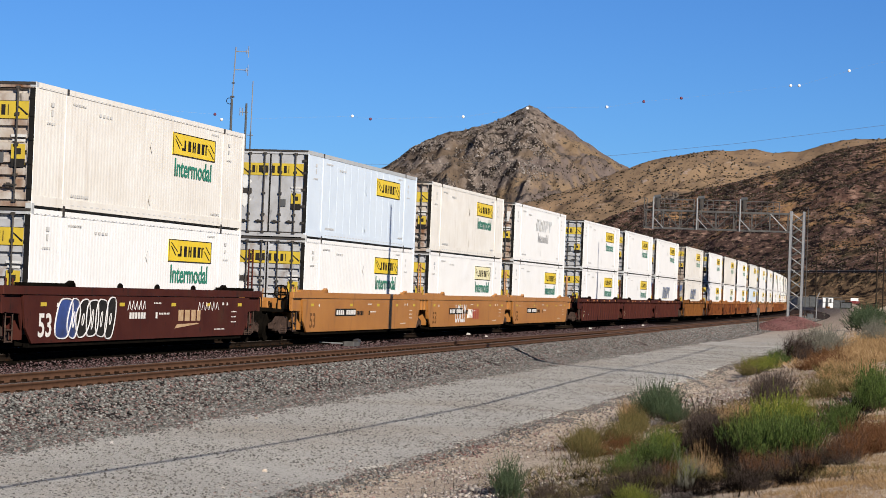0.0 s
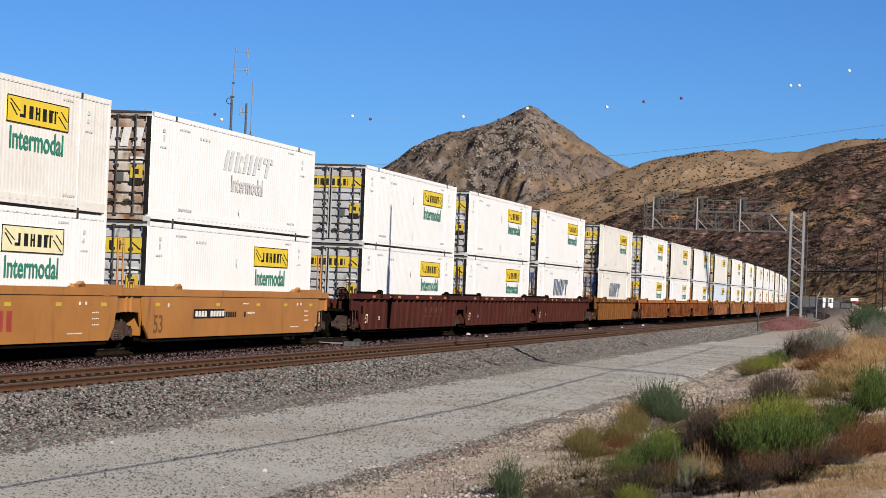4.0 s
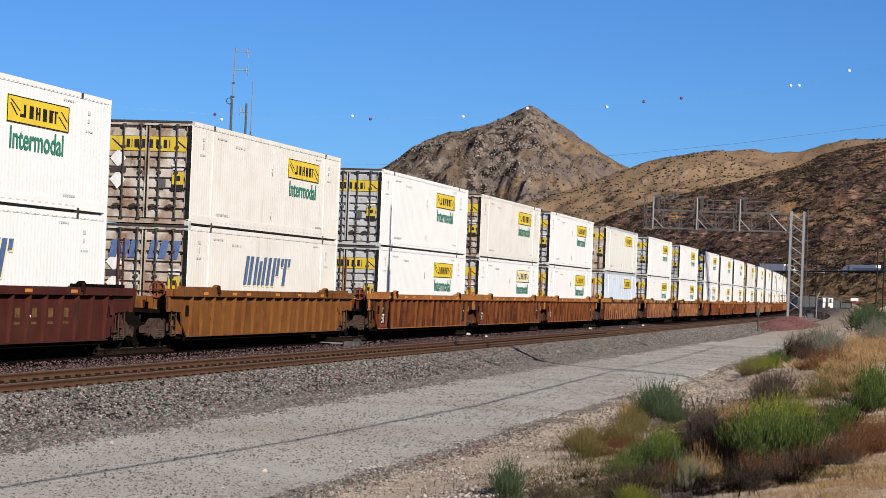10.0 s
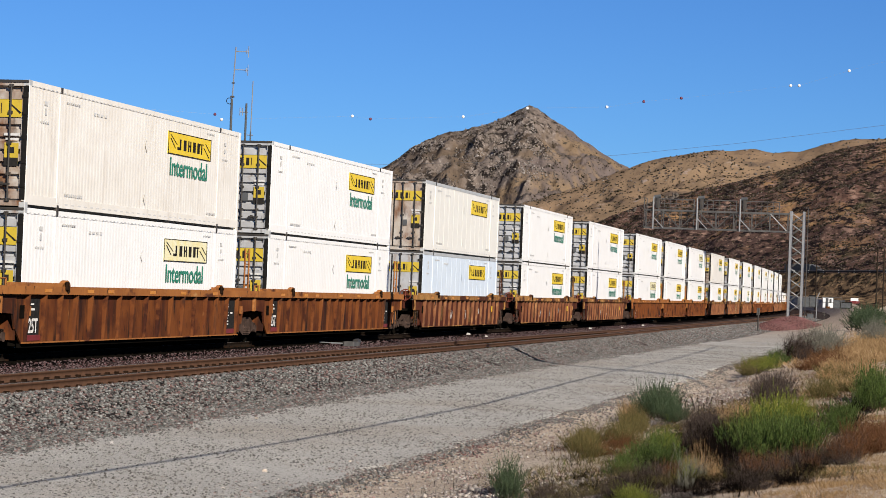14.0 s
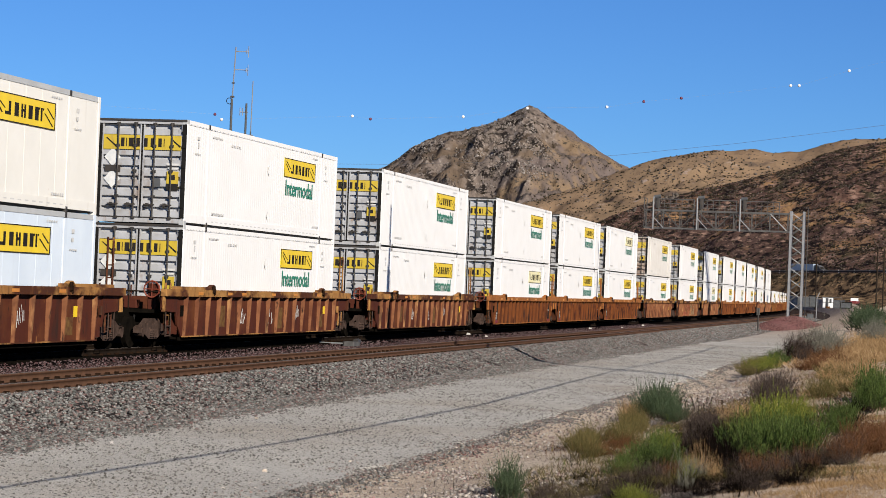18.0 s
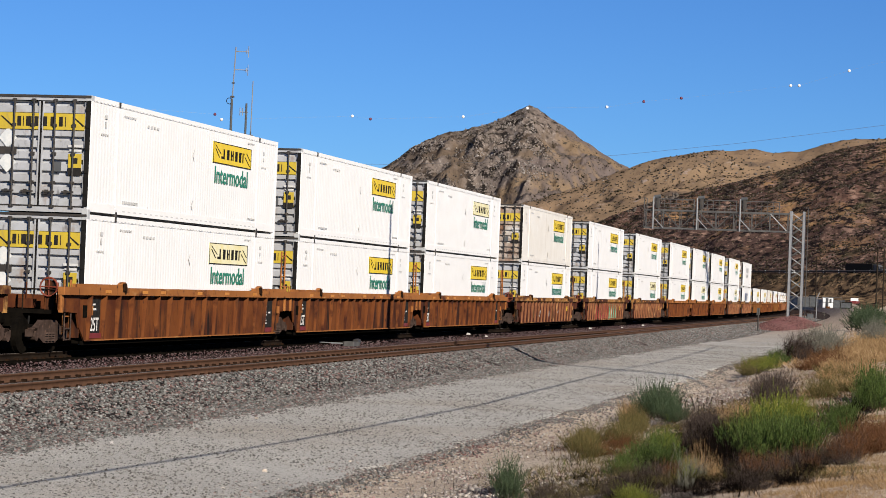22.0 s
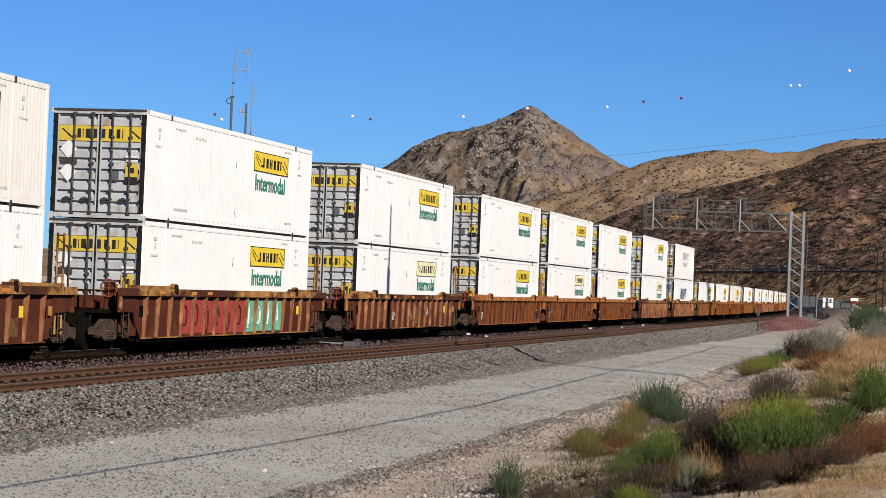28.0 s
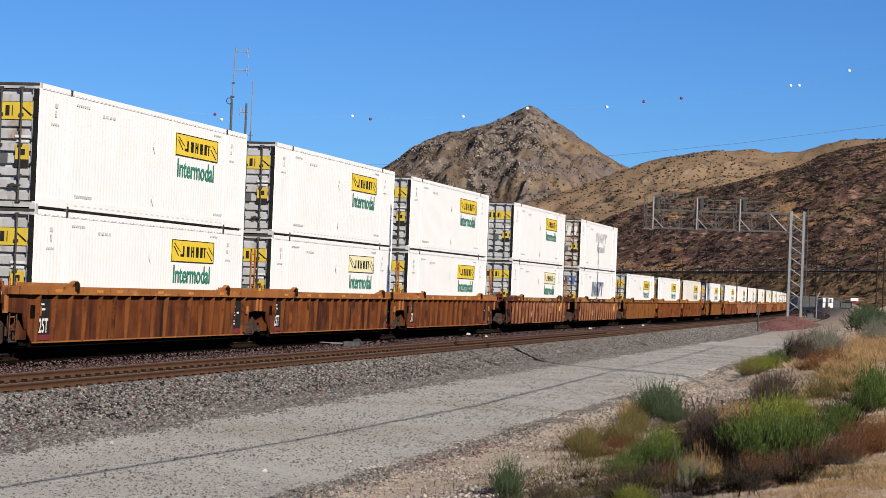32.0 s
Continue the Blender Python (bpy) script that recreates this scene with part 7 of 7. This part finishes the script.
    # pale broken rock among the brush
    for s0, lat0, ds, dl, n in ((-7.5, 15.55, 3.0, 0.42, 3600), (4.0, 14.7, 4.0, 0.30, 1500), (-31.1, 16.26, 0.8, 0.30, 900), (-33.0, 15.35, 1.2, 0.30, 900)):
        s, lat = s0 + rc.normal(0, ds, n), lat0 + rc.normal(0, dl, n)
        scatter("broken_rock", places(s, lat, ground_z(s, lat) + 0.01), rc.uniform(0.2, 1.0, n) ** 2.5 * 0.040 + 0.007, M["debris"], "pale broken rock lying at the road edge", 0.8)
    # dry grass
    rg = np.random.default_rng(12)
    for nm, n, lo, hi, ln, wd, mat, lab in (("dry_grass", 420000, -38, 30, 0.048, 0.0032, "straw", "straw-coloured dry grass covering the bank"), ("dry_grass", 26000, 20, 200, 0.32, 0.03, "straw", "straw-coloured dry grass farther along the bank"), ("bank_straw", 230000, -37.5, -20, 0.065, 0.0035, "straw", "dense golden dry grass on the near bank"), ("dry_weeds", 24000, -30, 40, 0.14, 0.005, "leaf_red", "reddish brown dry weeds on the bank"), ("dead_twigs", 20000, -38, 0, 0.13, 0.005, "twig_dark", "fallen twigs coloured dark for the shade under the brush"), ("green_weeds", 9000, -30, 40, 0.12, 0.006, "leaf_green", "low green weeds on the bank"), ("low_brush", 120000, -33.5, -8, 0.13, 0.005, "leaf_olive", "low olive and brown brush between the bushes"), ("low_brush", 50000, -34.5, -10, 0.13, 0.004, "twig_dead", "low dead twigs between the bushes")):
        s = lo + (hi - lo) * rg.uniform(0, 1, n) ** 1.6
        lat = 14.2 + 7.4 * rg.uniform(0, 1, n) ** 0.9
        dens = wave(s, lat, 0.9) + 0.5 * wave(s, lat, 2.7) + np.clip((lat - 15.2) * 0.5, -0.6, 0.9)
        if mat == "straw" and lo < 0:
            dens = dens - 1.6 * np.clip((18.8 - lat) * 1.2, 0, 1) * np.clip((-24 - s) * 0.5, 0, 1)
        if nm == "dead_twigs":
            dens = dens - 2.0 * np.clip((lat - 18.4) * 2.0, 0, 1)
        if nm == "bank_straw":
            dens = (lat - 19.0) * 1.6 + 0.5 + 0.5 * wave(s, lat, 1.3)
        if nm == "low_brush":
            # it fills the strip under the bushes and thins out towards the grassy bank
            mid = np.interp(s, (-37, -26, -14, -8), (17.4, 17.3, 16.9, 17.2))
            dens = 1.1 - np.abs(lat - mid) / np.interp(s, (-37, -26, -8), (1.3, 1.7, 1.1)) + 0.5 * wave(s, lat, 1.6)
        keep = dens > rg.uniform(-0.4, 1.0, n)
        s, lat = s[keep], lat[keep]
        n = len(s)
        p = places(s, lat, ground_z(s, lat) - 0.01)
        a = rg.uniform(0, 6.283, n)
        t = rg.uniform(0.5, 1.45, n) if mat == "straw" or nm == "low_brush" else np.abs(rg.normal(0, 0.95, n))
        way = np.stack([np.sin(t) * np.cos(a), np.sin(t) * np.sin(a), np.cos(t)], 1) * (ln * rg.uniform(0.4, 1.3, n))[:, None]
        c = rg.uniform(0, 6.283, n)
        off = np.stack([np.cos(c), np.sin(c), 0 * c], 1) * wd
        v = np.stack([p - off, p + off, p + way], 1).reshape(-1, 3)
        tagged(new(nm, array_mesh(nm, v, np.arange(3 * n).reshape(-1, 3), M[mat])), lab, "grass", "", "stuff")


# ---- highway traffic ----
def build_lorry(tone, label, box_h=2.75):
    m = thing("semi_truck", Matrix.Identity(4), label, "truck", "highway traffic")
    part("trailer", Shape().box(-1.3, 1.3, -15.5, -0.5, 1.15, 1.15 + box_h, 0.05), M[tone], m)
    cab = part("cab", Shape().slab([(0.2, 0.6), (5.2, 0.6), (5.4, 1.6), (3.6, 1.9), (3.0, 2.9), (1.2, 3.6), (0.2, 3.6)], -1.2, 1.2), M["white_metal"] if tone == "white_metal" else M["grey_metal"], m)
    part("windscreen", Shape().faces([(-1.0, 3.62, 1.95), (1.0, 3.62, 1.95), (0.95, 3.06, 2.85), (-0.95, 3.06, 2.85)], [(0, 1, 2, 3)]), M["ink"], cab)
    part("chassis", Shape().box(-0.5, 0.5, -15, 4.8, 0.75, 1.15), M["dark_steel"], m)
    for y in (-14.2, -12.9, -1.2, 0.1, 4.2):
        part("wheel", Shape().rod((-1.25, y, 0.52), (1.25, y, 0.52), 0.52, 12), M["tread"], m)
    return m


def build_flatbed(tone, label):
    return build_lorry(tone, label, 1.0)


def build_auto(tone, label):
    m = thing("car", Matrix.Identity(4), label, "car", "highway traffic")
    part("body", Shape().slab([(-2.3, 0.3), (2.3, 0.3), (2.3, 0.75), (1.2, 0.9), (-2.2, 0.95)], -0.9, 0.9), M[tone], m)
    part("cabin", Shape().slab([(-1.9, 0.92), (0.9, 0.9), (0.2, 1.5), (-1.5, 1.5)], -0.8, 0.8), M["ink"], m)
    for y in (-1.4, 1.4):
        part("wheel", Shape().rod((-0.9, y, 0.33), (0.9, y, 0.33), 0.33, 10), M["tread"], m)
    return m


traffic = []


def build_traffic():
    # (maker, tone, label, seconds, metres along the highway then, metres a second)
    span = (ROAD_B - ROAD_A).length
    per = span / 368.0
    mark = lambda x: (x - 1200) * per
    rows = [
        (build_lorry, "white_metal", "semi truck with a white trailer on the highway", 11.0, 1474, 60),
        (build_lorry, "grey_metal", "semi truck with a dark grey trailer on the highway", 14.0, 1458, 63),
        (build_lorry, "faded_blue", "semi truck with a pale blue trailer on the highway", 18.0, 1464, 62),
        (build_lorry, "ink", "semi truck with a black trailer on the highway", 20.5, 1474, 58),
        (build_flatbed, "grey_metal", "semi truck with a low dark load on the highway", 29.0, 1466, 60),
        (build_flatbed, "faded_blue", "semi truck with a low blue load on the highway", 9.0, 1515, 58),
        (build_lorry, "pale_grey", "semi truck with a cream trailer on the highway", 7.5, 1460, -80),
        (build_lorry, "white_metal", "semi truck with a white trailer on the highway", 10.0, 1502, -78),
        (build_auto, "white_metal", "small white car on the highway", 2.0, 1500, -85), (build_auto, "white_metal", "small white car on the highway", 3.0, 1530, 80),
        (build_auto, "grey_metal", "small grey car on the highway", 1.0, 1450, 75), (build_auto, "white_metal", "small white car on the highway", 10.0, 1450, -85),
        (build_auto, "grey_metal", "small grey car on the highway", 12.0, 1530, -82), (build_auto, "white_metal", "small white car on the highway", 17.0, 1530, -80),
        (build_auto, "white_metal", "small white car on the highway", 22.0, 1420, 75), (build_auto, "grey_metal", "small grey car on the highway", 25.0, 1500, -80),
    ]
    for maker, tone, label, t, x, speed in rows:
        traffic.append((maker(tone, label), t, mark(x), speed * per))


def motions():
    times = [float(t) for t in range(0, 33)]
    for ob, u, z in moving:
        walk(ob, [(t, train_pose(u, z, t)) for t in times])
    # wheels roll with the train; one roll serves every axle in the same place on its truck
    rolls = {}
    for ob, u, z in moving:
        for child in ob.children_recursive:
            if child.name.split(".")[0] != "wheelset":
                continue
            key = round(child.matrix_basis.translation.y, 2)
            if key not in rolls:
                at = child.matrix_basis.translation.copy()
                walk(child, [(k / 30, Matrix.Translation(at) @ Matrix.Rotation(run_of(k / 30) / 0.425, 4, "X")) for k in range(0, 961)])
                rolls[key] = child
            else:
                child.rotation_mode = "QUATERNION"
                child.animation_data_create()
                child.animation_data.action = rolls[key].animation_data.action
                child.animation_data.action_slot = rolls[key].animation_data.action_slot
    side = Vector((ROAD_WAY.y, -ROAD_WAY.x, 0))
    for ob, t0, m0, v in traffic:
        turn = -math.degrees(math.atan2(ROAD_WAY.x, ROAD_WAY.y)) + (0 if v > 0 else 180)
        lane = side * (3.5 if v > 0 else -3.0)
        rows = [(t, Matrix.Translation(road_at(m0 + v * (t - t0)) + lane) @ pose(0, 0, 0, 0, 0, turn)) for t in times]
        walk(ob, rows)


build_ground()
build_beds()
build_hills()
build_highway()
build_gantry()
build_masts()
build_poles()
build_power_line()
build_clutter()
build_train()
build_traffic()
build_plants()
build_stones()
build_tracks()
motions()
